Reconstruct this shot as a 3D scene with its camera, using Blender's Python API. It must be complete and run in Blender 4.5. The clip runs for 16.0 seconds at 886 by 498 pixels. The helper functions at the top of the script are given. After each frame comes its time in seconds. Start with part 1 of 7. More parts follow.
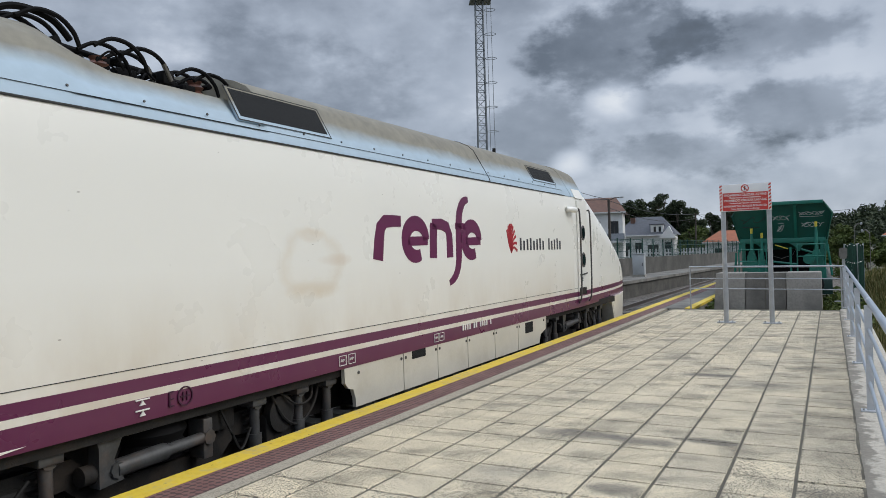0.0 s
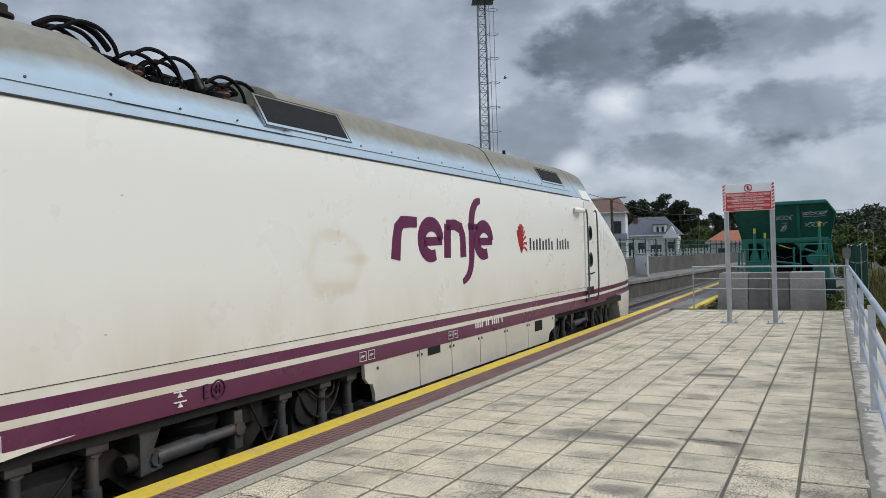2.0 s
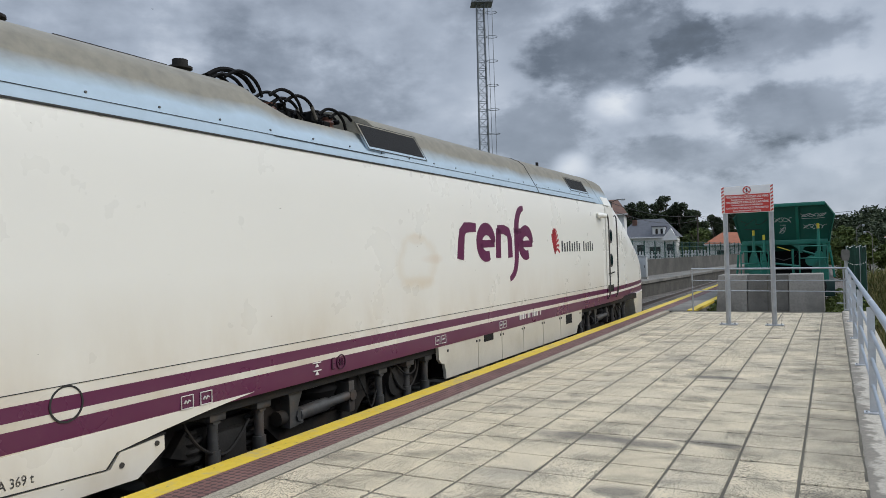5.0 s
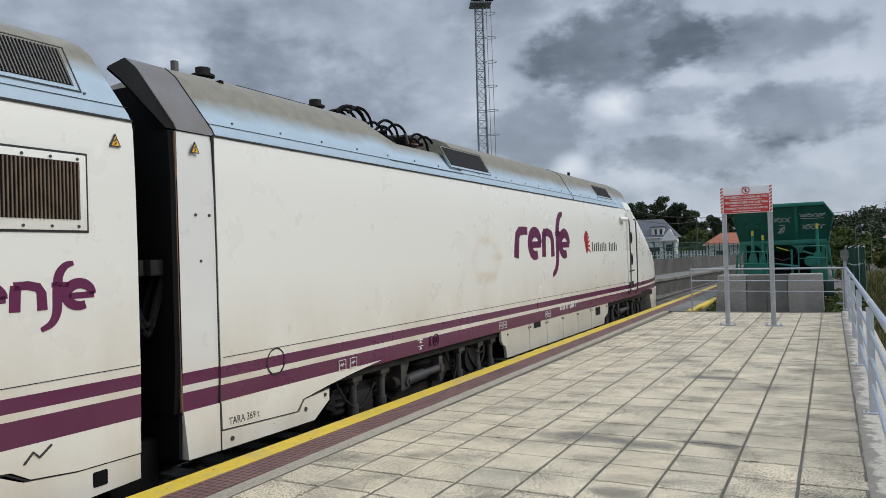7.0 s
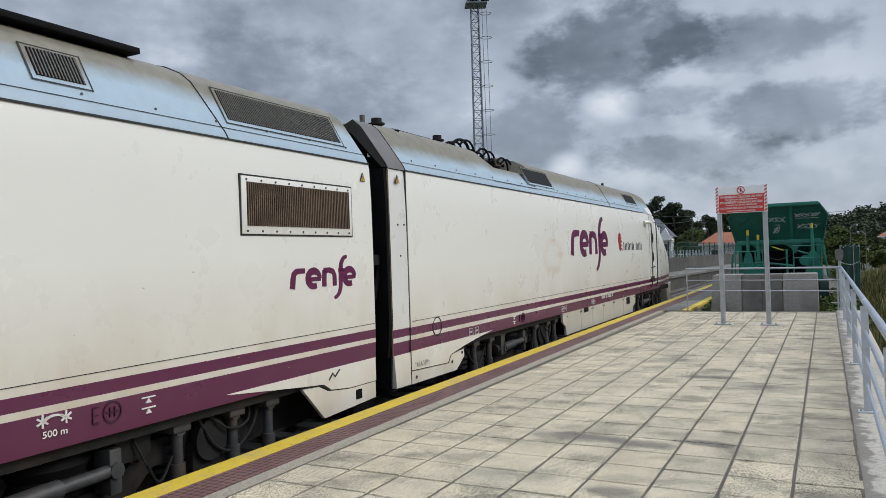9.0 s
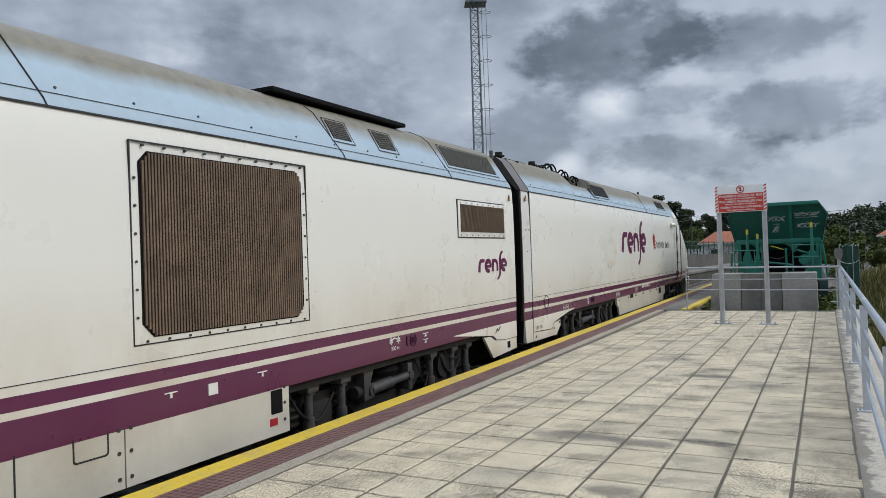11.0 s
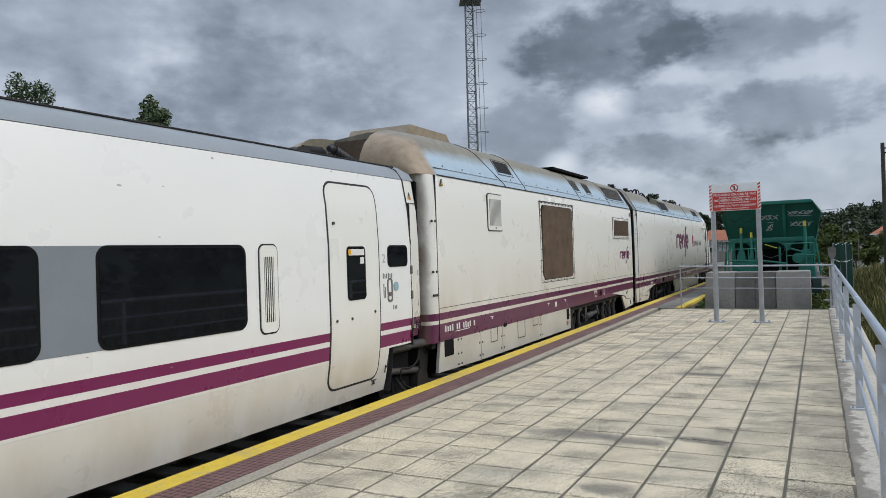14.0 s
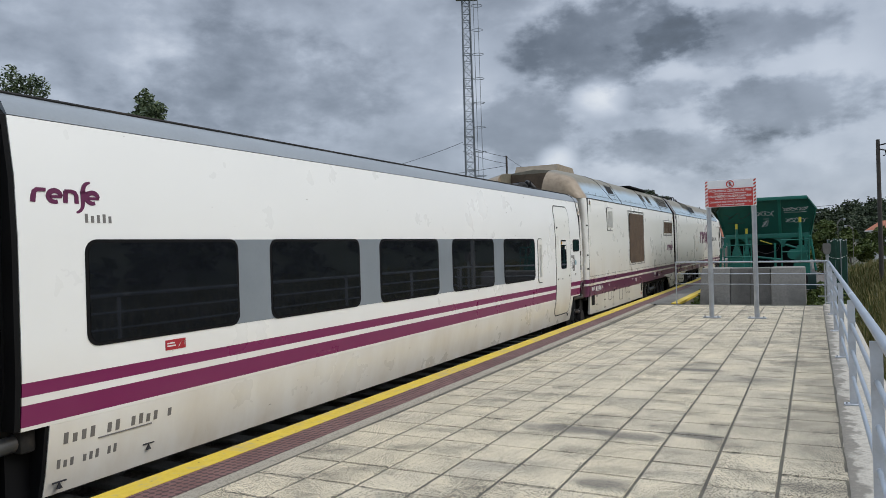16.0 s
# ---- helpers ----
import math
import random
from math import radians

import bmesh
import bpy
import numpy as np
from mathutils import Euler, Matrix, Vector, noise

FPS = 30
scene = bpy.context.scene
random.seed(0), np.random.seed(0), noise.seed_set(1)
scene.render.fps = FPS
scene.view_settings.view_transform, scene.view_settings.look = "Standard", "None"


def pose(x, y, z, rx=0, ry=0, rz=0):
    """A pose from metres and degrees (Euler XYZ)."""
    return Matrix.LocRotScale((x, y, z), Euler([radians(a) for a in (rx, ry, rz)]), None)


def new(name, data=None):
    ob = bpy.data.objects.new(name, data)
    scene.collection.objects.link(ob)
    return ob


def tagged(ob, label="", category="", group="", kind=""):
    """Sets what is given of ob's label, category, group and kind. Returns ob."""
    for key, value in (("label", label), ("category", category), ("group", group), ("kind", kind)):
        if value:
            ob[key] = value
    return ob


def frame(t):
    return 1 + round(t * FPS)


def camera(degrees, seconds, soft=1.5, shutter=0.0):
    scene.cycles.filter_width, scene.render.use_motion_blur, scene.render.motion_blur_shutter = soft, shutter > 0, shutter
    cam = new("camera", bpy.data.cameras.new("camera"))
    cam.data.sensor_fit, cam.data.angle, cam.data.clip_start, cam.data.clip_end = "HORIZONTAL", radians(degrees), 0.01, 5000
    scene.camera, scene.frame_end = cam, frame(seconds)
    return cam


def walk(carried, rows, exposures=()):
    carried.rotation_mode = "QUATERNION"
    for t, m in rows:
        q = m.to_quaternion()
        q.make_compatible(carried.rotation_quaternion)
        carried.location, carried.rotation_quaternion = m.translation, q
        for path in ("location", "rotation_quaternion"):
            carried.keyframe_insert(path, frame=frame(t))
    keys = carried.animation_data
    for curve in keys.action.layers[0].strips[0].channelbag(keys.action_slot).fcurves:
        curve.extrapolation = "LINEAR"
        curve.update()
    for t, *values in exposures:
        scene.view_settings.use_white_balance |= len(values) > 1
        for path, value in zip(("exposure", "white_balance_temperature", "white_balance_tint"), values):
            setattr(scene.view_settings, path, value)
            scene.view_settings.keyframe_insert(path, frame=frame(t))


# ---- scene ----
# --- camera: hand-held on the platform, turning slightly
cam = camera(62.39, 16.0, 0.85)


def held(turn, tilt, lean):
    """Pose of the camera that looks turn degrees left of the track, tilt up, leaning lean to the right."""
    return pose(0, 0, 1.472) @ pose(0, 0, 0, 0, 0, turn) @ pose(0, 0, 0, 90 + tilt) @ pose(0, 0, 0, 0, 0, lean)


VIEW = (
    (0.0, 27.88, 0.46, -1.53),
    (0.5, 27.95, 0.49, -1.62),
    (1.0, 28.00, 0.52, -1.64),
    (1.5, 28.06, 0.51, -1.66),
    (2.0, 28.09, 0.48, -1.57),
    (2.5, 28.11, 0.49, -1.57),
    (3.0, 28.17, 0.46, -1.54),
    (3.5, 28.15, 0.55, -1.54),
    (4.0, 28.09, 0.59, -1.53),
    (6.5, 27.95, 0.73, -1.75),
    (7.0, 27.95, 0.73, -1.75),
    (7.5, 27.91, 0.78, -1.83),
    (8.0, 27.84, 0.72, -1.80),
    (8.5, 27.72, 0.71, -1.80),
    (9.0, 27.63, 0.71, -1.81),
    (11.5, 27.56, 0.57, -1.79),
    (12.0, 27.48, 0.51, -1.81),
    (12.5, 27.39, 0.58, -1.88),
    (13.0, 27.28, 0.57, -1.81),
    (13.5, 27.24, 0.57, -1.84),
    (14.0, 27.19, 0.51, -1.81),
    (14.5, 27.14, 0.45, -1.75),
    (15.0, 27.10, 0.31, -1.64),
    (15.5, 27.03, 0.28, -1.69),
    (16.0, 26.89, 0.12, -1.63),
)
walk(cam, [(t, held(a, b, c)) for t, a, b, c in VIEW])

# --- sky and light: overcast with broken grey cloud
SUN_AZ, SUN_EL = 110.0, 38.0
ZENITH = 3.2
CLOUD_BANKS = (
        (-0.245, 0.262, 0.115, 0.054, -0.190),
        (-0.088, 0.250, 0.125, 0.034, -0.130),
        (-0.034, 0.165, 0.105, 0.036, -0.150),
        (-0.175, 0.194, 0.060, 0.022, -0.090),
        (-0.167, 0.122, 0.130, 0.028, -0.110),
        (-0.365, 0.165, 0.080, 0.050, -0.100),
        (-0.249, 0.196, 0.040, 0.027, 0.230),
        (-0.309, 0.118, 0.028, 0.020, 0.200),
        (-0.140, 0.221, 0.060, 0.018, 0.070),
        (0.040, 0.205, 0.060, 0.046, 0.060),
        (-0.100, 0.150, 0.400, 0.190, 0.075),
        (-0.413, 0.240, 0.046, 0.056, 0.050),
        (-0.700, 0.222, 0.170, 0.070, -0.045),
        (-0.061, 0.070, 0.240, 0.030, -0.030),
        (-0.967, 0.283, 0.110, 0.040, 0.040),
        (-0.560, 0.310, 0.110, 0.036, 0.050),
        (-0.400, 0.310, 0.080, 0.030, -0.020),
        (-0.650, 0.190, 0.500, 0.420, -0.035),
)
scene.view_settings.exposure = 0.0


def math_node(nt, op, a, b=None, clamp=False):
    n = nt.nodes.new("ShaderNodeMath")
    n.operation, n.use_clamp = op, clamp
    for k, v in enumerate((a, b)):
        if v is None:
            continue
        if isinstance(v, (int, float)):
            n.inputs[k].default_value = v
        else:
            nt.links.new(v, n.inputs[k])
    return n.outputs[0]


def noise_node(nt, vec, scale, detail=4.0, rough=0.55, distort=0.0):
    n = nt.nodes.new("ShaderNodeTexNoise")
    n.inputs["Scale"].default_value, n.inputs["Detail"].default_value = scale, detail
    n.inputs["Roughness"].default_value, n.inputs["Distortion"].default_value = rough, distort
    if vec is not None:
        nt.links.new(vec, n.inputs["Vector"])
    return n.outputs["Fac"]


def ramp_node(nt, fac, stops):
    n = nt.nodes.new("ShaderNodeValToRGB")
    e = n.color_ramp.elements
    while len(e) < len(stops):
        e.new(0.5)
    for k, (p, col) in enumerate(stops):
        e[k].position = p
        e[k].color = (*col, 1) if len(col) == 3 else col
    nt.links.new(fac, n.inputs["Fac"])
    return n.outputs["Color"]


def mix_node(nt, fac, a, b, mode="MIX"):
    n = nt.nodes.new("ShaderNodeMix")
    n.data_type, n.blend_type = "RGBA", mode
    if isinstance(fac, (int, float)):
        n.inputs["Factor"].default_value = fac
    else:
        nt.links.new(fac, n.inputs["Factor"])
    for key, v in (("A", a), ("B", b)):
        socket = [s for s in n.inputs if s.name == key and s.type == "RGBA"][0]
        if isinstance(v, tuple):
            socket.default_value = (*v, 1) if len(v) == 3 else v
        else:
            nt.links.new(v, socket)
    return [s for s in n.outputs if s.type == "RGBA"][0]


def make_sky():
    world = bpy.data.worlds.new("overcast_sky")
    world.use_nodes = True
    scene.world = world
    nt = world.node_tree
    nt.nodes.clear()
    out = nt.nodes.new("ShaderNodeOutputWorld")
    bg = nt.nodes.new("ShaderNodeBackground")
    sky = nt.nodes.new("ShaderNodeTexSky")
    sky.sky_type, sky.sun_disc = "NISHITA", False
    sky.sun_elevation, sky.sun_rotation = radians(SUN_EL), radians(180 - SUN_AZ)
    tc = nt.nodes.new("ShaderNodeTexCoord")
    sep = nt.nodes.new("ShaderNodeSeparateXYZ")
    nt.links.new(tc.outputs["Generated"], sep.inputs[0])
    # heaped cloud banks in bearing and height, with billowing borders
    bearing = math_node(nt, "ARCTAN2", sep.outputs["X"], sep.outputs["Y"])
    flat = nt.nodes.new("ShaderNodeCombineXYZ")
    nt.links.new(bearing, flat.inputs[0])
    nt.links.new(math_node(nt, "MULTIPLY", sep.outputs["Z"], 1.7), flat.inputs[1])
    big = noise_node(nt, flat.outputs[0], 5.0, 3.0, 0.45)
    puff = noise_node(nt, flat.outputs[0], 10.0, 6.0, 0.48)
    fine = noise_node(nt, flat.outputs[0], 38.0, 5.0, 0.55)

    def swing(n, amount):
        return math_node(nt, "MULTIPLY", math_node(nt, "SUBTRACT", n, 0.5), amount)

    body = math_node(nt, "ADD", 0.5, math_node(nt, "ADD", swing(big, 0.18), math_node(nt, "ADD", swing(puff, 0.32), swing(fine, 0.12))))
    edge = math_node(nt, "ADD", swing(puff, 3.0), swing(fine, 1.3))
    for az, el, wide, tall, amount in CLOUD_BANKS:
        u = math_node(nt, "DIVIDE", math_node(nt, "SUBTRACT", bearing, az), wide)
        v = math_node(nt, "DIVIDE", math_node(nt, "SUBTRACT", sep.outputs["Z"], el), tall)
        d = math_node(nt, "ADD", math_node(nt, "MULTIPLY", u, u), math_node(nt, "MULTIPLY", v, v))
        k = nt.nodes.new("ShaderNodeMapRange")
        k.interpolation_type = "SMOOTHSTEP"
        nt.links.new(math_node(nt, "ADD", d, edge), k.inputs["Value"])
        for key, val in (("From Min", 1.4 if amount < 0 else 1.5), ("From Max", 0.35 if amount < 0 else -0.6), ("To Min", 0.0), ("To Max", amount)):
            k.inputs[key].default_value = val
        body = math_node(nt, "ADD", body, k.outputs["Result"])
    cloud = ramp_node(nt, body, [(0.12, (0.085, 0.10, 0.122)), (0.27, (0.122, 0.146, 0.184)), (0.40, (0.243, 0.281, 0.345)), (0.50, (0.370, 0.421, 0.505)), (0.60, (0.510, 0.563, 0.650)), (0.76, (0.82, 0.85, 0.88))])
    # an overcast dome is brightest overhead
    high = math_node(nt, "ADD", 1.0, math_node(nt, "MULTIPLY", math_node(nt, "MAXIMUM", math_node(nt, "SUBTRACT", sep.outputs["Z"], 0.36), 0.0), ZENITH))
    gain = nt.nodes.new("ShaderNodeVectorMath")
    gain.operation = "SCALE"
    nt.links.new(cloud, gain.inputs[0])
    nt.links.new(high, gain.inputs["Scale"])
    cloud = gain.outputs[0]
    bluish = mix_node(nt, 0.01, cloud, sky.outputs["Color"])
    nt.links.new(bluish, bg.inputs["Color"])
    bg.inputs["Strength"].default_value = 1.0
    nt.links.new(bg.outputs[0], out.inputs[0])


make_sky()
sun_data = bpy.data.lights.new("sun", "SUN")
sun_data.energy, sun_data.angle, sun_data.color = 1.6, radians(30), (1.0, 0.97, 0.92)
sun = new("sun", sun_data)
sun.matrix_world = pose(0, 0, 30, 90 - SUN_EL, 0, SUN_AZ)


# --- materials
MATS = {}


def base_mat(name):
    m = bpy.data.materials.new(name)
    m.use_nodes = True
    nt = m.node_tree
    return m, nt, nt.nodes["Principled BSDF"]


def surface(name, col, rough=0.6, metal=0.0, var=0.15, scale=6.0, fine=80.0, bump=0.0, bump_dist=0.01, stain=None, stain_amount=0.0, per_piece=0.0, spec=0.5):
    """A plain painted or mineral surface with variation at two scales, optional stains and relief."""
    if name in MATS:
        return MATS[name]
    m, nt, b = base_mat(name)
    tc = nt.nodes.new("ShaderNodeTexCoord")
    geo = nt.nodes.new("ShaderNodeNewGeometry")
    vec = geo.outputs["Position"] if name.startswith("still") else tc.outputs["Object"]
    n1 = noise_node(nt, vec, scale, 5.0)
    n2 = noise_node(nt, vec, fine, 3.0)
    lo = tuple(c * (1 - var) for c in col)
    hi = tuple(min(1, c * (1 + var)) for c in col)
    c1 = ramp_node(nt, n1, [(0.3, lo), (0.7, hi)])
    c2 = ramp_node(nt, n2, [(0.3, (1 - var * 0.6,) * 3), (0.7, (1, 1, 1))])
    c = mix_node(nt, 1.0, c1, c2, "MULTIPLY")
    if stain:
        n3 = noise_node(nt, vec, scale * 0.4, 6.0, 0.65)
        f = ramp_node(nt, n3, [(0.5, (0, 0, 0)), (0.72, (stain_amount,) * 3)])
        c = mix_node(nt, f, c, stain)
    if per_piece:
        info = nt.nodes.new("ShaderNodeObjectInfo")
        f = ramp_node(nt, info.outputs["Random"], [(0.0, (1 - per_piece,) * 3), (1.0, (1 + per_piece * 0.3,) * 3)])
        c = mix_node(nt, 1.0, c, f, "MULTIPLY")
    nt.links.new(c, b.inputs["Base Color"])
    b.inputs["Metallic"].default_value = metal
    b.inputs["Specular IOR Level"].default_value = spec
    r = ramp_node(nt, n1, [(0.3, (max(0.02, rough - 0.08),) * 3), (0.7, (min(1, rough + 0.08),) * 3)])
    nt.links.new(r, b.inputs["Roughness"])
    if bump:
        bp = nt.nodes.new("ShaderNodeBump")
        bp.inputs["Strength"].default_value, bp.inputs["Distance"].default_value = bump, bump_dist
        nt.links.new(n2, bp.inputs["Height"])
        nt.links.new(bp.outputs[0], b.inputs["Normal"])
    MATS[name] = m
    return m


# --- mesh helpers
def box_bm(bm, x0, y0, z0, x1, y1, z1):
    vs = [bm.verts.new(p) for p in ((x0, y0, z0), (x1, y0, z0), (x1, y1, z0), (x0, y1, z0), (x0, y0, z1), (x1, y0, z1), (x1, y1, z1), (x0, y1, z1))]
    for f in ((3, 2, 1, 0), (4, 5, 6, 7), (0, 1, 5, 4), (1, 2, 6, 5), (2, 3, 7, 6), (3, 0, 4, 7)):
        bm.faces.new([vs[k] for k in f])
    return bm


def boxes(*bs, bevel=0.0):
    bm = bmesh.new()
    for b in bs:
        box_bm(bm, *b)
    if bevel:
        bmesh.ops.bevel(bm, geom=list(bm.edges), offset=bevel, segments=2, profile=0.5, affect="EDGES")
    return bm


def tube(points, radius, sides=8, bm=None, ends=True):
    """A round bar along a chain of points; radius may be one number or one for each point."""
    bm = bm or bmesh.new()
    pts = [Vector(p) for p in points]
    rad = radius if isinstance(radius, (list, tuple)) else [radius] * len(pts)
    rings = []
    for k, p in enumerate(pts):
        d = (pts[min(k + 1, len(pts) - 1)] - pts[max(k - 1, 0)]).normalized()
        ref = Vector((0, 0, 1)) if abs(d.z) < 0.9 else Vector((1, 0, 0))
        a = d.cross(ref).normalized()
        b = a.cross(d)
        rings.append([bm.verts.new(p + rad[k] * (math.cos(2 * math.pi * i / sides) * a + math.sin(2 * math.pi * i / sides) * b)) for i in range(sides)])
    for r0, r1 in zip(rings, rings[1:]):
        for i in range(sides):
            bm.faces.new((r0[i], r0[(i + 1) % sides], r1[(i + 1) % sides], r1[i])).smooth = True
    if ends:
        bm.faces.new(rings[0][::-1])
        bm.faces.new(rings[-1])
    return bm


def prism(outline, axis, a, b, bm=None):
    """Extrudes a closed outline of (u, v) along an axis: x gives (y, z), y gives (x, z), z gives (x, y)."""
    bm = bm or bmesh.new()

    def place(u, v, w):
        return {"x": (w, u, v), "y": (u, w, v), "z": (u, v, w)}[axis]

    lo = [bm.verts.new(place(u, v, a)) for u, v in outline]
    hi = [bm.verts.new(place(u, v, b)) for u, v in outline]
    n = len(outline)
    bm.faces.new(lo[::-1])
    bm.faces.new(hi)
    for k in range(n):
        bm.faces.new((lo[k], lo[(k + 1) % n], hi[(k + 1) % n], hi[k]))
    return bm


def loft(sections, caps=True, smooth=True, bm=None):
    """Skins closed rings of 3D points of equal count."""
    bm = bm or bmesh.new()
    rings = [[bm.verts.new(p) for p in s] for s in sections]
    n = len(rings[0])
    for r0, r1 in zip(rings, rings[1:]):
        for i in range(n):
            f = bm.faces.new((r0[i], r0[(i + 1) % n], r1[(i + 1) % n], r1[i]))
            f.smooth = smooth
    if caps:
        bm.faces.new(rings[0][::-1])
        bm.faces.new(rings[-1])
    return bm


def mesh_of(name, bm, material, sharp=None):
    bmesh.ops.recalc_face_normals(bm, faces=bm.faces)
    me = bpy.data.meshes.new(name)
    bm.to_mesh(me)
    bm.free()
    if sharp is not None:
        me.set_sharp_from_angle(angle=radians(sharp))
    for m in (material if isinstance(material, (list, tuple)) else [material]):
        me.materials.append(m)
    return me


def part(name, bm, material, parent=None, label="", sharp=40):
    ob = new(name, mesh_of(name, bm, material, sharp))
    if parent is not None:
        ob.parent = parent
    return tagged(ob, label)


def thing(name, label, category, group="", at=None, kind=""):
    e = new(name)
    e.empty_display_size = 0.3
    if at is not None:
        e.matrix_basis = at
    return tagged(e, label, category, group, kind)


def piece(name, mesh, parent, m):
    ob = new(name, mesh)
    ob.parent = parent
    ob.matrix_basis = m
    return ob


# --- train
TRACK_X, TRACK_TURN, TRACK_RISE = -4.322 - 1.48, 0.2931, 0.1148


def on_track(s):
    """Pose of a train whose zero mark has gone s metres along the track."""
    y = s
    return Matrix.Translation((TRACK_X - math.tan(radians(TRACK_TURN)) * y, y, math.tan(radians(TRACK_RISE)) * y)) @ pose(0, 0, 0, TRACK_RISE, 0, TRACK_TURN)


RUN = ((0.0, -3.99), (0.5, -3.96), (1.0, -3.90), (1.5, -3.80), (2.0, -3.68), (2.5, -3.52), (3.0, -3.32), (3.5, -3.07), (4.0, -2.77), (4.5, -2.41), (5.0, -2.01), (5.5, -1.58), (6.0, -1.11),
       (6.5, -0.60), (7.0, 0.0), (7.5, 0.67), (8.0, 1.42), (8.5, 2.24), (9.0, 3.12), (9.5, 4.06), (10.0, 5.06), (10.5, 6.13), (11.0, 7.27), (11.5, 8.48), (12.0, 9.83), (12.5, 11.28), (13.0, 12.79),
       (13.5, 14.38), (14.0, 16.04), (14.5, 17.79), (15.0, 19.61), (15.5, 21.50), (16.0, 23.47))


# --- train materials
def livery(name, stripes, dirt_z, base=(0.80, 0.785, 0.72), extra=None, rough=0.28, band=(0.098, 0.006, 0.052)):
    """Cream coach paint with purple bands at given heights, grime low down and faint streaks."""
    m, nt, b = base_mat(name)
    tc = nt.nodes.new("ShaderNodeTexCoord")
    sep = nt.nodes.new("ShaderNodeSeparateXYZ")
    nt.links.new(tc.outputs["Object"], sep.inputs[0])
    y, z = sep.outputs["Y"], sep.outputs["Z"]
    n1 = noise_node(nt, tc.outputs["Object"], 0.7, 2.0, 0.5)
    n2 = noise_node(nt, tc.outputs["Object"], 1.7, 4.0, 0.6)
    col = ramp_node(nt, n1, [(0.3, tuple(c * 0.98 for c in base)), (0.7, base)])
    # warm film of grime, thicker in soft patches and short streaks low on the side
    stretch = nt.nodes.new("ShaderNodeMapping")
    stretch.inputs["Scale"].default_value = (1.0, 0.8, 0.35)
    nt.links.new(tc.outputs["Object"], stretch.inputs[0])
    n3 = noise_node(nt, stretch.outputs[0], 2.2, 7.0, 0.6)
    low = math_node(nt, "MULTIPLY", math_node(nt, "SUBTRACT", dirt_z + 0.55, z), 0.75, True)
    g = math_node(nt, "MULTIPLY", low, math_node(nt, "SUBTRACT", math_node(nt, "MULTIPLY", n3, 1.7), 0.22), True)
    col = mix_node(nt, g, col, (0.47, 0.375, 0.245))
    # purple bands
    for z0, z1, ya, yb in stripes:
        f = math_node(nt, "MULTIPLY", math_node(nt, "GREATER_THAN", z, z0), math_node(nt, "LESS_THAN", z, z1))
        f = math_node(nt, "MULTIPLY", f, math_node(nt, "MULTIPLY", math_node(nt, "GREATER_THAN", y, ya), math_node(nt, "LESS_THAN", y, yb)))
        f = math_node(nt, "MULTIPLY", f, math_node(nt, "SUBTRACT", 1.0, math_node(nt, "MULTIPLY", g, 0.06)))
        col = mix_node(nt, f, col, band)
    # thin chips and specks
    spot = nt.nodes.new("ShaderNodeMapping")
    spot.inputs["Scale"].default_value = (1.0, 0.6, 1.9)
    nt.links.new(tc.outputs["Object"], spot.inputs[0])
    n4 = noise_node(nt, spot.outputs[0], 21.0, 0.0, 0.5)
    chip = ramp_node(nt, n4, [(0.885, (0, 0, 0)), (0.90, (0.7, 0.7, 0.7))])
    col = mix_node(nt, chip, col, (0.25, 0.22, 0.17))
    if extra:
        col = extra(nt, tc, col)
    nt.links.new(col, b.inputs["Base Color"])
    r = ramp_node(nt, n2, [(0.3, (rough - 0.02,) * 3), (0.7, (rough + 0.04,) * 3)])
    nt.links.new(r, b.inputs["Roughness"])
    return m


def patch_extra(nt, tc, col):
    """The rubbed outline and brown weeping left where a sticker was taken off."""
    sep = nt.nodes.new("ShaderNodeSeparateXYZ")
    nt.links.new(tc.outputs["Object"], sep.inputs[0])
    n = noise_node(nt, tc.outputs["Object"], 3.2, 4.0, 0.6)
    for cy, cz, ry, rz, hollow, amount, tint in ((9.55, 1.42, 0.46, 0.30, 1, 0.30, (0.60, 0.50, 0.36)), (9.56, 1.16, 0.44, 0.10, 0, 0.42, (0.60, 0.49, 0.34)), (9.95, 1.44, 0.30, 0.07, 0, 0.34, (0.56, 0.42, 0.29)), (9.55, 1.68, 0.20, 0.07, 0, 0.30, (0.58, 0.46, 0.32))):
        u = math_node(nt, "DIVIDE", math_node(nt, "SUBTRACT", sep.outputs["Y"], cy), ry)
        v = math_node(nt, "DIVIDE", math_node(nt, "SUBTRACT", sep.outputs["Z"], cz), rz)
        d = math_node(nt, "ADD", math_node(nt, "MULTIPLY", u, u), math_node(nt, "MULTIPLY", v, v))
        d = math_node(nt, "ADD", d, math_node(nt, "MULTIPLY", math_node(nt, "SUBTRACT", n, 0.5), 1.5))
        if hollow:
            f = math_node(nt, "SUBTRACT", 1.0, math_node(nt, "MULTIPLY", math_node(nt, "ABSOLUTE", math_node(nt, "SUBTRACT", d, 0.9)), 2.0), True)
        else:
            f = math_node(nt, "SUBTRACT", 1.0, d, True)
        col = mix_node(nt, math_node(nt, "MULTIPLY", f, amount), col, tint)
    return col


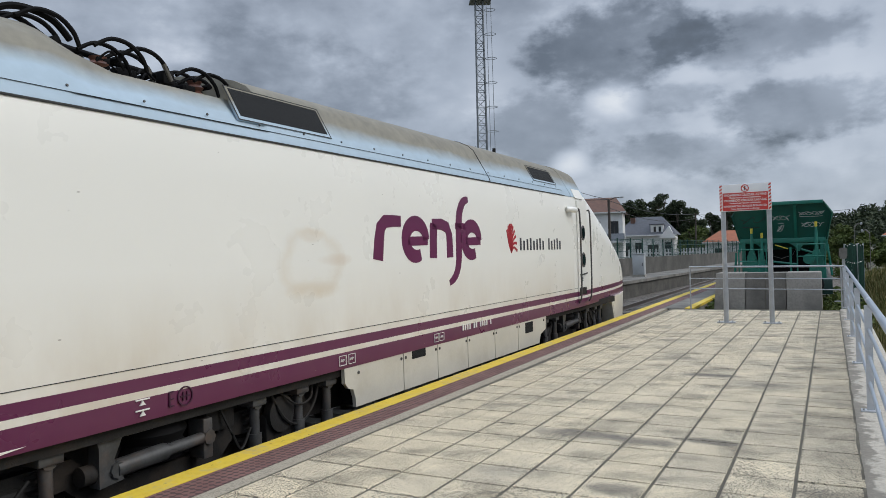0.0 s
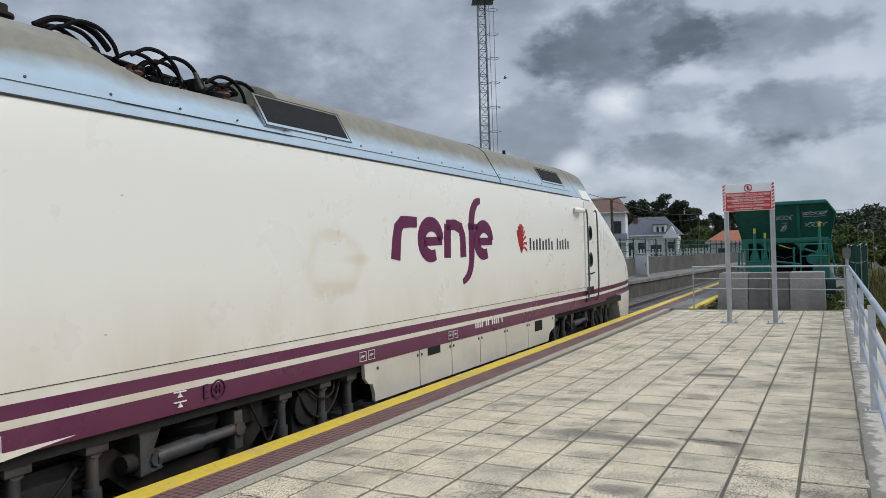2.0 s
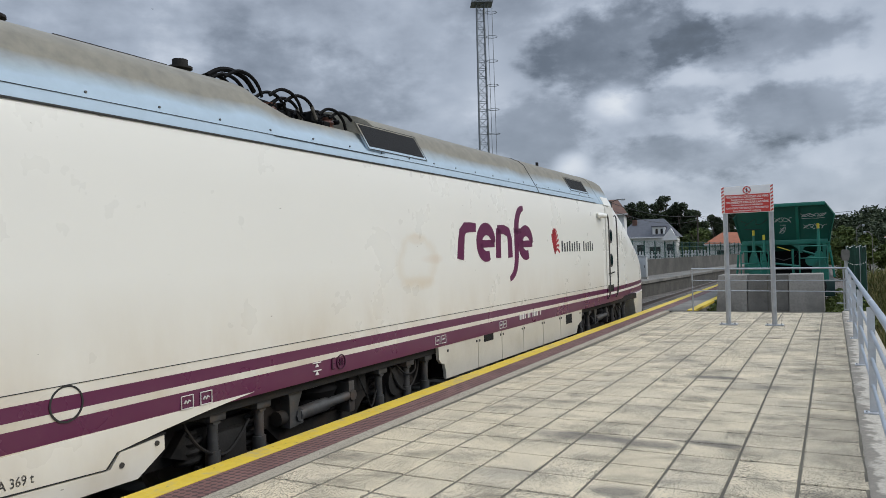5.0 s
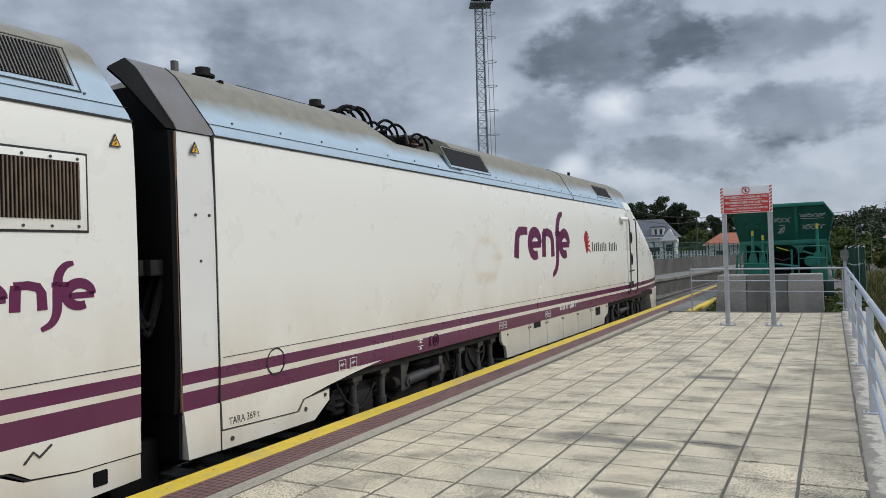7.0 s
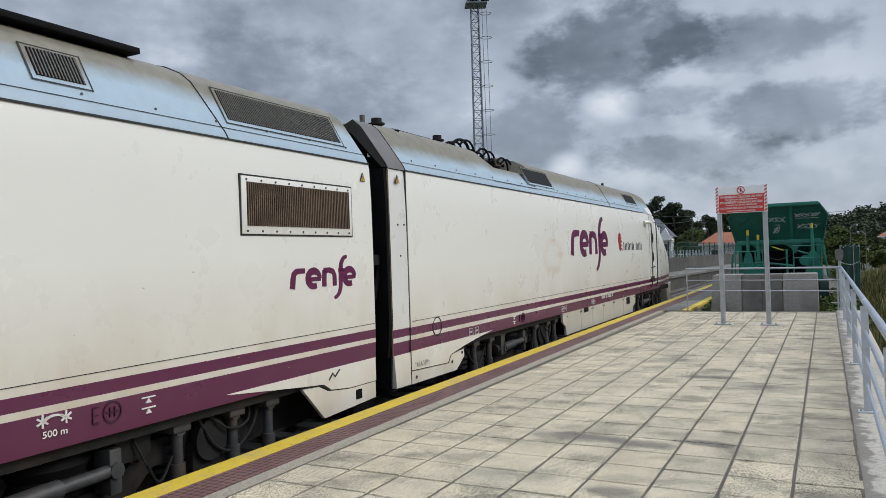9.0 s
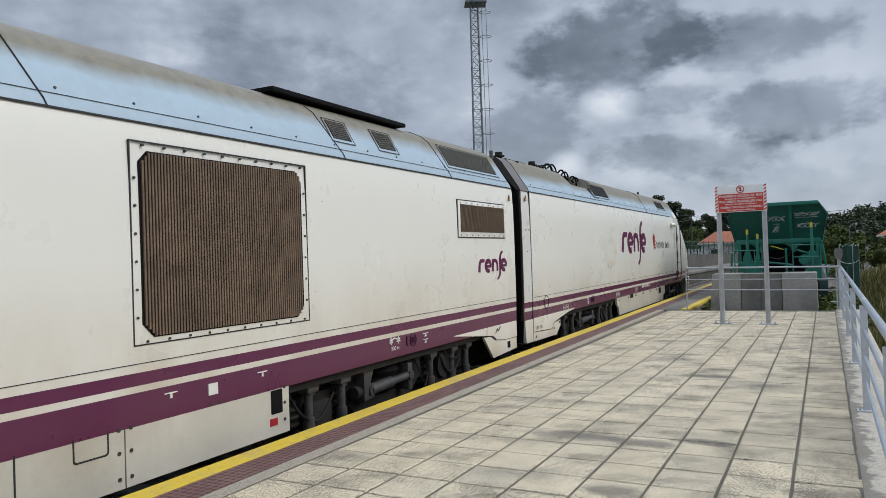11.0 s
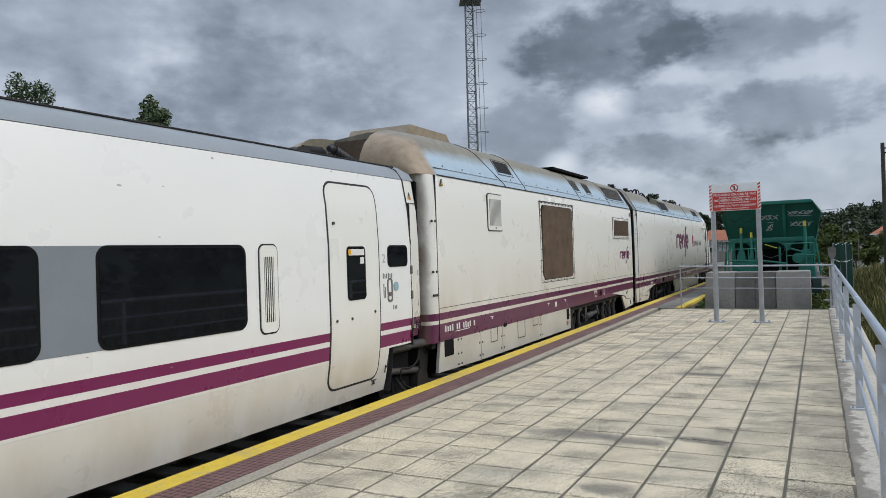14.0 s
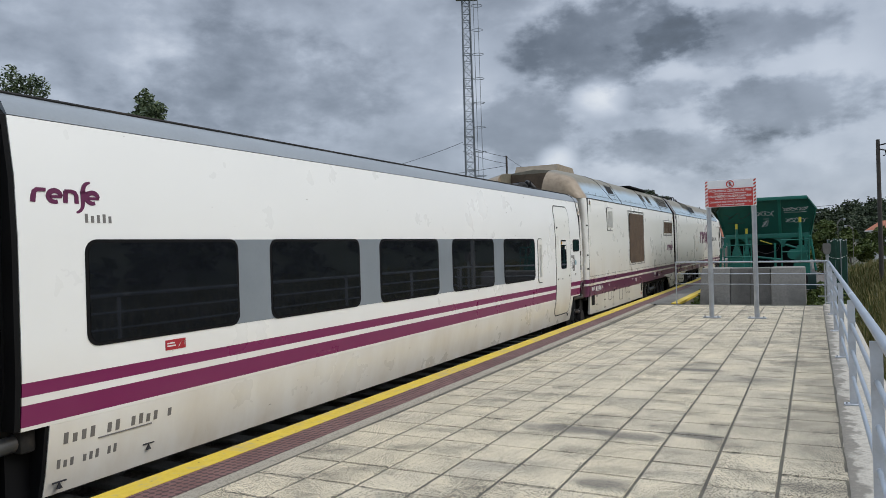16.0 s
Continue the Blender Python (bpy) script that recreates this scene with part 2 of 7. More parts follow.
def roof_mat(name, dirt_from, dirt=(0.20, 0.18, 0.13), clean=(0.37, 0.475, 0.555), brown=None, ragged=0.28):
    """Light blue roof paint; brake dust and soot lie on the upper part with a ragged border."""
    m, nt, b = base_mat(name)
    tc = nt.nodes.new("ShaderNodeTexCoord")
    sep = nt.nodes.new("ShaderNodeSeparateXYZ")
    nt.links.new(tc.outputs["Object"], sep.inputs[0])
    mp = nt.nodes.new("ShaderNodeMapping")
    mp.inputs["Scale"].default_value = (1.0, 0.5, 1.0)
    nt.links.new(tc.outputs["Object"], mp.inputs[0])
    n1 = noise_node(nt, mp.outputs[0], 1.3, 6.0, 0.6)
    n2 = noise_node(nt, tc.outputs["Object"], 7.0, 5.0, 0.6)
    base = ramp_node(nt, n2, [(0.3, tuple(c * 0.9 for c in clean)), (0.7, clean)])
    dcol = ramp_node(nt, n2, [(0.3, tuple(c * 0.75 for c in dirt)), (0.7, tuple(c * 1.15 for c in dirt))])
    f = math_node(nt, "ADD", sep.outputs["Z"], math_node(nt, "MULTIPLY", math_node(nt, "SUBTRACT", n1, 0.5), ragged))
    f = math_node(nt, "DIVIDE", math_node(nt, "SUBTRACT", f, dirt_from - 0.07), 0.15, True)
    col = mix_node(nt, f, base, dcol)
    if brown:
        yb, reach = brown
        g = math_node(nt, "ADD", math_node(nt, "SUBTRACT", yb, sep.outputs["Y"]), math_node(nt, "MULTIPLY", math_node(nt, "SUBTRACT", n1, 0.5), 0.35))
        g = math_node(nt, "DIVIDE", g, reach, True)
        col = mix_node(nt, g, col, ramp_node(nt, n2, [(0.3, (0.23, 0.165, 0.10)), (0.7, (0.36, 0.275, 0.18))]))
    nt.links.new(col, b.inputs["Base Color"])
    b.inputs["Roughness"].default_value = 0.45
    return m


LOCO_BANDS = [(0.556, 0.651, 3.9, 25), (0.371, 0.503, 3.9, 6.25), (0.30, 0.503, 6.25, 25)]
GEN_BANDS = [(0.621, 0.713, -8.5, 4), (0.30, 0.573, -8.5, 1.9), (0.409, 0.573, 1.9, 4)]
COACH_BANDS = [(0.637, 0.723, -21, -8), (0.449, 0.585, -21, -8)]
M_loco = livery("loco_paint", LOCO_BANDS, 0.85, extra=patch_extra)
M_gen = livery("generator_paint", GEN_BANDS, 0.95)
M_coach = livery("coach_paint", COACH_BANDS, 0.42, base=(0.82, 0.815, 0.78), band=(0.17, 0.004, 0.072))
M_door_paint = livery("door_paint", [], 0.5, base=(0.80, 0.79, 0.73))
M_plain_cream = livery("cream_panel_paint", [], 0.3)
M_loco_roof = roof_mat("loco_roof", 2.78)
M_gen_roof = roof_mat("generator_roof", 2.86, brown=(-7.6, 0.12))
M_soot = surface("brown_soot", (0.12, 0.085, 0.055), 0.9, var=0.35, scale=3, fine=40)
M_rubber = surface("ribbed_rubber", (0.014, 0.013, 0.013), 0.6, var=0.3, scale=10, fine=60, stain=(0.07, 0.05, 0.04), stain_amount=0.5)
M_cowl = surface("sooty_cowl", (0.155, 0.150, 0.150), 0.55, var=0.2, scale=3, fine=50, stain=(0.13, 0.105, 0.075), stain_amount=0.8)
M_grey_roof = surface("coach_roof_grey", (0.24, 0.265, 0.285), 0.45, var=0.1, scale=2, fine=40)
M_grey_band = surface("window_band_grey", (0.21, 0.235, 0.255), 0.35, var=0.06, scale=2, fine=40)
# M_black: rubber and black gear; also painted shade in gaps, wells and openings
M_black = surface("black_rubber_and_shade", (0.006, 0.006, 0.0065), 0.8, var=0.3, scale=4, fine=60, spec=0.15)
M_seam = surface("seam_black", (0.02, 0.02, 0.02), 0.7, var=0.2)
M_gear = surface("running_gear_grime", (0.020, 0.019, 0.018), 0.75, var=0.4, scale=5, fine=50, bump=0.3, stain=(0.05, 0.036, 0.026), stain_amount=0.6, spec=0.25)
M_gear_light = surface("damper_grey", (0.062, 0.062, 0.061), 0.5, var=0.35, scale=8, fine=50, stain=(0.12, 0.07, 0.04), stain_amount=0.6)
M_wheel = surface("wheel_steel", (0.16, 0.14, 0.12), 0.45, metal=0.6, var=0.3, scale=6)
M_mesh = surface("vent_mesh", (0.014, 0.0145, 0.015), 0.75, var=0.5, scale=30, fine=180, bump=0.5, spec=0.2)
M_slat = surface("vent_slat_grey", (0.11, 0.10, 0.085), 0.55, var=0.2, scale=6)
M_brown_slat = surface("radiator_slat_brown", (0.17, 0.115, 0.075), 0.7, var=0.3, scale=5, fine=60)
M_skirt = surface("skirt_aluminium", (0.56, 0.53, 0.455), 0.4, var=0.08, scale=1.6, fine=40, stain=(0.30, 0.25, 0.17), stain_amount=0.5)
M_purple = surface("logo_purple", (0.115, 0.013, 0.062), 0.4, var=0.05)
M_logo_red = surface("logo_red", (0.36, 0.02, 0.03), 0.4, var=0.05)
M_ink_purple = surface("lettering_on_purple", (0.042, 0.006, 0.026), 0.5, var=0.1)
M_ink = surface("lettering_dark", (0.03, 0.03, 0.035), 0.5, var=0.1)
M_ink_grey = surface("lettering_grey", (0.16, 0.15, 0.14), 0.5, var=0.1)
M_white_ink = surface("lettering_white", (0.72, 0.70, 0.66), 0.5, var=0.05)
M_warn = surface("warning_yellow", (0.75, 0.40, 0.02), 0.5, var=0.05)
M_screw = surface("screw_dark", (0.07, 0.065, 0.06), 0.5, metal=0.5)
M_copper = surface("insulator_brown", (0.16, 0.07, 0.05), 0.4, var=0.2)


def dark_glass(name, col=(0.006, 0.007, 0.009), rough=0.03):
    m, nt, b = base_mat(name)
    n = noise_node(nt, None, 5.0)
    nt.links.new(ramp_node(nt, n, [(0.3, col), (0.7, tuple(c * 1.6 for c in col))]), b.inputs["Base Color"])
    b.inputs["Roughness"].default_value = rough
    return m


M_glass = dark_glass("tinted_window_glass")

# --- train shapes, in car space: x across, y along, z over the platform top
HALF = [(1.462, 0.335), (1.472, 0.42), (1.48, 0.72), (1.48, 1.6), (1.475, 2.1), (1.462, 2.44), (1.45, 2.50)]
ROOF = [(1.452, 2.505), (1.435, 2.56), (1.19, 2.99), (1.10, 3.07), (0.95, 3.14), (0.58, 3.24), (0.0, 3.30)]
SX = 1.48


def closed(half):
    return half + [(-x, z) for x, z in reversed(half) if x > 1e-6]


def ring(half, y):
    return [(x, y, z) for x, z in closed(half)]


def side_flat(name, outline, car, mat, x=SX, depth=0.012, label="", sharp=40):
    """A flat plate on the car's platform side, from an outline of (y, z)."""
    return part(name, prism(outline, "x", x - 0.03, x + depth), mat, car, label, sharp)


def side_box(y0, z0, y1, z1, x=SX, depth=0.012, bm=None):
    return box_bm(bm or bmesh.new(), x - 0.03, min(y0, y1), min(z0, z1), x + depth, max(y0, y1), max(z0, z1))


def round_rect(y0, z0, y1, z1, r, n=6):
    pts = []
    for cy, cz, a in ((y1 - r, z1 - r, 0), (y0 + r, z1 - r, 90), (y0 + r, z0 + r, 180), (y1 - r, z0 + r, 270)):
        for k in range(n + 1):
            t = radians(a + 90 * k / n)
            pts.append((cy + r * math.cos(t), cz + r * math.sin(t)))
    return pts


def frame_bm(outer, inner, x0, x1):
    """A flat ring between two outlines of equal count, facing +x."""
    bm = bmesh.new()
    n = len(outer)
    v = [[bm.verts.new((x, a, b)) for a, b in o] for o, x in ((outer, x0), (outer, x1), (inner, x1), (inner, x0))]
    for k in range(n):
        j = (k + 1) % n
        for p, q in ((0, 1), (1, 2), (2, 3)):
            bm.faces.new((v[p][k], v[p][j], v[q][j], v[q][k]))
    return bm


def stroke(points, width, x=SX, depth=0.004, bm=None):
    """A painted stroke of even or changing width along points of (y, z) on the side."""
    bm = bm or bmesh.new()
    pts = [Vector((a, b)) for a, b in points]
    w = width if isinstance(width, (list, tuple)) else [width] * len(pts)
    cols = []
    for k, p in enumerate(pts):
        d = (pts[min(k + 1, len(pts) - 1)] - pts[max(k - 1, 0)]).normalized()
        n = Vector((-d.y, d.x)) * w[k] / 2
        cols.append([bm.verts.new((xx, *(p + sgn * n))) for xx in (x - 0.006, x + depth) for sgn in (1, -1)])
    for a, b in zip(cols, cols[1:]):
        for i, j in ((0, 1), (1, 3), (3, 2), (2, 0)):
            bm.faces.new((a[i], a[j], b[j], b[i]))
    for c in (cols[0], cols[-1]):
        bm.faces.new((c[0], c[1], c[3], c[2]))
    return bm


def arc(cy, cz, ry, rz, a0, a1, n=16):
    return [(cy + ry * math.cos(radians(a0 + (a1 - a0) * k / n)), cz + rz * math.sin(radians(a0 + (a1 - a0) * k / n))) for k in range(n + 1)]


def lettering(name, text, size, m, mat, parent=None, width=None, thick=0.0):
    """Flat built-in lettering as a mesh; text runs along local x, up is local y."""
    cu = bpy.data.curves.new(name, "FONT")
    cu.body, cu.size, cu.resolution_u, cu.fill_mode, cu.extrude, cu.offset = text, size, 3, "FRONT", thick, size * 0.018
    tmp = new(name, cu)
    me = bpy.data.meshes.new_from_object(tmp.evaluated_get(bpy.context.evaluated_depsgraph_get()))
    bpy.data.objects.remove(tmp)
    bpy.data.curves.remove(cu)
    me.name = name
    me.materials.clear()
    me.materials.append(mat)
    xs = [v.co.x for v in me.vertices]
    if width and xs:
        k = width / (max(xs) - min(xs))
        for v in me.vertices:
            v.co.x = (v.co.x - min(xs)) * k
    ob = new(name, me)
    if parent is not None:
        ob.parent = parent
    ob.matrix_basis = m
    return ob


def side_pose(y, z, x=SX + 0.004):
    """Local x runs along the car, local y up, facing out on the platform side."""
    return Matrix(((0, 0, 1, x), (1, 0, 0, y), (0, 1, 0, z), (0, 0, 0, 1)))


def eased(pts, n=4):
    """A smooth chain through points of (y, z)."""
    p = [Vector(q) for q in pts]
    out = []
    for k in range(len(p) - 1):
        a, b, c, d = p[max(k - 1, 0)], p[k], p[k + 1], p[min(k + 2, len(p) - 1)]
        for i in range(n):
            u = i / n
            out.append(tuple(0.5 * (2 * b + (c - a) * u + (2 * a - 5 * b + 4 * c - d) * u * u + (3 * b - a - 3 * c + d) * u ** 3)))
    return out + [tuple(p[-1])]


def wordmark(car, y, z, w, h, x=SX):
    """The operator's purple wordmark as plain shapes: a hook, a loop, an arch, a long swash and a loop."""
    k = w / 2.8
    t = 0.165 * k
    hz = h
    bm = stroke([(y + 0.10 * k, z), (y + 0.13 * k, z + 0.45 * hz), (y + 0.17 * k, z + 0.78 * hz), (y + 0.26 * k, z + 0.93 * hz), (y + 0.42 * k, z + 0.95 * hz), (y + 0.60 * k, z + 0.95 * hz)], [t * 1.2, t * 1.15, t * 1.05, t * 0.9, t * 0.8, t * 0.75], x)
    part("logo_hook", bm, M_purple, car)
    for cy in (0.95, 2.50):
        part("logo_loop", stroke(arc(y + cy * k, z + 0.49 * hz, 0.245 * k, 0.43 * hz, 0, 296, 22), [t * (0.86 + 0.28 * math.sin(math.pi * i / 22)) for i in range(23)], x), M_purple, car)
        part("logo_bar", stroke([(y + (cy - 0.2) * k, z + 0.45 * hz), (y + (cy + 0.28) * k, z + 0.47 * hz)], t * 0.66, x), M_purple, car)
    part("logo_arch", stroke([(y + 1.37 * k, z), (y + 1.38 * k, z + 0.55 * hz), (y + 1.40 * k, z + 0.93 * hz)], t * 1.1, x), M_purple, car)
    part("logo_arch", stroke([(y + 1.36 * k, z + 0.92 * hz), (y + 1.60 * k, z + 0.93 * hz), (y + 1.76 * k, z + 0.84 * hz), (y + 1.82 * k, z + 0.62 * hz), (y + 1.83 * k, z)], [t * 0.8, t * 0.85, t * 0.95, t, t * 1.05], x), M_purple, car)
    part("logo_swash", stroke(eased([(y + 1.80 * k, z - 0.72 * hz), (y + 1.98 * k, z - 0.52 * hz), (y + 2.08 * k, z - 0.1 * hz), (y + 2.1 * k, z + 0.7 * hz), (y + 2.13 * k, z + 1.25 * hz), (y + 2.25 * k, z + 1.6 * hz), (y + 2.40 * k, z + 1.7 * hz)]), [t * (0.45 + 0.6 * math.sin(math.pi * i / 24)) for i in range(25)], x), M_purple, car)
    part("logo_bar", stroke([(y + 2.0 * k, z + 0.9 * hz), (y + 2.3 * k, z + 0.9 * hz)], t * 0.5, x), M_purple, car)


def bars_text(name, car, y, z, w, h, n, mat, gaps=(), x=SX, skin=None):
    """Unreadable or withheld characters as a row of plain bars of uneven height."""
    bm = bmesh.new()
    step = w / n
    for k in range(n):
        if k not in gaps:
            side_box(y + k * step + step * 0.27, z, y + (k + 1) * step - step * 0.27, z + h * (1.0, 0.78, 0.9)[k % 3], x=x, depth=0.003, bm=bm)
    if skin:
        for v in bm.verts:
            v.co.x += skin(v.co.z) - x
    return tagged(part(name, bm, mat, car), kind="stuff")


def warning_triangle(car, y, z, s=0.045, x=SX):
    t = part("warning_sign", prism([(y - s, z - s), (y + s, z - s), (y, z + s)], "x", x - 0.01, x + 0.002), M_ink, car, "black-edged yellow warning triangle")
    q = s * 0.72
    part("warning_face", prism([(y - q, z - s * 0.87), (y + q, z - s * 0.87), (y, z + s * 0.62)], "x", x - 0.01, x + 0.003), M_warn, t)
    part("bolt_mark", stroke([(y + 0.012, z + s * 0.3), (y - 0.012, z - s * 0.25), (y + 0.01, z - s * 0.25), (y - 0.008, z - s * 0.75)], 0.010, x, 0.004), M_ink, t)


def screws(car, pts, r=0.012, x=SX, name="screw"):
    bm = bmesh.new()
    for y, z in pts:
        prism([(y + r * math.cos(a), z + r * math.sin(a)) for a in [k * math.pi / 4 for k in range(8)]], "x", x - 0.01, x + 0.008, bm)
    return tagged(part(name, bm, M_screw, car), kind="stuff")


def slats(name, car, y0, z0, y1, z1, n, mat, x=SX, depth=0.012, back=M_black):
    """A recess with upright slats on the side."""
    b = part(name, boxes((x - 0.03, y0, z0, x + 0.002, y1, z1)), back, car)
    bm = bmesh.new()
    w = (y1 - y0) / n
    for k in range(n):
        box_bm(bm, x - 0.02, y0 + k * w + w * 0.32, z0, x + depth, y0 + k * w + w * 0.68, z1)
    tagged(part("slats", bm, mat, b), kind="stuff")
    return b


def roof_slope(k):
    """Point (x, z) on the lower roof slope, k from 0 at the gutter to 1 at the shoulder, and 15 mm proud."""
    return 1.435 - 0.245 * k + 0.013, 2.56 + 0.43 * k + 0.008


def roof_vent(car, y0, y1, k0, k1, mesh_mat=M_mesh, n=0, label="dark mesh roof vent"):
    """A framed vent lying on the roof's lower slope."""
    def quad(ya, ka, yb, kb, up):
        out = []
        for y, k in ((ya, ka), (yb, ka), (yb, kb), (ya, kb)):
            x, z = roof_slope(k)
            out.append((x + up * 0.87, y, z + up * 0.5))
        return out

    def slab(q0, q1):
        return loft([q0, q1], smooth=False)

    f = part("vent_frame", slab(quad(y0, k0, y1, k1, -0.03), quad(y0, k0, y1, k1, -0.008)), M_loco_roof, car, label)
    b = 0.045
    part("vent_mesh", slab(quad(y0 + b, k0 + 0.09, y1 - b, k1 - 0.06, -0.02), quad(y0 + b, k0 + 0.09, y1 - b, k1 - 0.06, -0.004)), mesh_mat, f)
    if n:
        bm = bmesh.new()
        for i in range(n):
            ya = y0 + b + (y1 - y0 - 2 * b) * (i + 0.3) / n
            yb = ya + (y1 - y0 - 2 * b) * 0.35 / n
            loft([quad(ya, k0 + 0.09, yb, k1 - 0.06, -0.012), quad(ya, k0 + 0.09, yb, k1 - 0.06, 0.002)], smooth=False, bm=bm)
        tagged(part("slats", bm, M_slat, f), kind="stuff")
    for ya, yb, ka, kb in ((y0, y1, k0, k0 + 0.02), (y0, y1, k1 - 0.02, k1), (y0, y0 + 0.012, k0, k1), (y1 - 0.012, y1, k0, k1)):
        part("edge_gap", slab(quad(ya, ka, yb, kb, -0.01), quad(ya, ka, yb, kb, -0.006)), M_seam, f)


def roof_seam(car, y, lean=0.0, reach=-1.0):
    """A dark joint across the roof panels."""
    pts = [(1.452, 2.505), (1.435, 2.56), (1.19, 2.99), (1.10, 3.07), (0.95, 3.14), (0.58, 3.24), (0.0, 3.30)]
    bm = tube([(x + 0.002, y - lean * (z - 2.5), z + 0.002) for x, z in pts if x > reach], 0.006, 6)
    part("roof_seam", bm, M_seam, car)


def gutter(car, y0, y1):
    """Black joint under the roof's edge, the thin roof joint above it and its rivets."""
    part("gutter_seal", boxes((1.40, y0, 2.500, 1.463, y1, 2.514)), M_seam, car)
    x, z = roof_slope(0.10)
    part("roof_joint", boxes((x - 0.03, y0, z - 0.002, x - 0.0085, y1, z)), M_seam, car)
    bm = bmesh.new()
    y = y0 + 0.3
    while y < y1 - 0.1:
        x, z = roof_slope(0.2)
        tube([(x - 0.02, y, z), (x - 0.008, y, z + 0.002)], 0.010, 6, bm)
        y += 0.62
    tagged(part("rivets", bm, M_screw, car), kind="stuff")


def wheelset(car, y, r=0.46):
    """Axle with two tyred wheels; turns with the run."""
    axle = part("axle", tube([(-0.95, 0, 0), (0.95, 0, 0)], 0.08, 10), M_gear, car)
    axle.matrix_basis = Matrix.Translation((0, y, -0.6 + r))
    for sgn in (-1, 1):
        w = part("wheel", tube([(sgn * 0.80, 0, 0), (sgn * 0.92, 0, 0)], r - 0.05, 28), M_gear, axle, "grimy steel wheel disc")
        bm = tube([(sgn * 0.78, 0, 0), (sgn * 0.80, 0, 0), (sgn * 0.93, 0, 0)], [r + 0.025, r, r - 0.004], 32)
        part("tyre", bm, M_wheel, w)
        bm = bmesh.new()
        for k in range(6):
            a = k * math.pi / 3
            tube([(sgn * 0.915, 0.26 * math.cos(a), 0.26 * math.sin(a)), (sgn * 0.945, 0.26 * math.cos(a), 0.26 * math.sin(a))], 0.03, 6, bm)
        part("disc_bolts", bm, M_wheel, w)
    return axle


def damper(name, a, b, r, car, mat=None):
    """A two-part hydraulic damper between two points, with end eyes."""
    a, b = Vector(a), Vector(b)
    m = a.lerp(b, 0.52)
    bm = tube([a, m], r, 10)
    tube([m, b], r * 0.72, 10, bm)
    for p in (a, b):
        tube([p + Vector((-0.05, 0, 0)), p + Vector((0.05, 0, 0))], r * 0.9, 8, bm)
    return part(name, bm, mat or M_gear_light, car)


def spring(car, y, x, z0, z1, r=0.11):
    pts = []
    turns = 4
    for k in range(turns * 10 + 1):
        a = 2 * math.pi * k / 10
        pts.append((x + r * math.cos(a), y + r * math.sin(a), z0 + (z1 - z0) * k / (turns * 10)))
    part("coil_spring", tube(pts, 0.026, 6), M_gear, car)


def cable(car, pts, r=0.014, mat=None, name="hose"):
    """A hanging hose, rounded through its points."""
    p = [Vector(q) for q in pts]
    out = []
    for k in range(len(p) - 1):
        a, b, c, d = p[max(k - 1, 0)], p[k], p[k + 1], p[min(k + 2, len(p) - 1)]
        for i in range(5):
            t = i / 5
            out.append(0.5 * (2 * b + (c - a) * t + (2 * a - 5 * b + 4 * c - d) * t * t + (3 * b - a - 3 * c + d) * t ** 3))
    out.append(p[-1])
    return part(name, tube(out, r, 6), mat or M_gear, car)


AXLES = []


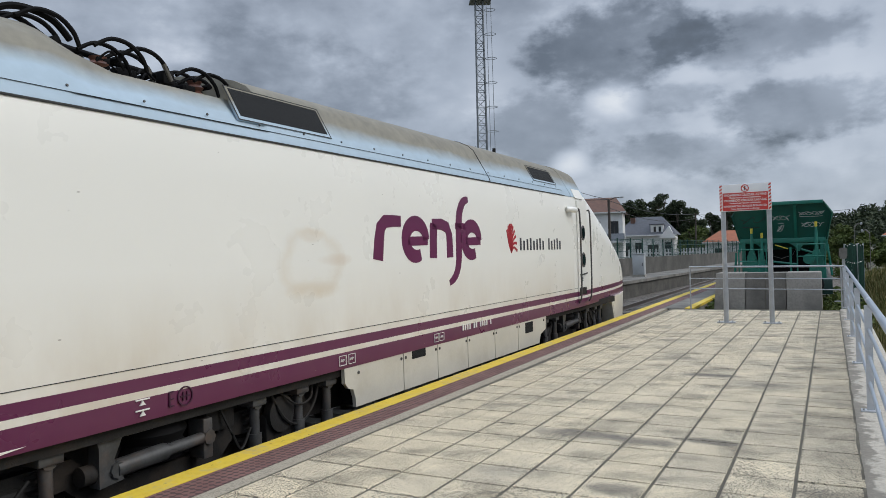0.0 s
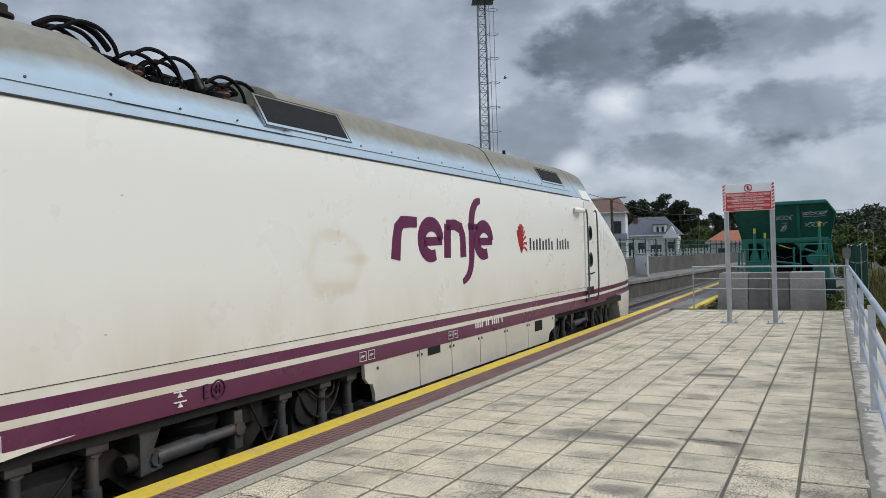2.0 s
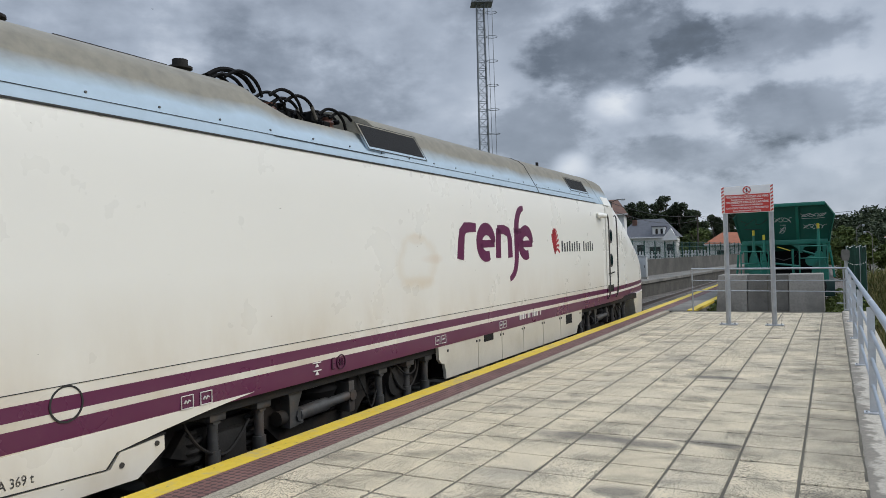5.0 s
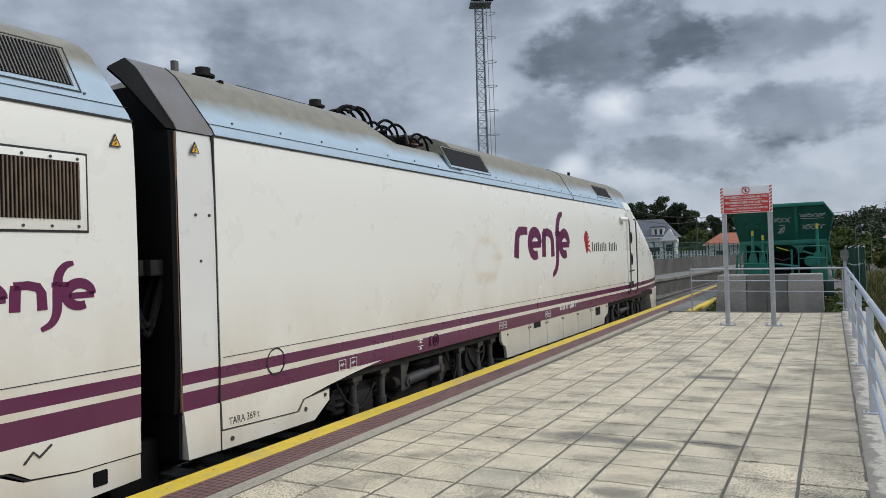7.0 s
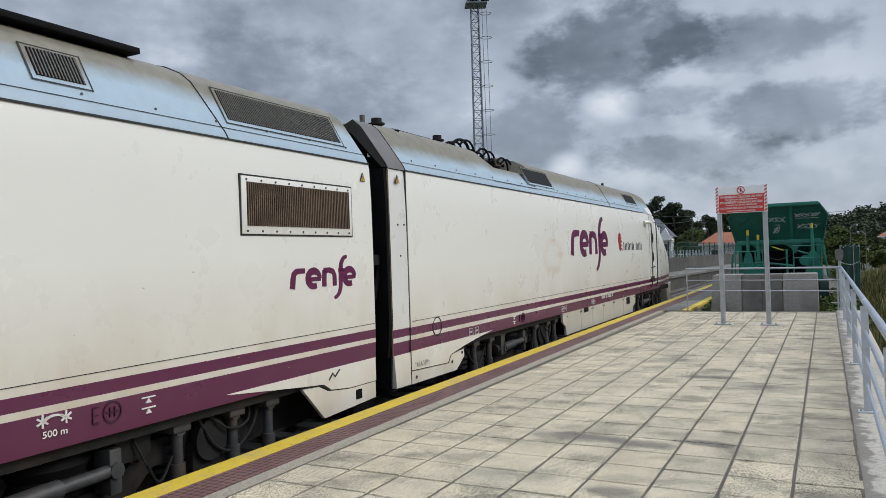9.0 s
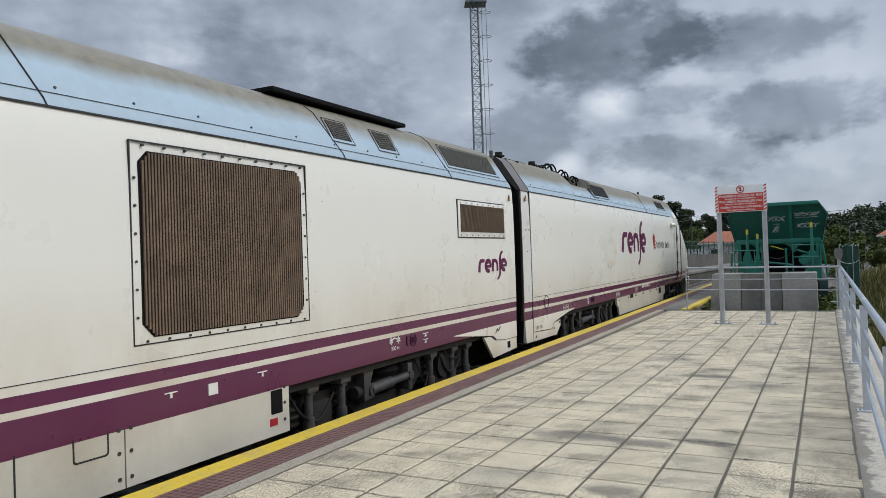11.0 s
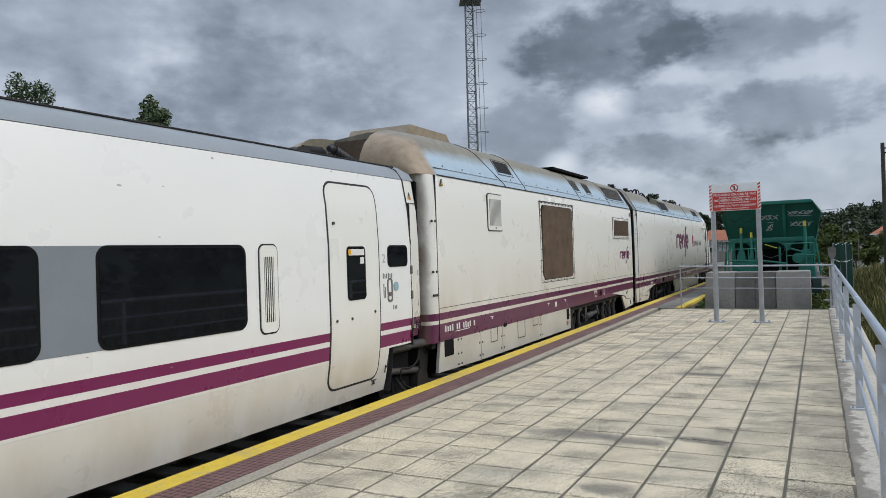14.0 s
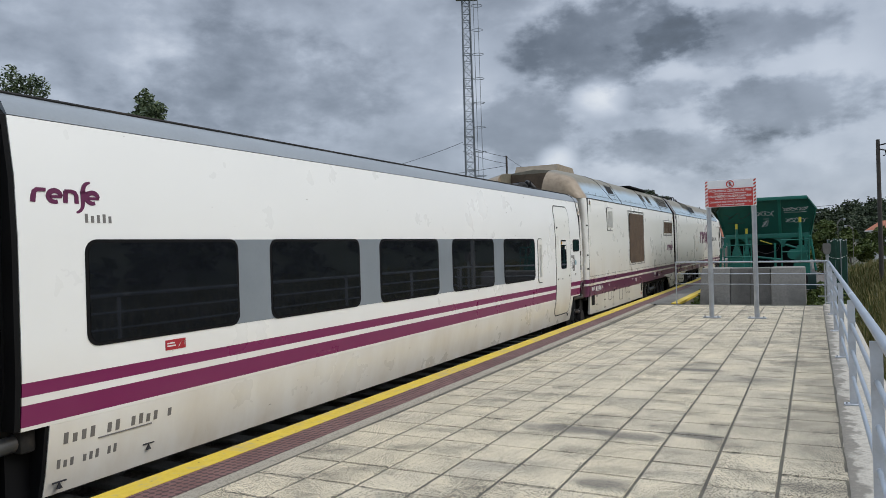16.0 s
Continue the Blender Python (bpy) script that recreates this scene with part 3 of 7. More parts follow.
def bogie(car, yc, mirror=1, base=2.65):
    """Two-axle power bogie with frame, axle boxes, springs, dampers and hoses."""
    m = mirror
    for s in (-1, 1):
        AXLES.append((wheelset(car, yc + s * base / 2, 0.5), yc + s * base / 2, 0.5))
    for sx in (1, -1):
        prof = [(yc - 1.9, -0.05), (yc - 1.75, 0.12), (yc - 0.75, 0.14), (yc - 0.45, -0.1), (yc + 0.45, -0.1), (yc + 0.75, 0.14), (yc + 1.75, 0.12), (yc + 1.9, -0.05), (yc + 1.7, -0.12), (yc + 0.8, -0.06), (yc + 0.5, -0.32), (yc - 0.5, -0.32), (yc - 0.8, -0.06), (yc - 1.7, -0.12)]
        a, b = sorted((sx * 1.02, sx * 1.2))
        part("bogie_frame", prism(prof, "x", a, b), M_gear, car)
        for s in (-1, 1):
            y = yc + s * base / 2
            part("axle_box", boxes((min(sx * 1.0, sx * 1.28), y - 0.2, -0.27, max(sx * 1.0, sx * 1.28), y + 0.2, 0.06), bevel=0.03), M_gear, car)
            for dy in (-0.33, 0.33):
                spring(car, y + dy, sx * 1.12, -0.2, 0.1, 0.1)
        part("bolster_spring", tube([(sx * 1.05, yc, -0.05 + 0.07 * k) for k in range(5)], [0.27, 0.31, 0.27, 0.31, 0.27], 20), M_black, car)
    x = 1.30
    # yaw damper with its bracket
    yb = yc - 0.15 * m
    part("bracket", prism([(yb - 0.55 * m, 0.34), (yb - 0.1 * m, 0.34), (yb - 0.3 * m, 0.26), (yb - 0.38 * m, 0.1), (yb - 0.3 * m, -0.06), (yb - 0.5 * m, -0.08), (yb - 0.5 * m, 0.2)], "x", 1.25, 1.36), M_gear_light, car)
    damper("yaw_damper", (x + 0.03, yb - 0.36 * m, 0.02), (x + 0.03, yb + 0.5 * m, 0.05), 0.066, car)
    part("damper_mount", boxes((1.18, yb + 0.50 * m - 0.05, -0.12, 1.36, yb + 0.50 * m + 0.05, 0.2), bevel=0.012), M_gear_light, car)
    for dy, lab in ((0.95, 0), (-1.0, 0), (-1.55, 0), (1.55, 0), (2.0, 0)):
        y = yc + dy * m
        damper("vertical_damper", (x, y, -0.35), (x, y, 0.20), 0.062, car)
        part("damper_bracket", boxes((1.12, y - 0.09, 0.18, 1.37, y + 0.09, 0.25), bevel=0.012), M_gear_light, car)
    cable(car, [(1.3, yc + 1.15, 0.28), (1.34, yc + 1.3, 0.0), (1.32, yc + 1.55, -0.1), (1.3, yc + 1.8, 0.05), (1.25, yc + 1.95, 0.3)])
    cable(car, [(1.31, yc + 1.2, 0.3), (1.36, yc + 1.45, 0.1), (1.34, yc + 1.7, 0.12), (1.3, yc + 1.75, 0.3)], 0.011)
    cable(car, [(1.3, yc - 1.9, 0.3), (1.35, yc - 1.75, 0.02), (1.3, yc - 1.4, -0.12), (1.28, yc - 1.1, 0.1)])
    cable(car, [(1.3, yc + 0.5, 0.3), (1.36, yc + 0.62, 0.0), (1.33, yc + 0.75, -0.15), (1.3, yc + 0.9, 0.0)], 0.012)
    part("brake_cylinder", tube([(1.28, yc - 0.75 * m, 0.02), (1.28, yc - 0.5 * m, 0.02)], 0.07, 12), M_gear, car)
    part("brake_unit", tube([(1.32, yc + 1.3, 0.04), (1.24, yc + 1.3, 0.04)], 0.17, 16), M_gear, car)
    part("sand_box", boxes((1.12, yc + 0.55 * m - 0.16, 0.05, 1.3, yc + 0.55 * m + 0.16, 0.32), bevel=0.02), M_gear, car)
    part("step_plate", boxes((1.2, yc - 0.32 * m - 0.12, 0.24, 1.38, yc - 0.32 * m + 0.12, 0.33), bevel=0.01), M_gear_light, car)


def underframe(car, y0, y1, z1=0.36):
    part("underframe", boxes((-1.1, y0, -0.15, 1.1, y1, z1), bevel=0.03), M_gear, car)
    part("floor_beam", boxes((-1.4, y0, 0.25, 1.4, y1, 0.38)), M_gear, car)


# --- ground, platform and tracks
def skew_strip(name, x0, x1, ya, yb, z0, z1, mat, label, cat="platform", k=-0.0108):
    """A long block whose two sides run as x = x0 + k*y."""
    bm = prism([(x0 + k * ya, ya), (x1 + k * ya, ya), (x1 + k * yb, yb), (x0 + k * yb, yb)], "z", z0, z1)
    return tagged(part(name, bm, mat), label, cat, kind="structure")


def pitted(name, col, rough, spec_scale, pit, pit_amount, per_piece=0.0, blotch=0.0, blotch_col=(0.12, 0.115, 0.105), streaks=False, edge_x=None):
    """Bush-hammered concrete: pale face, dark open pits in patches, worn grey blotches."""
    m, nt, b = base_mat(name)
    geo = nt.nodes.new("ShaderNodeNewGeometry")
    pos = geo.outputs["Position"]
    sep = nt.nodes.new("ShaderNodeSeparateXYZ")
    nt.links.new(pos, sep.inputs[0])
    n1 = noise_node(nt, pos, 2.2, 6.0, 0.6)
    n2 = noise_node(nt, pos, spec_scale, 2.0, 0.6)
    n3 = noise_node(nt, pos, 0.8, 4.0, 0.6)
    c = ramp_node(nt, n1, [(0.3, tuple(v * 0.88 for v in col)), (0.7, tuple(v * 1.04 for v in col))])
    if blotch:
        c = mix_node(nt, ramp_node(nt, n3, [(0.55, (0, 0, 0)), (0.70, (blotch,) * 3)]), c, blotch_col)
    dirty = math_node(nt, "SUBTRACT", n1, 0.5)
    if streaks:
        # grey smudges drawn out across the walking direction
        mp = nt.nodes.new("ShaderNodeMapping")
        mp.inputs["Scale"].default_value = (1.0, 1.7, 1.0)
        nt.links.new(pos, mp.inputs[0])
        n4 = noise_node(nt, mp.outputs[0], 1.9, 7.0, 0.62)
        smudge = ramp_node(nt, n4, [(0.50, (0, 0, 0)), (0.70, (0.54, 0.54, 0.54))])
        c = mix_node(nt, smudge, c, (0.235, 0.208, 0.165))
        dirty = math_node(nt, "ADD", dirty, math_node(nt, "MULTIPLY", math_node(nt, "SUBTRACT", n4, 0.47), 0.9))
        # one wide dark stain that runs over four tiles, and a grime film along the kerb
        n5 = noise_node(nt, pos, 5.0, 5.0, 0.6)
        for cx, cy, rx, ry in STAINS:
            u = math_node(nt, "DIVIDE", math_node(nt, "SUBTRACT", sep.outputs["X"], cx), rx)
            v = math_node(nt, "DIVIDE", math_node(nt, "SUBTRACT", sep.outputs["Y"], cy), ry)
            d = math_node(nt, "ADD", math_node(nt, "MULTIPLY", u, u), math_node(nt, "MULTIPLY", v, v))
            d = math_node(nt, "ADD", d, math_node(nt, "MULTIPLY", math_node(nt, "SUBTRACT", n5, 0.5), 1.6))
            c = mix_node(nt, math_node(nt, "MULTIPLY", math_node(nt, "SUBTRACT", 1.25, d, True), 0.72), c, (0.14, 0.13, 0.118))
        film = math_node(nt, "ADD", math_node(nt, "MULTIPLY", sep.outputs["X"], 0.62), math_node(nt, "MULTIPLY", math_node(nt, "SUBTRACT", n1, 0.5), 1.5))
        c = mix_node(nt, math_node(nt, "MULTIPLY", math_node(nt, "ADD", film, 0.36, True), 0.95), c, (0.20, 0.183, 0.15))
    if edge_x is not None:
        # damp brown margin of ragged width along the inner edge
        n6 = noise_node(nt, pos, 3.4, 6.0, 0.65)
        f = math_node(nt, "SUBTRACT", math_node(nt, "MULTIPLY", math_node(nt, "SUBTRACT", n6, 0.34), 0.62), math_node(nt, "SUBTRACT", sep.outputs["X"], edge_x))
        c = mix_node(nt, math_node(nt, "MULTIPLY", math_node(nt, "MULTIPLY", f, 22.0, True), 0.8), c, (0.16, 0.145, 0.12))
    # open pits gather where the face is worn
    amount = math_node(nt, "ADD", n2, math_node(nt, "MULTIPLY", dirty, 0.20))
    f = ramp_node(nt, amount, [(0.52, (0, 0, 0)), (0.55, (pit_amount,) * 3)])
    c = mix_node(nt, f, c, pit)
    if per_piece:
        info = nt.nodes.new("ShaderNodeObjectInfo")
        k = ramp_node(nt, info.outputs["Random"], [(0.0, (1 - per_piece,) * 3), (0.12, (1 - per_piece * 0.55,) * 3), (0.25, (1 - per_piece * 0.2, 1 - per_piece * 0.2, 1 - per_piece * 0.22)), (1.0, (1.04, 1.03, 1.0))])
        c = mix_node(nt, 1.0, c, k, "MULTIPLY")
    nt.links.new(c, b.inputs["Base Color"])
    b.inputs["Roughness"].default_value = rough
    bp = nt.nodes.new("ShaderNodeBump")
    bp.inputs["Strength"].default_value, bp.inputs["Distance"].default_value = 0.6, 0.004
    bp.invert = True
    nt.links.new(f, bp.inputs["Height"])
    nt.links.new(bp.outputs[0], b.inputs["Normal"])
    return m


def stud_mat():
    """Dark red tactile tiles with rows of close studs and darker gaps."""
    m, nt, b = base_mat("tactile_red")
    geo = nt.nodes.new("ShaderNodeNewGeometry")
    v = nt.nodes.new("ShaderNodeTexVoronoi")
    v.inputs["Scale"].default_value, v.inputs["Randomness"].default_value = 18.0, 0.12
    nt.links.new(geo.outputs["Position"], v.inputs["Vector"])
    n = noise_node(nt, geo.outputs["Position"], 2.0, 5.0)
    top = ramp_node(nt, n, [(0.3, (0.155, 0.072, 0.066)), (0.7, (0.235, 0.125, 0.112))])
    f = ramp_node(nt, v.outputs["Distance"], [(0.40, (0, 0, 0)), (0.52, (0.95, 0.95, 0.95))])
    c = mix_node(nt, f, top, (0.055, 0.033, 0.03))
    nt.links.new(c, b.inputs["Base Color"])
    b.inputs["Roughness"].default_value = 0.75
    bp = nt.nodes.new("ShaderNodeBump")
    bp.invert = True
    bp.inputs["Strength"].default_value, bp.inputs["Distance"].default_value = 0.8, 0.006
    nt.links.new(f, bp.inputs["Height"])
    nt.links.new(bp.outputs[0], b.inputs["Normal"])
    return m


def paint_mat():
    """Worn yellow paint with bare concrete and dark scuffs."""
    m, nt, b = base_mat("worn_yellow_paint")
    geo = nt.nodes.new("ShaderNodeNewGeometry")
    n1 = noise_node(nt, geo.outputs["Position"], 2.6, 6.0, 0.65)
    n2 = noise_node(nt, geo.outputs["Position"], 11.0, 5.0, 0.7)
    c = ramp_node(nt, n2, [(0.3, (0.60, 0.42, 0.035)), (0.7, (0.76, 0.56, 0.05))])
    f = ramp_node(nt, math_node(nt, "ADD", math_node(nt, "MULTIPLY", n1, 0.5), math_node(nt, "MULTIPLY", n2, 0.5)), [(0.50, (0, 0, 0)), (0.60, (0.85, 0.85, 0.85))])
    c = mix_node(nt, f, c, (0.46, 0.36, 0.16))
    g = ramp_node(nt, noise_node(nt, geo.outputs["Position"], 13.0, 6.0, 0.7), [(0.62, (0, 0, 0)), (0.68, (0.8, 0.8, 0.8))])
    c = mix_node(nt, g, c, (0.12, 0.09, 0.04))
    nt.links.new(c, b.inputs["Base Color"])
    b.inputs["Roughness"].default_value = 0.7
    return m


def grass_mat(name, a, b_, c_):
    """Blades or leaves, each island with its own tint."""
    m, nt, b = base_mat(name)
    geo = nt.nodes.new("ShaderNodeNewGeometry")
    col = ramp_node(nt, geo.outputs["Random Per Island"], [(0.0, a), (0.5, b_), (1.0, c_)])
    n = noise_node(nt, geo.outputs["Position"], 0.35, 4.0)
    col = mix_node(nt, 1.0, col, ramp_node(nt, n, [(0.3, (0.6, 0.62, 0.6)), (0.7, (1.15, 1.1, 1.0))]), "MULTIPLY")
    nt.links.new(col, b.inputs["Base Color"])
    b.inputs["Roughness"].default_value = 0.7
    b.inputs["Specular IOR Level"].default_value = 0.2
    return m


M_ground = surface("still_gravel_soil", (0.11, 0.105, 0.07), 0.95, var=0.4, scale=0.6, fine=25, bump=0.6, bump_dist=0.05, stain=(0.06, 0.08, 0.03), stain_amount=0.8)
M_ballast = surface("still_ballast", (0.17, 0.15, 0.13), 0.9, var=0.5, scale=3, fine=22, bump=1.0, bump_dist=0.08)
M_concrete = surface("still_concrete", (0.36, 0.345, 0.31), 0.9, var=0.25, scale=1.7, fine=60, bump=0.3, stain=(0.13, 0.125, 0.11), stain_amount=0.8)
M_dark_concrete = surface("still_dark_concrete", (0.20, 0.19, 0.17), 0.9, var=0.35, scale=1.3, fine=40, bump=0.4, stain=(0.07, 0.07, 0.06), stain_amount=0.9)
M_buffer = pitted("buffer_concrete", (0.27, 0.255, 0.228), 0.9, 22, (0.15, 0.142, 0.125), 0.3, 0, 0.7)
STAINS = ((-1.85, 5.72, 0.45, 0.15), (-1.28, 5.68, 0.30, 0.14), (-0.85, 5.85, 0.28, 0.10), (-1.26, 8.9, 0.36, 0.14), (-1.2, 4.47, 0.22, 0.13))
M_tile = pitted("paving_tile", (0.79, 0.685, 0.50), 0.85, 92, (0.055, 0.048, 0.038), 0.95, 0.16, 0.5, (0.33, 0.305, 0.26), True)
M_kerb = pitted("kerb_concrete", (0.52, 0.475, 0.40), 0.9, 34, (0.30, 0.27, 0.225), 0.4, 0, 0.55, (0.30, 0.275, 0.235), False, 0.145)
M_strip = pitted("strip_concrete", (0.42, 0.375, 0.295), 0.9, 95, (0.12, 0.105, 0.085), 0.6, 0, 0.4, (0.24, 0.215, 0.175))
M_joint = surface("still_joint_dirt", (0.12, 0.108, 0.082), 0.95, var=0.4, scale=5, fine=60)
M_galv = surface("galvanised_steel", (0.42, 0.44, 0.46), 0.45, metal=0.55, var=0.12, scale=6, fine=50)
M_rail_blue = surface("railing_tube_paint", (0.33, 0.375, 0.43), 0.38, metal=0.15, var=0.12, scale=5, fine=60)
M_rail_paint = surface("railing_grey_paint", (0.55, 0.57, 0.60), 0.4, metal=0.15, var=0.1, scale=5, fine=60, stain=(0.3, 0.28, 0.25), stain_amount=0.4)
M_steel = surface("rail_steel", (0.20, 0.17, 0.15), 0.4, metal=0.7, var=0.3, scale=5)

E0 = -4.005
ground = tagged(part("ground", boxes((-2500, -600, -1.6, 2500, 3000, -1.0)), M_ground), "gravel and weedy soil ground round the station", "ground", kind="structure")
skew_strip("platform_base", E0 + 0.004, 0.62, -6, 18.6, -1.0, -0.06, M_dark_concrete, "grey concrete platform body")
skew_strip("platform_far", E0 + 0.004, E0 + 1.16, 18.6, 75, -1.0, -0.06, M_dark_concrete, "narrow grey platform running on")
skew_strip("platform_far_top", E0 + 0.48, E0 + 1.0, 18.6, 75, -0.06, 0.0, M_dark_concrete, "weathered grey asphalt platform top")
skew_strip("yellow_line_1", E0, E0 + 0.2, -6, 75, -0.06, 0.004, paint_mat(), "worn yellow painted safety line at the platform edge", "line")
skew_strip("yellow_line_2", E0 + 1.0, E0 + 1.18, 18.75, 60, -0.06, 0.004, MATS.setdefault("worn2", paint_mat()), "worn yellow painted line on the platform's other edge", "line")
skew_strip("tactile_strip", E0 + 0.2, E0 + 0.47, -6, 75, -0.06, 0.0, stud_mat(), "dark red studded tactile tile strip", "tactile strip")
skew_strip("edge_strip", E0 + 0.47, -3.40, -6, 18.6, -0.06, -0.003, M_strip, "grey mortar strip beside the paving", "paving")
paving = tagged(part("pavement", boxes((-3.5, -6, -0.07, 0.17, 18.62, -0.0055)), M_joint), "dark dirty joints under pale concrete paving tiles", "pavement", kind="structure")
def kerb_shape():
    """Kerb whose inner edge is broken and uneven."""
    bm = bmesh.new()
    rows = []
    for k in range(260):
        y = -6 + 24.75 * k / 259
        x = 0.152 + 0.010 * noise.noise(Vector((y * 2.3, 1.0, 0))) + 0.007 * noise.noise(Vector((y * 9.0, 5.0, 0)))
        rows.append([bm.verts.new(q) for q in ((x, y, -0.05), (x, y, 0.004), (x + 0.02, y, 0.012), (0.61, y, 0.012), (0.62, y, 0.0), (0.62, y, -0.9))])
    for a, b in zip(rows, rows[1:]):
        for i in range(5):
            bm.faces.new((a[i], a[i + 1], b[i + 1], b[i]))
    return bm


def kerb_gap():
    """Dirt-filled crack between the paving and the kerb, of uneven width."""
    bm = bmesh.new()
    rows = []
    for k in range(300):
        y = -6 + 24.6 * k / 299
        w = 0.010 + 0.010 * noise.noise(Vector((y * 1.7, 9.0, 0))) + 0.006 * noise.noise(Vector((y * 8.0, 2.0, 0)))
        rows.append([bm.verts.new(q) for q in ((0.146 - max(0.003, w), y, 0.0022), (0.165, y, 0.0022))])
    for a, b in zip(rows, rows[1:]):
        bm.faces.new((a[0], a[1], b[1], b[0]))
    return bm


tagged(part("kerb_gap", kerb_gap(), M_joint), "dark dirt-filled crack along the kerb", "joint", kind="structure")
kerb = tagged(part("kerb", kerb_shape(), M_kerb), "worn pale concrete kerb under the railing", "kerb", kind="structure")
tagged(part("platform_end", boxes((-3.3, 18.55, -1.0, 0.6, 18.75, -0.02)), M_concrete), "rough concrete end of the paved platform", "platform", kind="structure")
tagged(part("track_bed_1", prism([(-9.0, -1.0), (-3.9, -1.0), (-4.0, -0.82), (-8.6, -0.82)], "y", -60, 400), M_ballast), "grey-brown ballast bed of the main track", "track bed", kind="structure")
tagged(part("track_bed_2", prism([(-3.0, -1.0), (1.2, -1.0), (0.8, -0.8), (-2.7, -0.8)], "y", 20.0, 300), M_ballast), "weedy ballast bed of the siding", "track bed", kind="structure")


def rail_track(x, y0, y1, turn, label):
    t = thing("railway_track", label, "railway track", "tracks", pose(x, 0, 0, 0, 0, turn))
    for s in (-0.87, 0.87):
        part("rail", prism([(s - 0.07, -0.77), (s + 0.07, -0.77), (s + 0.07, -0.755), (s + 0.012, -0.73), (s + 0.012, -0.65), (s + 0.036, -0.635), (s + 0.036, -0.6), (s - 0.036, -0.6), (s - 0.036, -0.635), (s - 0.012, -0.65), (s - 0.012, -0.73), (s - 0.07, -0.755)], "y", y0, y1), M_steel, t, "rusty steel rail")
    me = mesh_of("sleeper", boxes((-1.3, -0.13, -0.9, 1.3, 0.13, -0.765), bevel=0.015), M_dark_concrete)
    y = y0 + 0.3
    k = 0
    while y < min(y1, y0 + 75) and k < 125:
        piece("sleeper", me, t, Matrix.Translation((0, y, 0)))
        y += 0.6
        k += 1
    return t


rail_track(-5.802, 0, 200, 0.2931, "main railway track with concrete sleepers in ballast")
rail_track(-1.27, 20.4, 90, 0.2, "siding track that ends at a concrete buffer stop")


# --- far platform, wall and fence on the other side of the line
def far_x(y, off):
    return -8.53 + 0.047 * (y - 34.5) + off


def far_strip(name, o0, o1, ya, yb, z0, z1, mat, label, cat):
    bm = prism([(far_x(ya, o0), ya), (far_x(ya, o1), ya), (far_x(yb, o1), yb), (far_x(yb, o0), yb)], "z", z0, z1)
    return tagged(part(name, bm, mat), label, cat, kind="structure")


far_strip("far_platform", -2.2, 0.0, -30, 130, -1.0, -0.14, surface("still_platform_wall", (0.085, 0.08, 0.07), 0.95, var=0.4, scale=1.5, fine=20, bump=0.4), "dark stained platform wall across the line", "platform")
far_strip("far_platform_top", -2.2, 0.09, -30, 130, -0.14, 0.0, M_dark_concrete, "grey concrete slabs of the far platform", "platform")
far_strip("boundary_wall", -2.2, -1.9, -30, 130, -1.0, 1.0, surface("still_wall_concrete", (0.105, 0.10, 0.09), 0.9, var=0.4, scale=0.9, fine=20, bump=0.4, stain=(0.05, 0.05, 0.042), stain_amount=0.9), "long grey stained concrete boundary wall", "wall")
M_net = surface("green_fence_wire", (0.012, 0.06, 0.045), 0.6, var=0.2)


def mesh_fence():
    """Green welded mesh panels on posts along the wall."""
    f = thing("mesh_fence", "dark green welded mesh fence standing on the wall", "fence")
    y = 20.0
    bm = bmesh.new()
    while y < 128:
        x = far_x(y, -2.05)
        part("post", boxes((x - 0.03, y - 0.03, 1.0, x + 0.03, y + 0.03, 2.15)), M_net, f)
        for k in range(13):
            yy = y + 2.5 * k / 13
            xx = far_x(yy, -2.05)
            box_bm(bm, xx - 0.006, yy - 0.006, 1.02, xx + 0.006, yy + 0.006, 2.1)
        for z in (1.05, 1.4, 1.75, 2.08):
            tube([(x, y, z), (far_x(y + 2.5, -2.05), y + 2.5, z)], 0.014, 4, bm)
        y += 2.5
    tagged(part("wire_mesh", bm, M_net, f), kind="stuff")


mesh_fence()


def cabinet():
    c = thing("trackside_cabinet", "light grey steel trackside cabinet on the far platform", "cabinet", at=pose(far_x(40, -0.9), 40, 0, 0, 0, 4))
    m = surface("cabinet_grey", (0.42, 0.44, 0.45), 0.5, var=0.08, scale=3)
    part("plinth", boxes((-0.34, -0.3, 0, 0.34, 0.3, 0.12)), M_concrete, c)
    part("body", boxes((-0.31, -0.27, 0.12, 0.31, 0.27, 1.22), bevel=0.015), m, c)
    part("door", boxes((-0.28, -0.29, 0.16, 0.28, -0.27, 1.16), bevel=0.008), m, c)
    part("handle", boxes((0.2, -0.31, 0.6, 0.23, -0.29, 0.75)), M_gear, c)
    part("roof", boxes((-0.34, -0.31, 1.22, 0.34, 0.31, 1.26), bevel=0.01), m, c)


cabinet()


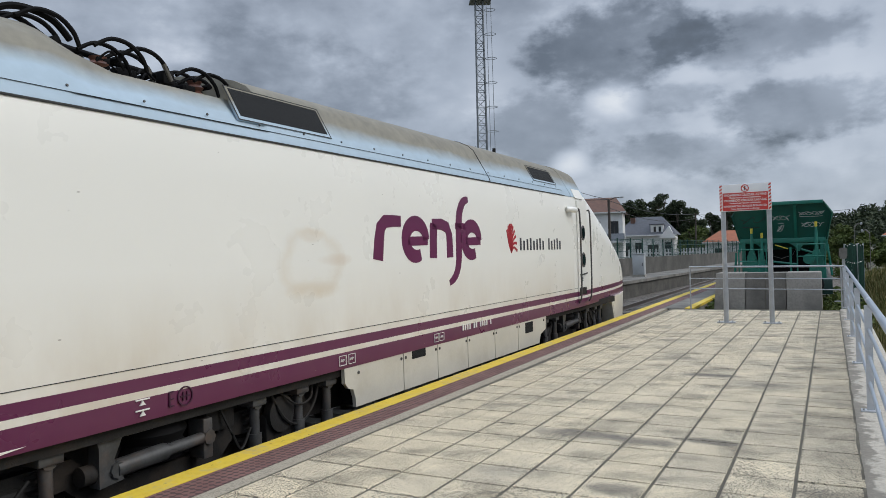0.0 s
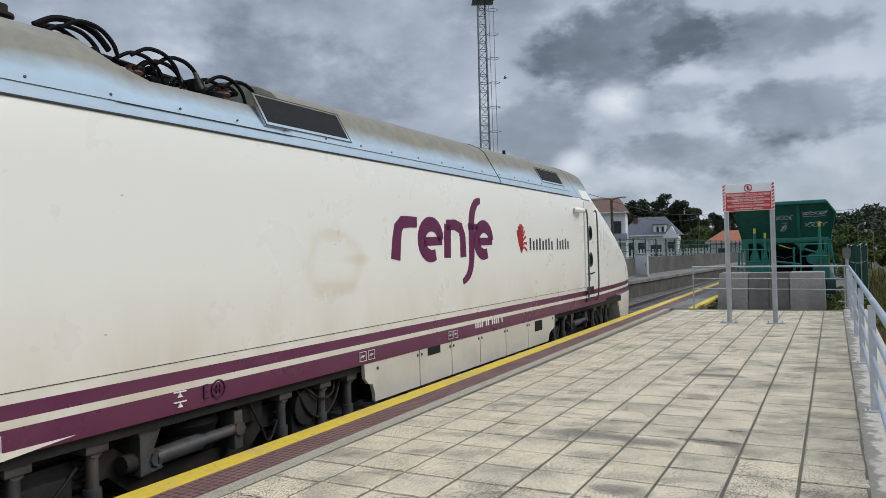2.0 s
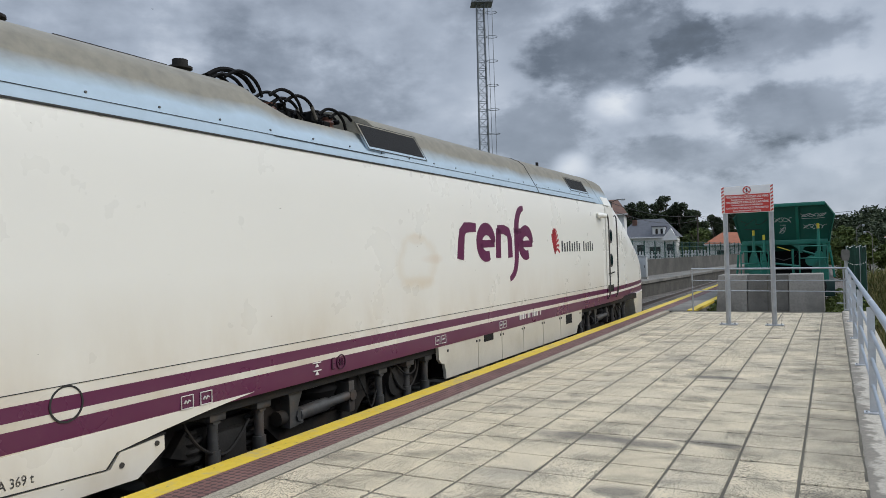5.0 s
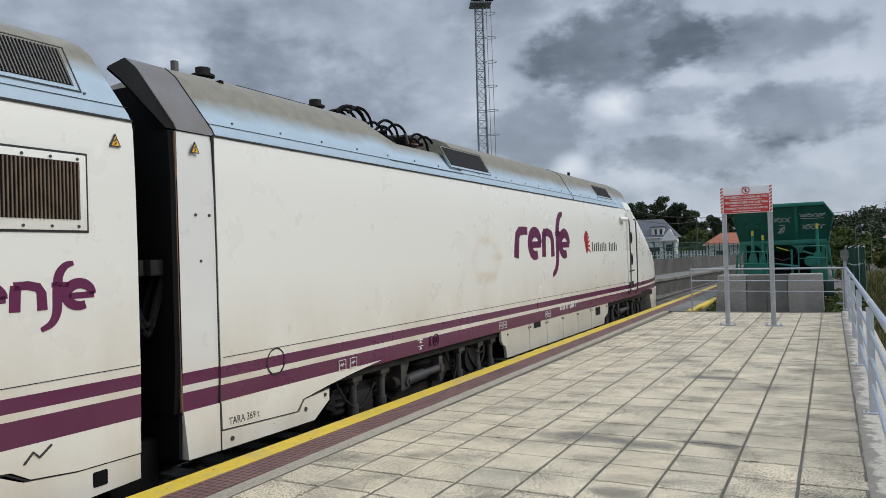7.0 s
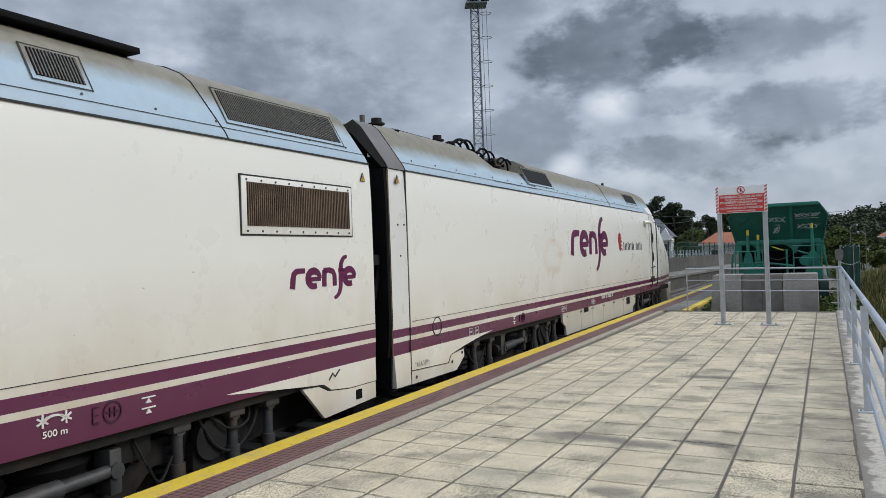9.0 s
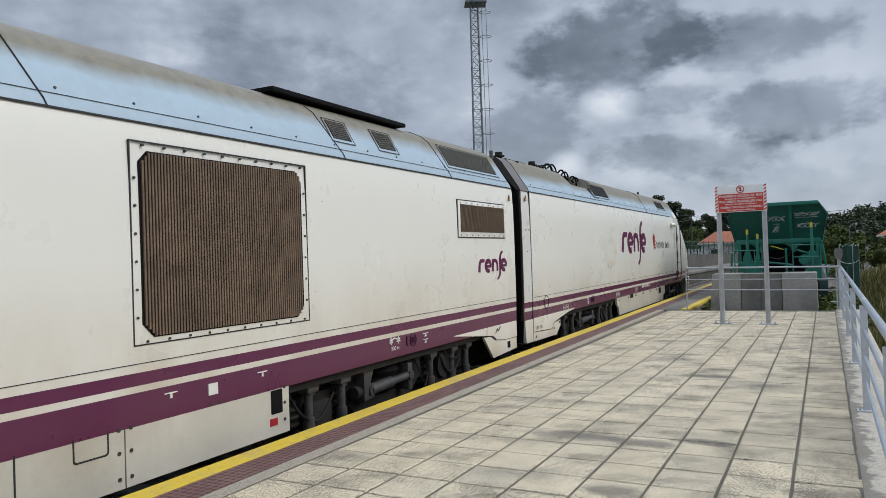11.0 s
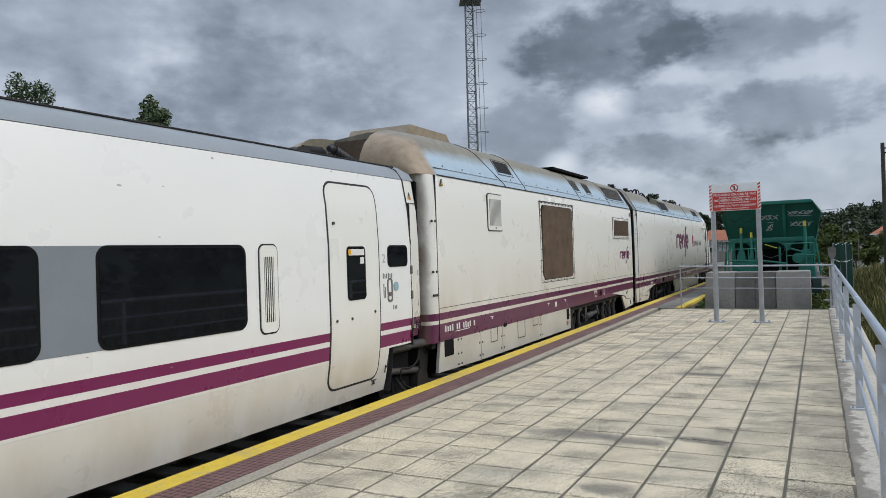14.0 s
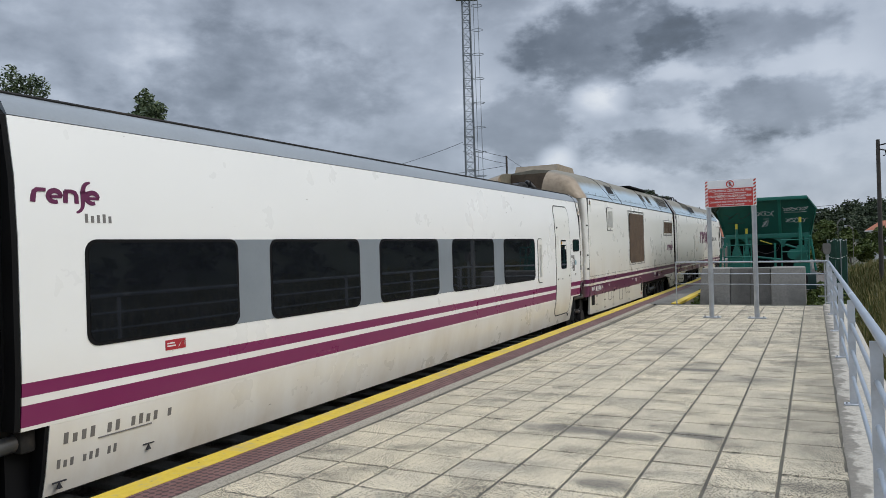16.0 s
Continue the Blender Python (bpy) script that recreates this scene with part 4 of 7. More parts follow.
# --- railing on the platform
def guard_rail():
    r = thing("guard_railing", "grey painted steel guard railing along the platform's edge", "railing")
    x = 0.275
    for k in range(7):
        y = 1.50 + 2.925 * k
        p = part("post", boxes((x - 0.030, y - 0.008, 0.02, x + 0.030, y + 0.008, 0.935), bevel=0.003), M_rail_paint, r)
        part("base_plate", boxes((x - 0.075, y - 0.05, 0.012, x + 0.075, y + 0.05, 0.026), bevel=0.003), M_rail_paint, p)
        for a in (-0.055, 0.055):
            part("bolt", tube([(x + a, y - 0.03, 0.02), (x + a, y - 0.03, 0.042)], 0.009, 6), M_galv, p)
        for z in (0.72, 0.485, 0.255):
            part("weld_collar", tube([(x, y - 0.014, z), (x, y + 0.014, z)], 0.0185, 10), M_rail_paint, p)
    for z, rad in ((0.965, 0.0265), (0.72, 0.0148), (0.485, 0.0148), (0.255, 0.0148)):
        xo = 0.014 if z > 0.9 else 0.0
        part("rail", tube([(x + xo, -3, z), (x + xo, 6.0, z), (x + xo, 18.75, z)], rad, 14), M_rail_blue, r, "blue-grey round steel rail")
    for k in range(4):
        y = 1.62 + 5.85 * k
        part("rail_sleeve", tube([(x + 0.014, y - 0.07, 0.965), (x + 0.014, y + 0.07, 0.965)], 0.0278, 14), M_rail_paint, r)
    return r


def end_rail():
    r = thing("end_railing", "thin galvanised railing across the end of the platform", "railing")
    for x in (-3.06, -2.2, 0.2):
        part("post", tube([(x, 18.72, -0.05), (x, 18.72, 1.0)], 0.016, 8), M_galv, r)
    for z, rad in ((1.0, 0.022), (0.72, 0.012), (0.47, 0.012)):
        part("rail", tube([(-3.08, 18.72, z + 0.012), (0.26, 18.72, z - 0.02)], rad, 8), M_galv, r)
    part("foot_rail", tube([(0.05, 18.72, 0.19), (0.26, 18.72, 0.19)], 0.014, 6), M_galv, r)


guard_rail()
end_rail()


def bollard():
    b = thing("corner_post", "slim grey post with a weathered box head at the railing corner", "post", at=pose(0.265, 19.6, 0))
    part("shaft", tube([(0, 0, -0.9), (0, 0, 1.16)], 0.032, 10), M_galv, b)
    part("head", prism([(-0.06, 1.13), (0.06, 1.13), (0.085, 1.22), (0.085, 1.36), (0.05, 1.39), (-0.05, 1.39), (-0.085, 1.36), (-0.085, 1.22)], "y", -0.07, 0.07), M_dark_concrete, b, "weathered grey box head")


bollard()


# --- prohibition sign on two posts
def prohibition_sign():
    s = thing("prohibition_sign", "red and white no-crossing sign on two grey posts", "sign")
    y = 15.23
    red = surface("sign_red", (0.55, 0.045, 0.035), 0.45, var=0.06)
    white = surface("sign_white", (0.78, 0.77, 0.76), 0.45, var=0.04)
    for x in (-1.83, -1.01):
        p = part("post", tube([(x, y, 0), (x, y, 2.60)], 0.045, 14), M_galv, s)
        part("base_plate", boxes((x - 0.16, y - 0.1, 0.0, x + 0.16, y + 0.1, 0.018), bevel=0.004), M_galv, p)
        for a in (-0.12, 0.12):
            part("bolt", tube([(x + a, y - 0.06, 0.01), (x + a, y - 0.06, 0.05)], 0.014, 6), M_galv, p)
    x0, x1, z0, z1 = -1.885, -0.955, 2.165, 2.685
    board = part("board", boxes((x0, y - 0.075, z0, x1, y - 0.05, z1), bevel=0.004), white, s)
    yf = y - 0.0765
    part("red_field", boxes((x0 + 0.06, yf - 0.001, z0 + 0.01, x1 - 0.06, yf + 0.01, z1 - 0.165)), red, board)
    for xa in (x0 + 0.005, x1 - 0.05):
        bm = bmesh.new()
        for k in range(8):
            z = z0 + 0.01 + k * 0.064
            vs = [(xa, z), (xa + 0.045, z + 0.03), (xa + 0.045, z + 0.062), (xa, z + 0.032)]
            prism(vs, "y", yf - 0.001, yf + 0.01, bm)
        part("hazard_stripes", bm, red, board)
    ring_out = [(a, b) for a, b in arc(-1.42, z1 - 0.085, 0.073, 0.073, 0, 345, 23)]
    ring_in = [(a, b) for a, b in arc(-1.42, z1 - 0.085, 0.056, 0.056, 0, 345, 23)]
    bm = frame_bm(ring_out, ring_in, 0, 0.004)
    for v in bm.verts:
        v.co = Vector((v.co.y, yf - v.co.x, v.co.z))
    part("ban_ring", bm, red, board)
    bm = prism([(-1.475, z1 - 0.045), (-1.465, z1 - 0.035), (-1.365, z1 - 0.125), (-1.375, z1 - 0.135)], "y", yf - 0.004, yf)
    part("ban_slash", bm, red, board)
    part("symbol_bar", boxes((-1.432, yf - 0.002, z1 - 0.125, -1.408, yf, z1 - 0.045)), M_ink, board)
    for text, size, z, w in (("PROHIBIDO CRUZAR AS VÍAS", 0.06, 2.455, 0.76), ("Excepto por pasos habilitados", 0.04, 2.412, 0.56), ("PROHIBIDO CRUZAR LAS VÍAS", 0.06, 2.35, 0.76), ("Excepto por pasos habilitados", 0.04, 2.307, 0.56), ("CROSSING THE TRACK IS PROHIBITED", 0.05, 2.243, 0.76), ("Use designated walkway", 0.04, 2.195, 0.5)):
        lettering("sign_text", text, size, Matrix.Translation((-1.42 - w / 2, yf - 0.004, z)) @ pose(0, 0, 0, 90), white, board, w)
    return s


prohibition_sign()


# --- concrete buffer stop and hopper wagon on the siding
def buffer_stop():
    b = thing("buffer_stop", "weathered grey concrete buffer stop in three blocks", "buffer stop")
    for x0, x1, t0, t1 in ((-2.66, -1.885, -2.55, -1.885), (-0.955, -0.19, -0.955, -0.205)):
        bm = loft([[(x0, 19.22, -1.0), (x1, 19.22, -1.0), (x1, 20.3, -1.0), (x0, 20.3, -1.0)], [(t0, 19.42, 0.83), (t1, 19.42, 0.83), (t1, 20.3, 0.83), (t0, 20.3, 0.83)]], smooth=False)
        bmesh.ops.bevel(bm, geom=list(bm.edges), offset=0.025, segments=2, profile=0.5, affect="EDGES")
        part("block", bm, M_buffer, b)
    part("middle_block", loft([[(-1.872, 19.30, -1.0), (-0.968, 19.30, -1.0), (-0.968, 20.3, -1.0), (-1.872, 20.3, -1.0)], [(-1.872, 19.47, 0.82), (-0.968, 19.47, 0.82), (-0.968, 20.3, 0.82), (-1.872, 20.3, 0.82)]], smooth=False), M_dark_concrete, b, "darker recessed middle block")
    part("formwork_joint", tube([(-1.42, 19.288, -0.9), (-1.42, 19.462, 0.8)], 0.008, 5), M_joint, b)


buffer_stop()


def hopper_wagon():
    w = thing("hopper_wagon", "green steel hopper wagon with pale graffiti behind the buffer stop", "wagon", at=pose(-1.27, 24.0, 0, 0, 0, 0.2))
    g = surface("wagon_green", (0.006, 0.098, 0.072), 0.5, var=0.2, scale=1.5, fine=40, stain=(0.03, 0.09, 0.06), stain_amount=0.6)
    gd = surface("wagon_green_dark", (0.004, 0.03, 0.024), 0.55, var=0.25, scale=2)
    tag = surface("graffiti_white", (0.5, 0.53, 0.52), 0.6, var=0.1)
    bright = surface("wagon_green_gear", (0.012, 0.165, 0.12), 0.45, var=0.2, scale=2.5, fine=40, stain=(0.02, 0.07, 0.05), stain_amount=0.5)
    hull = []
    for y, lift in ((0.0, 0.0), (1.1, -0.55), (11.0, -0.55), (11.7, 0.0)):
        lean = 0.45 if y == 0.0 else 0.0
        hull.append([(x, y - 0.35 + lean * (2.74 - z) if lean else y, z) for x, z in ((-1.33, 2.40), (-1.10, 2.74), (1.10, 2.74), (1.33, 2.40), (1.27, 2.0), (1.16, 1.64 + lift), (-1.16, 1.64 + lift), (-1.27, 2.0))])
    part("hopper_body", loft(hull, smooth=False), g, w, "green sloping hopper body", 20)
    part("top_rim", boxes((-1.12, -0.43, 2.67, 1.12, -0.31, 2.77), bevel=0.01), bright, w)
    for sx in (-1, 1):
        part("corner_rim", tube([(sx * 1.11, -0.37, 2.72), (sx * 1.34, -0.22, 2.40), (sx * 1.17, 0.13, 1.64)], 0.035, 6), g, w)
    for x in (-0.36, 0.38):
        part("end_rib", prism([(0.10, 1.66), (0.20, 1.66), (-0.33, 2.70), (-0.42, 2.70)], "x", x - 0.04, x + 0.04), bright, w)
    part("lower_beam", boxes((-1.16, 0.06, 1.56, 1.16, 0.20, 1.70), bevel=0.01), bright, w)
    # plate with arched cut-outs under the beam
    for cx, half in ((-0.86, 0.30), (-0.02, 0.42), (0.82, 0.34)):
        arch = [(cx + half * math.cos(radians(a)), 1.30 + 0.28 * math.sin(radians(a))) for a in range(0, 181, 15)]
        for sgn in (1, -1):
            hook = [q for q in arch if (q[0] - cx) * sgn >= -1e-6]
            if sgn < 0:
                hook = hook[::-1]
            part("gusset", prism(hook + [(cx, 1.60), (cx + sgn * (half + 0.05), 1.60), (cx + sgn * (half + 0.05), 1.30)], "y", 0.10, 0.14), bright, w)
    # black block paints the shaded open space behind the gussets
    part("under_hopper_shade", prism([(0.7, 0.4), (1.7, 0.4), (1.5, 1.62), (0.6, 1.62)], "x", -1.15, 1.15), M_black, w, "black block standing in for the shade under the hopper")
    part("end_platform", boxes((-1.3, -1.1, 0.42, 1.3, 0.6, 0.52), bevel=0.01), gd, w)
    part("headstock", boxes((-1.3, -1.2, 0.1, 1.3, -1.05, 0.5), bevel=0.01), gd, w)
    for x in (-0.87, 0.87):
        part("buffer_shaft", tube([(x, -1.2, 0.4), (x, -1.65, 0.4)], 0.09, 12), M_gear, w)
        part("buffer_head", tube([(x, -1.65, 0.4), (x, -1.7, 0.4)], 0.23, 20), M_gear, w)
    for x in (-1.06, 1.06):
        part("upright", prism([(x - 0.06, 0.5), (x + 0.06, 0.5), (x + 0.04, 1.6), (x - 0.04, 1.6)], "y", 0.0, 0.08), bright, w)
    # end handrails
    for x0, x1, zt in ((-1.10, -0.36, 1.38), (0.44, 1.14, 1.50)):
        for z in (zt, zt - 0.34):
            part("handrail", tube([(x0, -1.05, z), (x1, -1.05, z)], 0.02, 6), bright, w)
        for x in (x0, x1 - 0.2, x1):
            part("handrail_post", tube([(x, -1.05, 0.5), (x, -1.05, zt)], 0.02, 6), bright, w)
    for x0, z0, x1, z1 in ((0.52, 1.36, 0.98, 1.20), (-0.3, 1.02, 0.42, 0.92), (0.24, 1.42, 0.24, 0.6), (1.2, 1.5, 1.3, 0.6), (-1.24, 1.3, -1.3, 0.6)):
        part("pull_rod", tube([(x0, -0.3, z0), (x1, -0.3, z1)], 0.035, 6), bright, w)
    part("sagging_cable", tube([(-0.5, -0.3, 1.5), (-0.3, -0.3, 1.2), (0.0, -0.3, 1.1), (0.3, -0.3, 1.2), (0.42, -0.3, 1.45)], 0.01, 5), M_gear_light, w)
    # lever stands with yellow grips
    yel = surface("lever_yellow", (0.6, 0.5, 0.05), 0.5)
    for x, z, wide in ((-0.80, 1.86, 0.20), (-0.52, 1.72, 0.10), (0.92, 2.0, 0.22)):
        lv = part("lever", tube([(x, -0.35, 0.5), (x, -0.35, z - 0.3), (x, -0.35, z)], [0.06, 0.045, 0.035], 8), bright, w)
        part("grip", tube([(x, -0.35, z), (x, -0.35, z + 0.15)], 0.036, 8), yel, lv)
        part("lever_stand", prism([(x - wide, 0.5), (x + wide, 0.5), (x + wide * 0.8, 0.98), (x + wide * 0.35, 1.34), (x - wide * 0.35, 1.34), (x - wide * 0.8, 0.98)], "y", -0.48, -0.26), bright, w, "bright green lever stand")
        part("pivot_disc", tube([(x, -0.48, 1.16), (x, -0.53, 1.16)], wide * 0.6, 14), bright, w)
    part("hand_wheel", tube([(0.72, -0.52, 1.08), (0.72, -0.56, 1.08)], 0.15, 20), bright, w)
    part("brake_lever", tube([(-0.15, -0.5, 1.50), (0.18, -0.5, 1.38)], [0.016, 0.014], 6), yel, w)
    # graffiti strokes on the end
    rng = random.Random(7)

    def scrawl(cx, cz, wid, hgt, n, mat):
        pts = []
        for k in range(n):
            t = k / (n - 1)
            x = cx - wid / 2 + wid * t + 0.07 * math.sin(k * 2.1) * rng.uniform(0.5, 1.3)
            z = cz + hgt / 2 * math.cos(k * 1.7) * rng.uniform(0.4, 1.0)
            pts.append((x, -0.35 + 0.45 * (2.74 - z) - 0.012, z))
        ob = cable(w, pts, 0.0075, mat, "graffiti_stroke")
        return ob

    for args in ((0.0, 2.30, 0.46, 0.2, 16, tag), (-0.02, 1.99, 0.12, 0.26, 10, tag), (0.80, 2.40, 0.66, 0.12, 24, tag), (0.82, 2.08, 0.56, 0.18, 20, tag), (0.80, 2.31, 0.6, 0.02, 4, tag), (0.0, 2.14, 0.16, 0.01, 4, tag), (-0.82, 2.26, 0.68, 0.24, 8, M_ink), (-0.82, 2.05, 0.5, 0.02, 4, M_ink)):
        scrawl(*args)
    for y in (1.4, 9.8):
        for s in (-1, 1):
            part("wheel", tube([(s * 0.82, y, -0.14), (s * 0.94, y, -0.14)], 0.46, 24), M_wheel, w)
        part("axle", tube([(-0.9, y, -0.14), (0.9, y, -0.14)], 0.08, 10), M_gear, w)
    part("sole_bar", boxes((-1.2, -1.1, 0.1, -1.05, 12.4, 0.42), (1.05, -1.1, 0.1, 1.2, 12.4, 0.42)), gd, w)


hopper_wagon()


# --- power car
def build_loco():
    car = thing("locomotive", "cream power car with light-blue dirty roof and purple stripes", "locomotive")
    y0, y1 = 4.33, 17.7
    part("body", loft([ring(HALF, y) for y in (y0, 9, 13, y1)]), M_loco, car, "cream painted body side with purple stripes", 50)
    part("end_panel", loft([ring([(x - 0.012, z) for x, z in HALF], y) for y in (3.95, y0 - 0.012)]), livery("loco_end_paint", [(0.56, 0.655, 3, 5), (0.33, 0.505, 3, 5)], 0.45, base=(0.71, 0.70, 0.665)), car, "duller removable end panel", 50)
    part("end_panel_lower", prism([(3.95, 0.36), (3.99, -0.01), (y0 - 0.012, -0.015), (y0 - 0.012, 0.36)], "x", 1.30, 1.468), M_plain_cream, car)
    part("panel_seam", boxes((1.40, y0 - 0.012, -0.01, 1.472, y0, 2.5)), M_seam, car)
    part("panel_edge", boxes((1.40, 3.935, 0.36, 1.462, 3.955, 2.49), bevel=0.004), surface("rusty_edge", (0.17, 0.10, 0.06), 0.8, var=0.4, scale=6), car, "rusty brown panel edge")
    screws(car, [(4.12, 1.86), (4.26, 1.86), (4.16, 1.5)], 0.012, 1.466)
    # roof with a dip for the pantograph
    roof_secs = []
    for y, drop in ((3.95, 0), (5.5, 0), (7.1, 0.0), (7.62, 1.0), (9.05, 1.0), (9.12, 0.0), (13, 0), (17.7, 0)):
        half = []
        for x, z in ROOF:
            if drop and z > 2.9:
                z = 2.86 + (z - 2.9) * 0.12
            half.append((x, z))
        if y < 4:
            # the crown is cut back between two cheeks
            roof_secs.append([(x, 4.34 - 0.3 * (z - 2.5) if abs(x) > 1.05 else 4.85, z) for x, yy, z in ring(half, y)])
        else:
            roof_secs.append(ring(half, y))
    part("roof", loft(roof_secs), M_loco_roof, car, "light-blue roof under brownish grime", 35)
    gutter(car, y0, 17.3)
    for y, lean in ((4.36, 0.3), (13.85, 0.0)):
        roof_seam(car, y, lean, 1.0 if y < 5 else -1.0)
    # open end towards the next car; its shade is put in as black sheets
    part("end_wall", prism([(x * 0.99, z) for x, z in closed([(1.44, 0.0), (1.46, 0.4), (1.46, 2.5)])], "y", 3.93, 3.96), M_black, car)
    for sx in (1, -1):
        outer = [(1.454, 2.505), (1.437, 2.56), (1.192, 2.99), (1.102, 3.072)]
        inner = [(1.03, 2.99), (1.13, 2.89), (1.40, 2.52)]
        a = [(sx * x, 3.97 - 0.28 * (z - 2.5), z) for x, z in outer] + [(sx * x, 3.93 - 0.45 * (z - 2.5), z) for x, z in inner]
        b = [(sx * x, 4.35 - 0.3 * (z - 2.5), z) for x, z in outer + inner]
        part("roof_cheek", loft([a, b], smooth=False), M_cowl, car, "dull sooty cheek at the roof end", 35)
        lining = [(sx * x, 3.93 - 0.45 * (z - 2.5), z) for x, z in inner]
        back = [(sx * x, 4.33 - 0.3 * (z - 2.5), z) for x, z in inner]
        part("cheek_lining", loft([[(x, y, z) for x, y, z in q] + [(x - sx * 0.02, y, z - 0.012) for x, y, z in reversed(q)] for q in (lining, back)], smooth=False), M_black, car)
        part("cheek_foot", boxes((min(sx * 1.0, sx * 1.37), 4.02, 2.47, max(sx * 1.0, sx * 1.37), 4.07, 2.66)), M_black, car)
        part("cheek_lip", loft([[(x, y - 0.012, z) for x, y, z in a], [(x, y - 0.002, z) for x, y, z in a]], smooth=False), M_gear, car)
    part("roof_floor", boxes((-1.3, 3.98, 2.44, 1.3, 4.95, 2.52)), M_black, car)
    # added black sheets give the shaded depth between the cheeks
    part("recess_shade_sheet", boxes((-1.1, 4.04, 2.50, 1.1, 4.09, 2.93), (-1.1, 4.80, 2.50, 1.1, 4.84, 3.10)), M_black, car, "black sheets for the shade between the roof cheeks")
    part("end_frame", loft([[(x * k, y, z) for x, z in closed([(1.44, 0.35), (1.468, 0.7), (1.468, 2.1), (1.45, 2.5)])] for y, k in ((3.90, 0.985), (3.95, 0.998))]), M_black, car)
    # nose
    full = HALF[:-1] + ROOF[1:]
    nose = []
    for y, w, zt in ((17.7, 0.0, 3.30), (18.3, 0.0, 3.27), (18.8, 0.02, 3.16), (19.4, 0.05, 2.94), (20.2, 0.10, 2.60), (21.2, 0.18, 2.16), (22.2, 0.28, 1.72), (22.9, 0.38, 1.38), (23.5, 0.50, 1.06), (23.85, 0.70, 0.86), (24.0, 0.98, 0.74)):
        k = (zt - 0.34) / (3.30 - 0.34)
        zb = 0.34
        nose.append([((x if abs(x) < 1e-6 else x * (1 - w / 1.48)), y, zb + (z - zb) * k) for x, z in closed(full)])
    part("nose", loft(nose), livery("nose_paint", [(0.556, 0.651, 17, 23.6), (0.30, 0.503, 17, 23.6)], 0.35), car, "cream sloping nose", 50)
    n = len(closed(full)) // 2
    glass = []
    for s in nose[3:8]:
        glass.append([(x, y, z + 0.006) for x, y, z in s[n - 4:n + 5]] + [(x, y, z - 0.03) for x, y, z in reversed(s[n - 4:n + 5])])
    part("windscreen", loft(glass), M_glass, car, "dark sloping windscreen")
    part("cab_roof", loft([ring([(x * 1.002, z + 0.004) for x, z in ROOF], y) for y in (17.69, 18.2)] + [ring([(x * 0.99, z - 0.01) for x, z in ROOF[1:2]] + [(x * 0.985, 0.985 * z + 0.03) for x, z in ROOF[1:]], 18.7)]), M_loco_roof, car, "", 35)
    sk = []
    for y, w in ((20.8, 0.08), (21.15, 0.10), (21.9, 0.19), (22.6, 0.29), (23.1, 0.40), (23.6, 0.6), (23.85, 0.9)):
        zb = -0.28 if y > 21.1 else 0.3
        sk.append([(1.48 - w, y, 0.36), (1.45 - w, y, zb), (-1.45 + w, y, zb), (-1.48 + w, y, 0.36)])
    part("front_skirt", loft(sk), M_plain_cream, car, "cream front skirt over the leading axle", 40)
    # cab door with its rails
    side_flat("cab_door", round_rect(17.95, 0.44, 18.58, 2.46, 0.05), car, livery("cab_door_paint", LOCO_BANDS, 0.35), depth=0.008)
    part("door_cap", loft([[(1.46, 17.9, 2.49), (1.46, 18.5, 2.49), (1.37, 18.45, 2.68), (1.37, 17.9, 2.68)], [(1.475, 17.9, 2.49), (1.475, 18.5, 2.49), (1.385, 18.45, 2.68), (1.385, 17.9, 2.68)]], smooth=False), M_plain_cream, car)
    for z in (1.81, 1.27):
        w = part("porthole", prism(arc(18.3, z, 0.13, 0.15, 0, 342, 19), "x", SX - 0.02, SX + 0.02), M_gear_light, car, "oval grey-framed porthole")
        part("pane", prism(arc(18.3, z, 0.09, 0.11, 0, 342, 19), "x", SX - 0.02, SX + 0.026), M_glass, w)
    for y in (17.93, 18.62):
        cable(car, [(1.485, y, 2.26), (1.54, y + 0.02, 2.2), (1.55, y + 0.02, 1.4), (1.54, y + 0.02, 0.6), (1.485, y, 0.42)], 0.016, M_gear_light, "handrail")
    part("tail_camera", tube([(1.49, 17.3, 2.24), (1.56, 17.36, 2.24), (1.56, 17.62, 2.24)], 0.055, 10), M_plain_cream, car, "small cream rear-view camera pod")
    part("camera_lens", tube([(1.56, 17.61, 2.24), (1.56, 17.67, 2.24)], 0.05, 10), M_black, car)
    part("door_step", boxes((1.30, 18.0, 0.58, 1.495, 18.45, 0.72)), M_gear, car)
    part("door_handle", tube([(1.5, 18.05, 0.98), (1.52, 18.15, 0.98), (1.52, 18.45, 1.0)], 0.014, 6), M_gear, car)
    lettering("door_number", "20", 0.13, side_pose(18.12, 0.84, SX + 0.012), M_ink, car)
    # rear lower side panel with its slanted cut
    side_flat("side_apron", [(4.34, 0.36), (4.34, 0.145), (5.27, 0.105), (5.36, 0.20), (5.76, 0.262), (6.2, 0.318), (6.72, 0.371)], car, M_plain_cream, x=1.46, depth=0.011)
    side_flat("apron_seam", [(4.34, 0.147), (5.28, 0.107), (5.37, 0.207), (5.78, 0.238), (5.77, 0.228), (5.375, 0.197), (5.285, 0.097), (4.34, 0.137)], car, M_seam, x=1.46, depth=0.010)
    side_flat("access_flap", [(4.34, 0.13), (4.34, -0.02), (5.53, -0.03), (5.77, 0.12), (5.77, 0.225), (5.39, 0.19), (5.31, 0.09)], car, M_plain_cream, x=1.455, depth=0.008)
    screws(car, [(4.45, 0.05), (5.4, 0.1), (5.7, 0.18)], 0.02, 1.463)
    # alloy equipment skirts
    ys = [10.05, 11.22, 12.06, 12.93, 13.85, 14.77, 15.75]
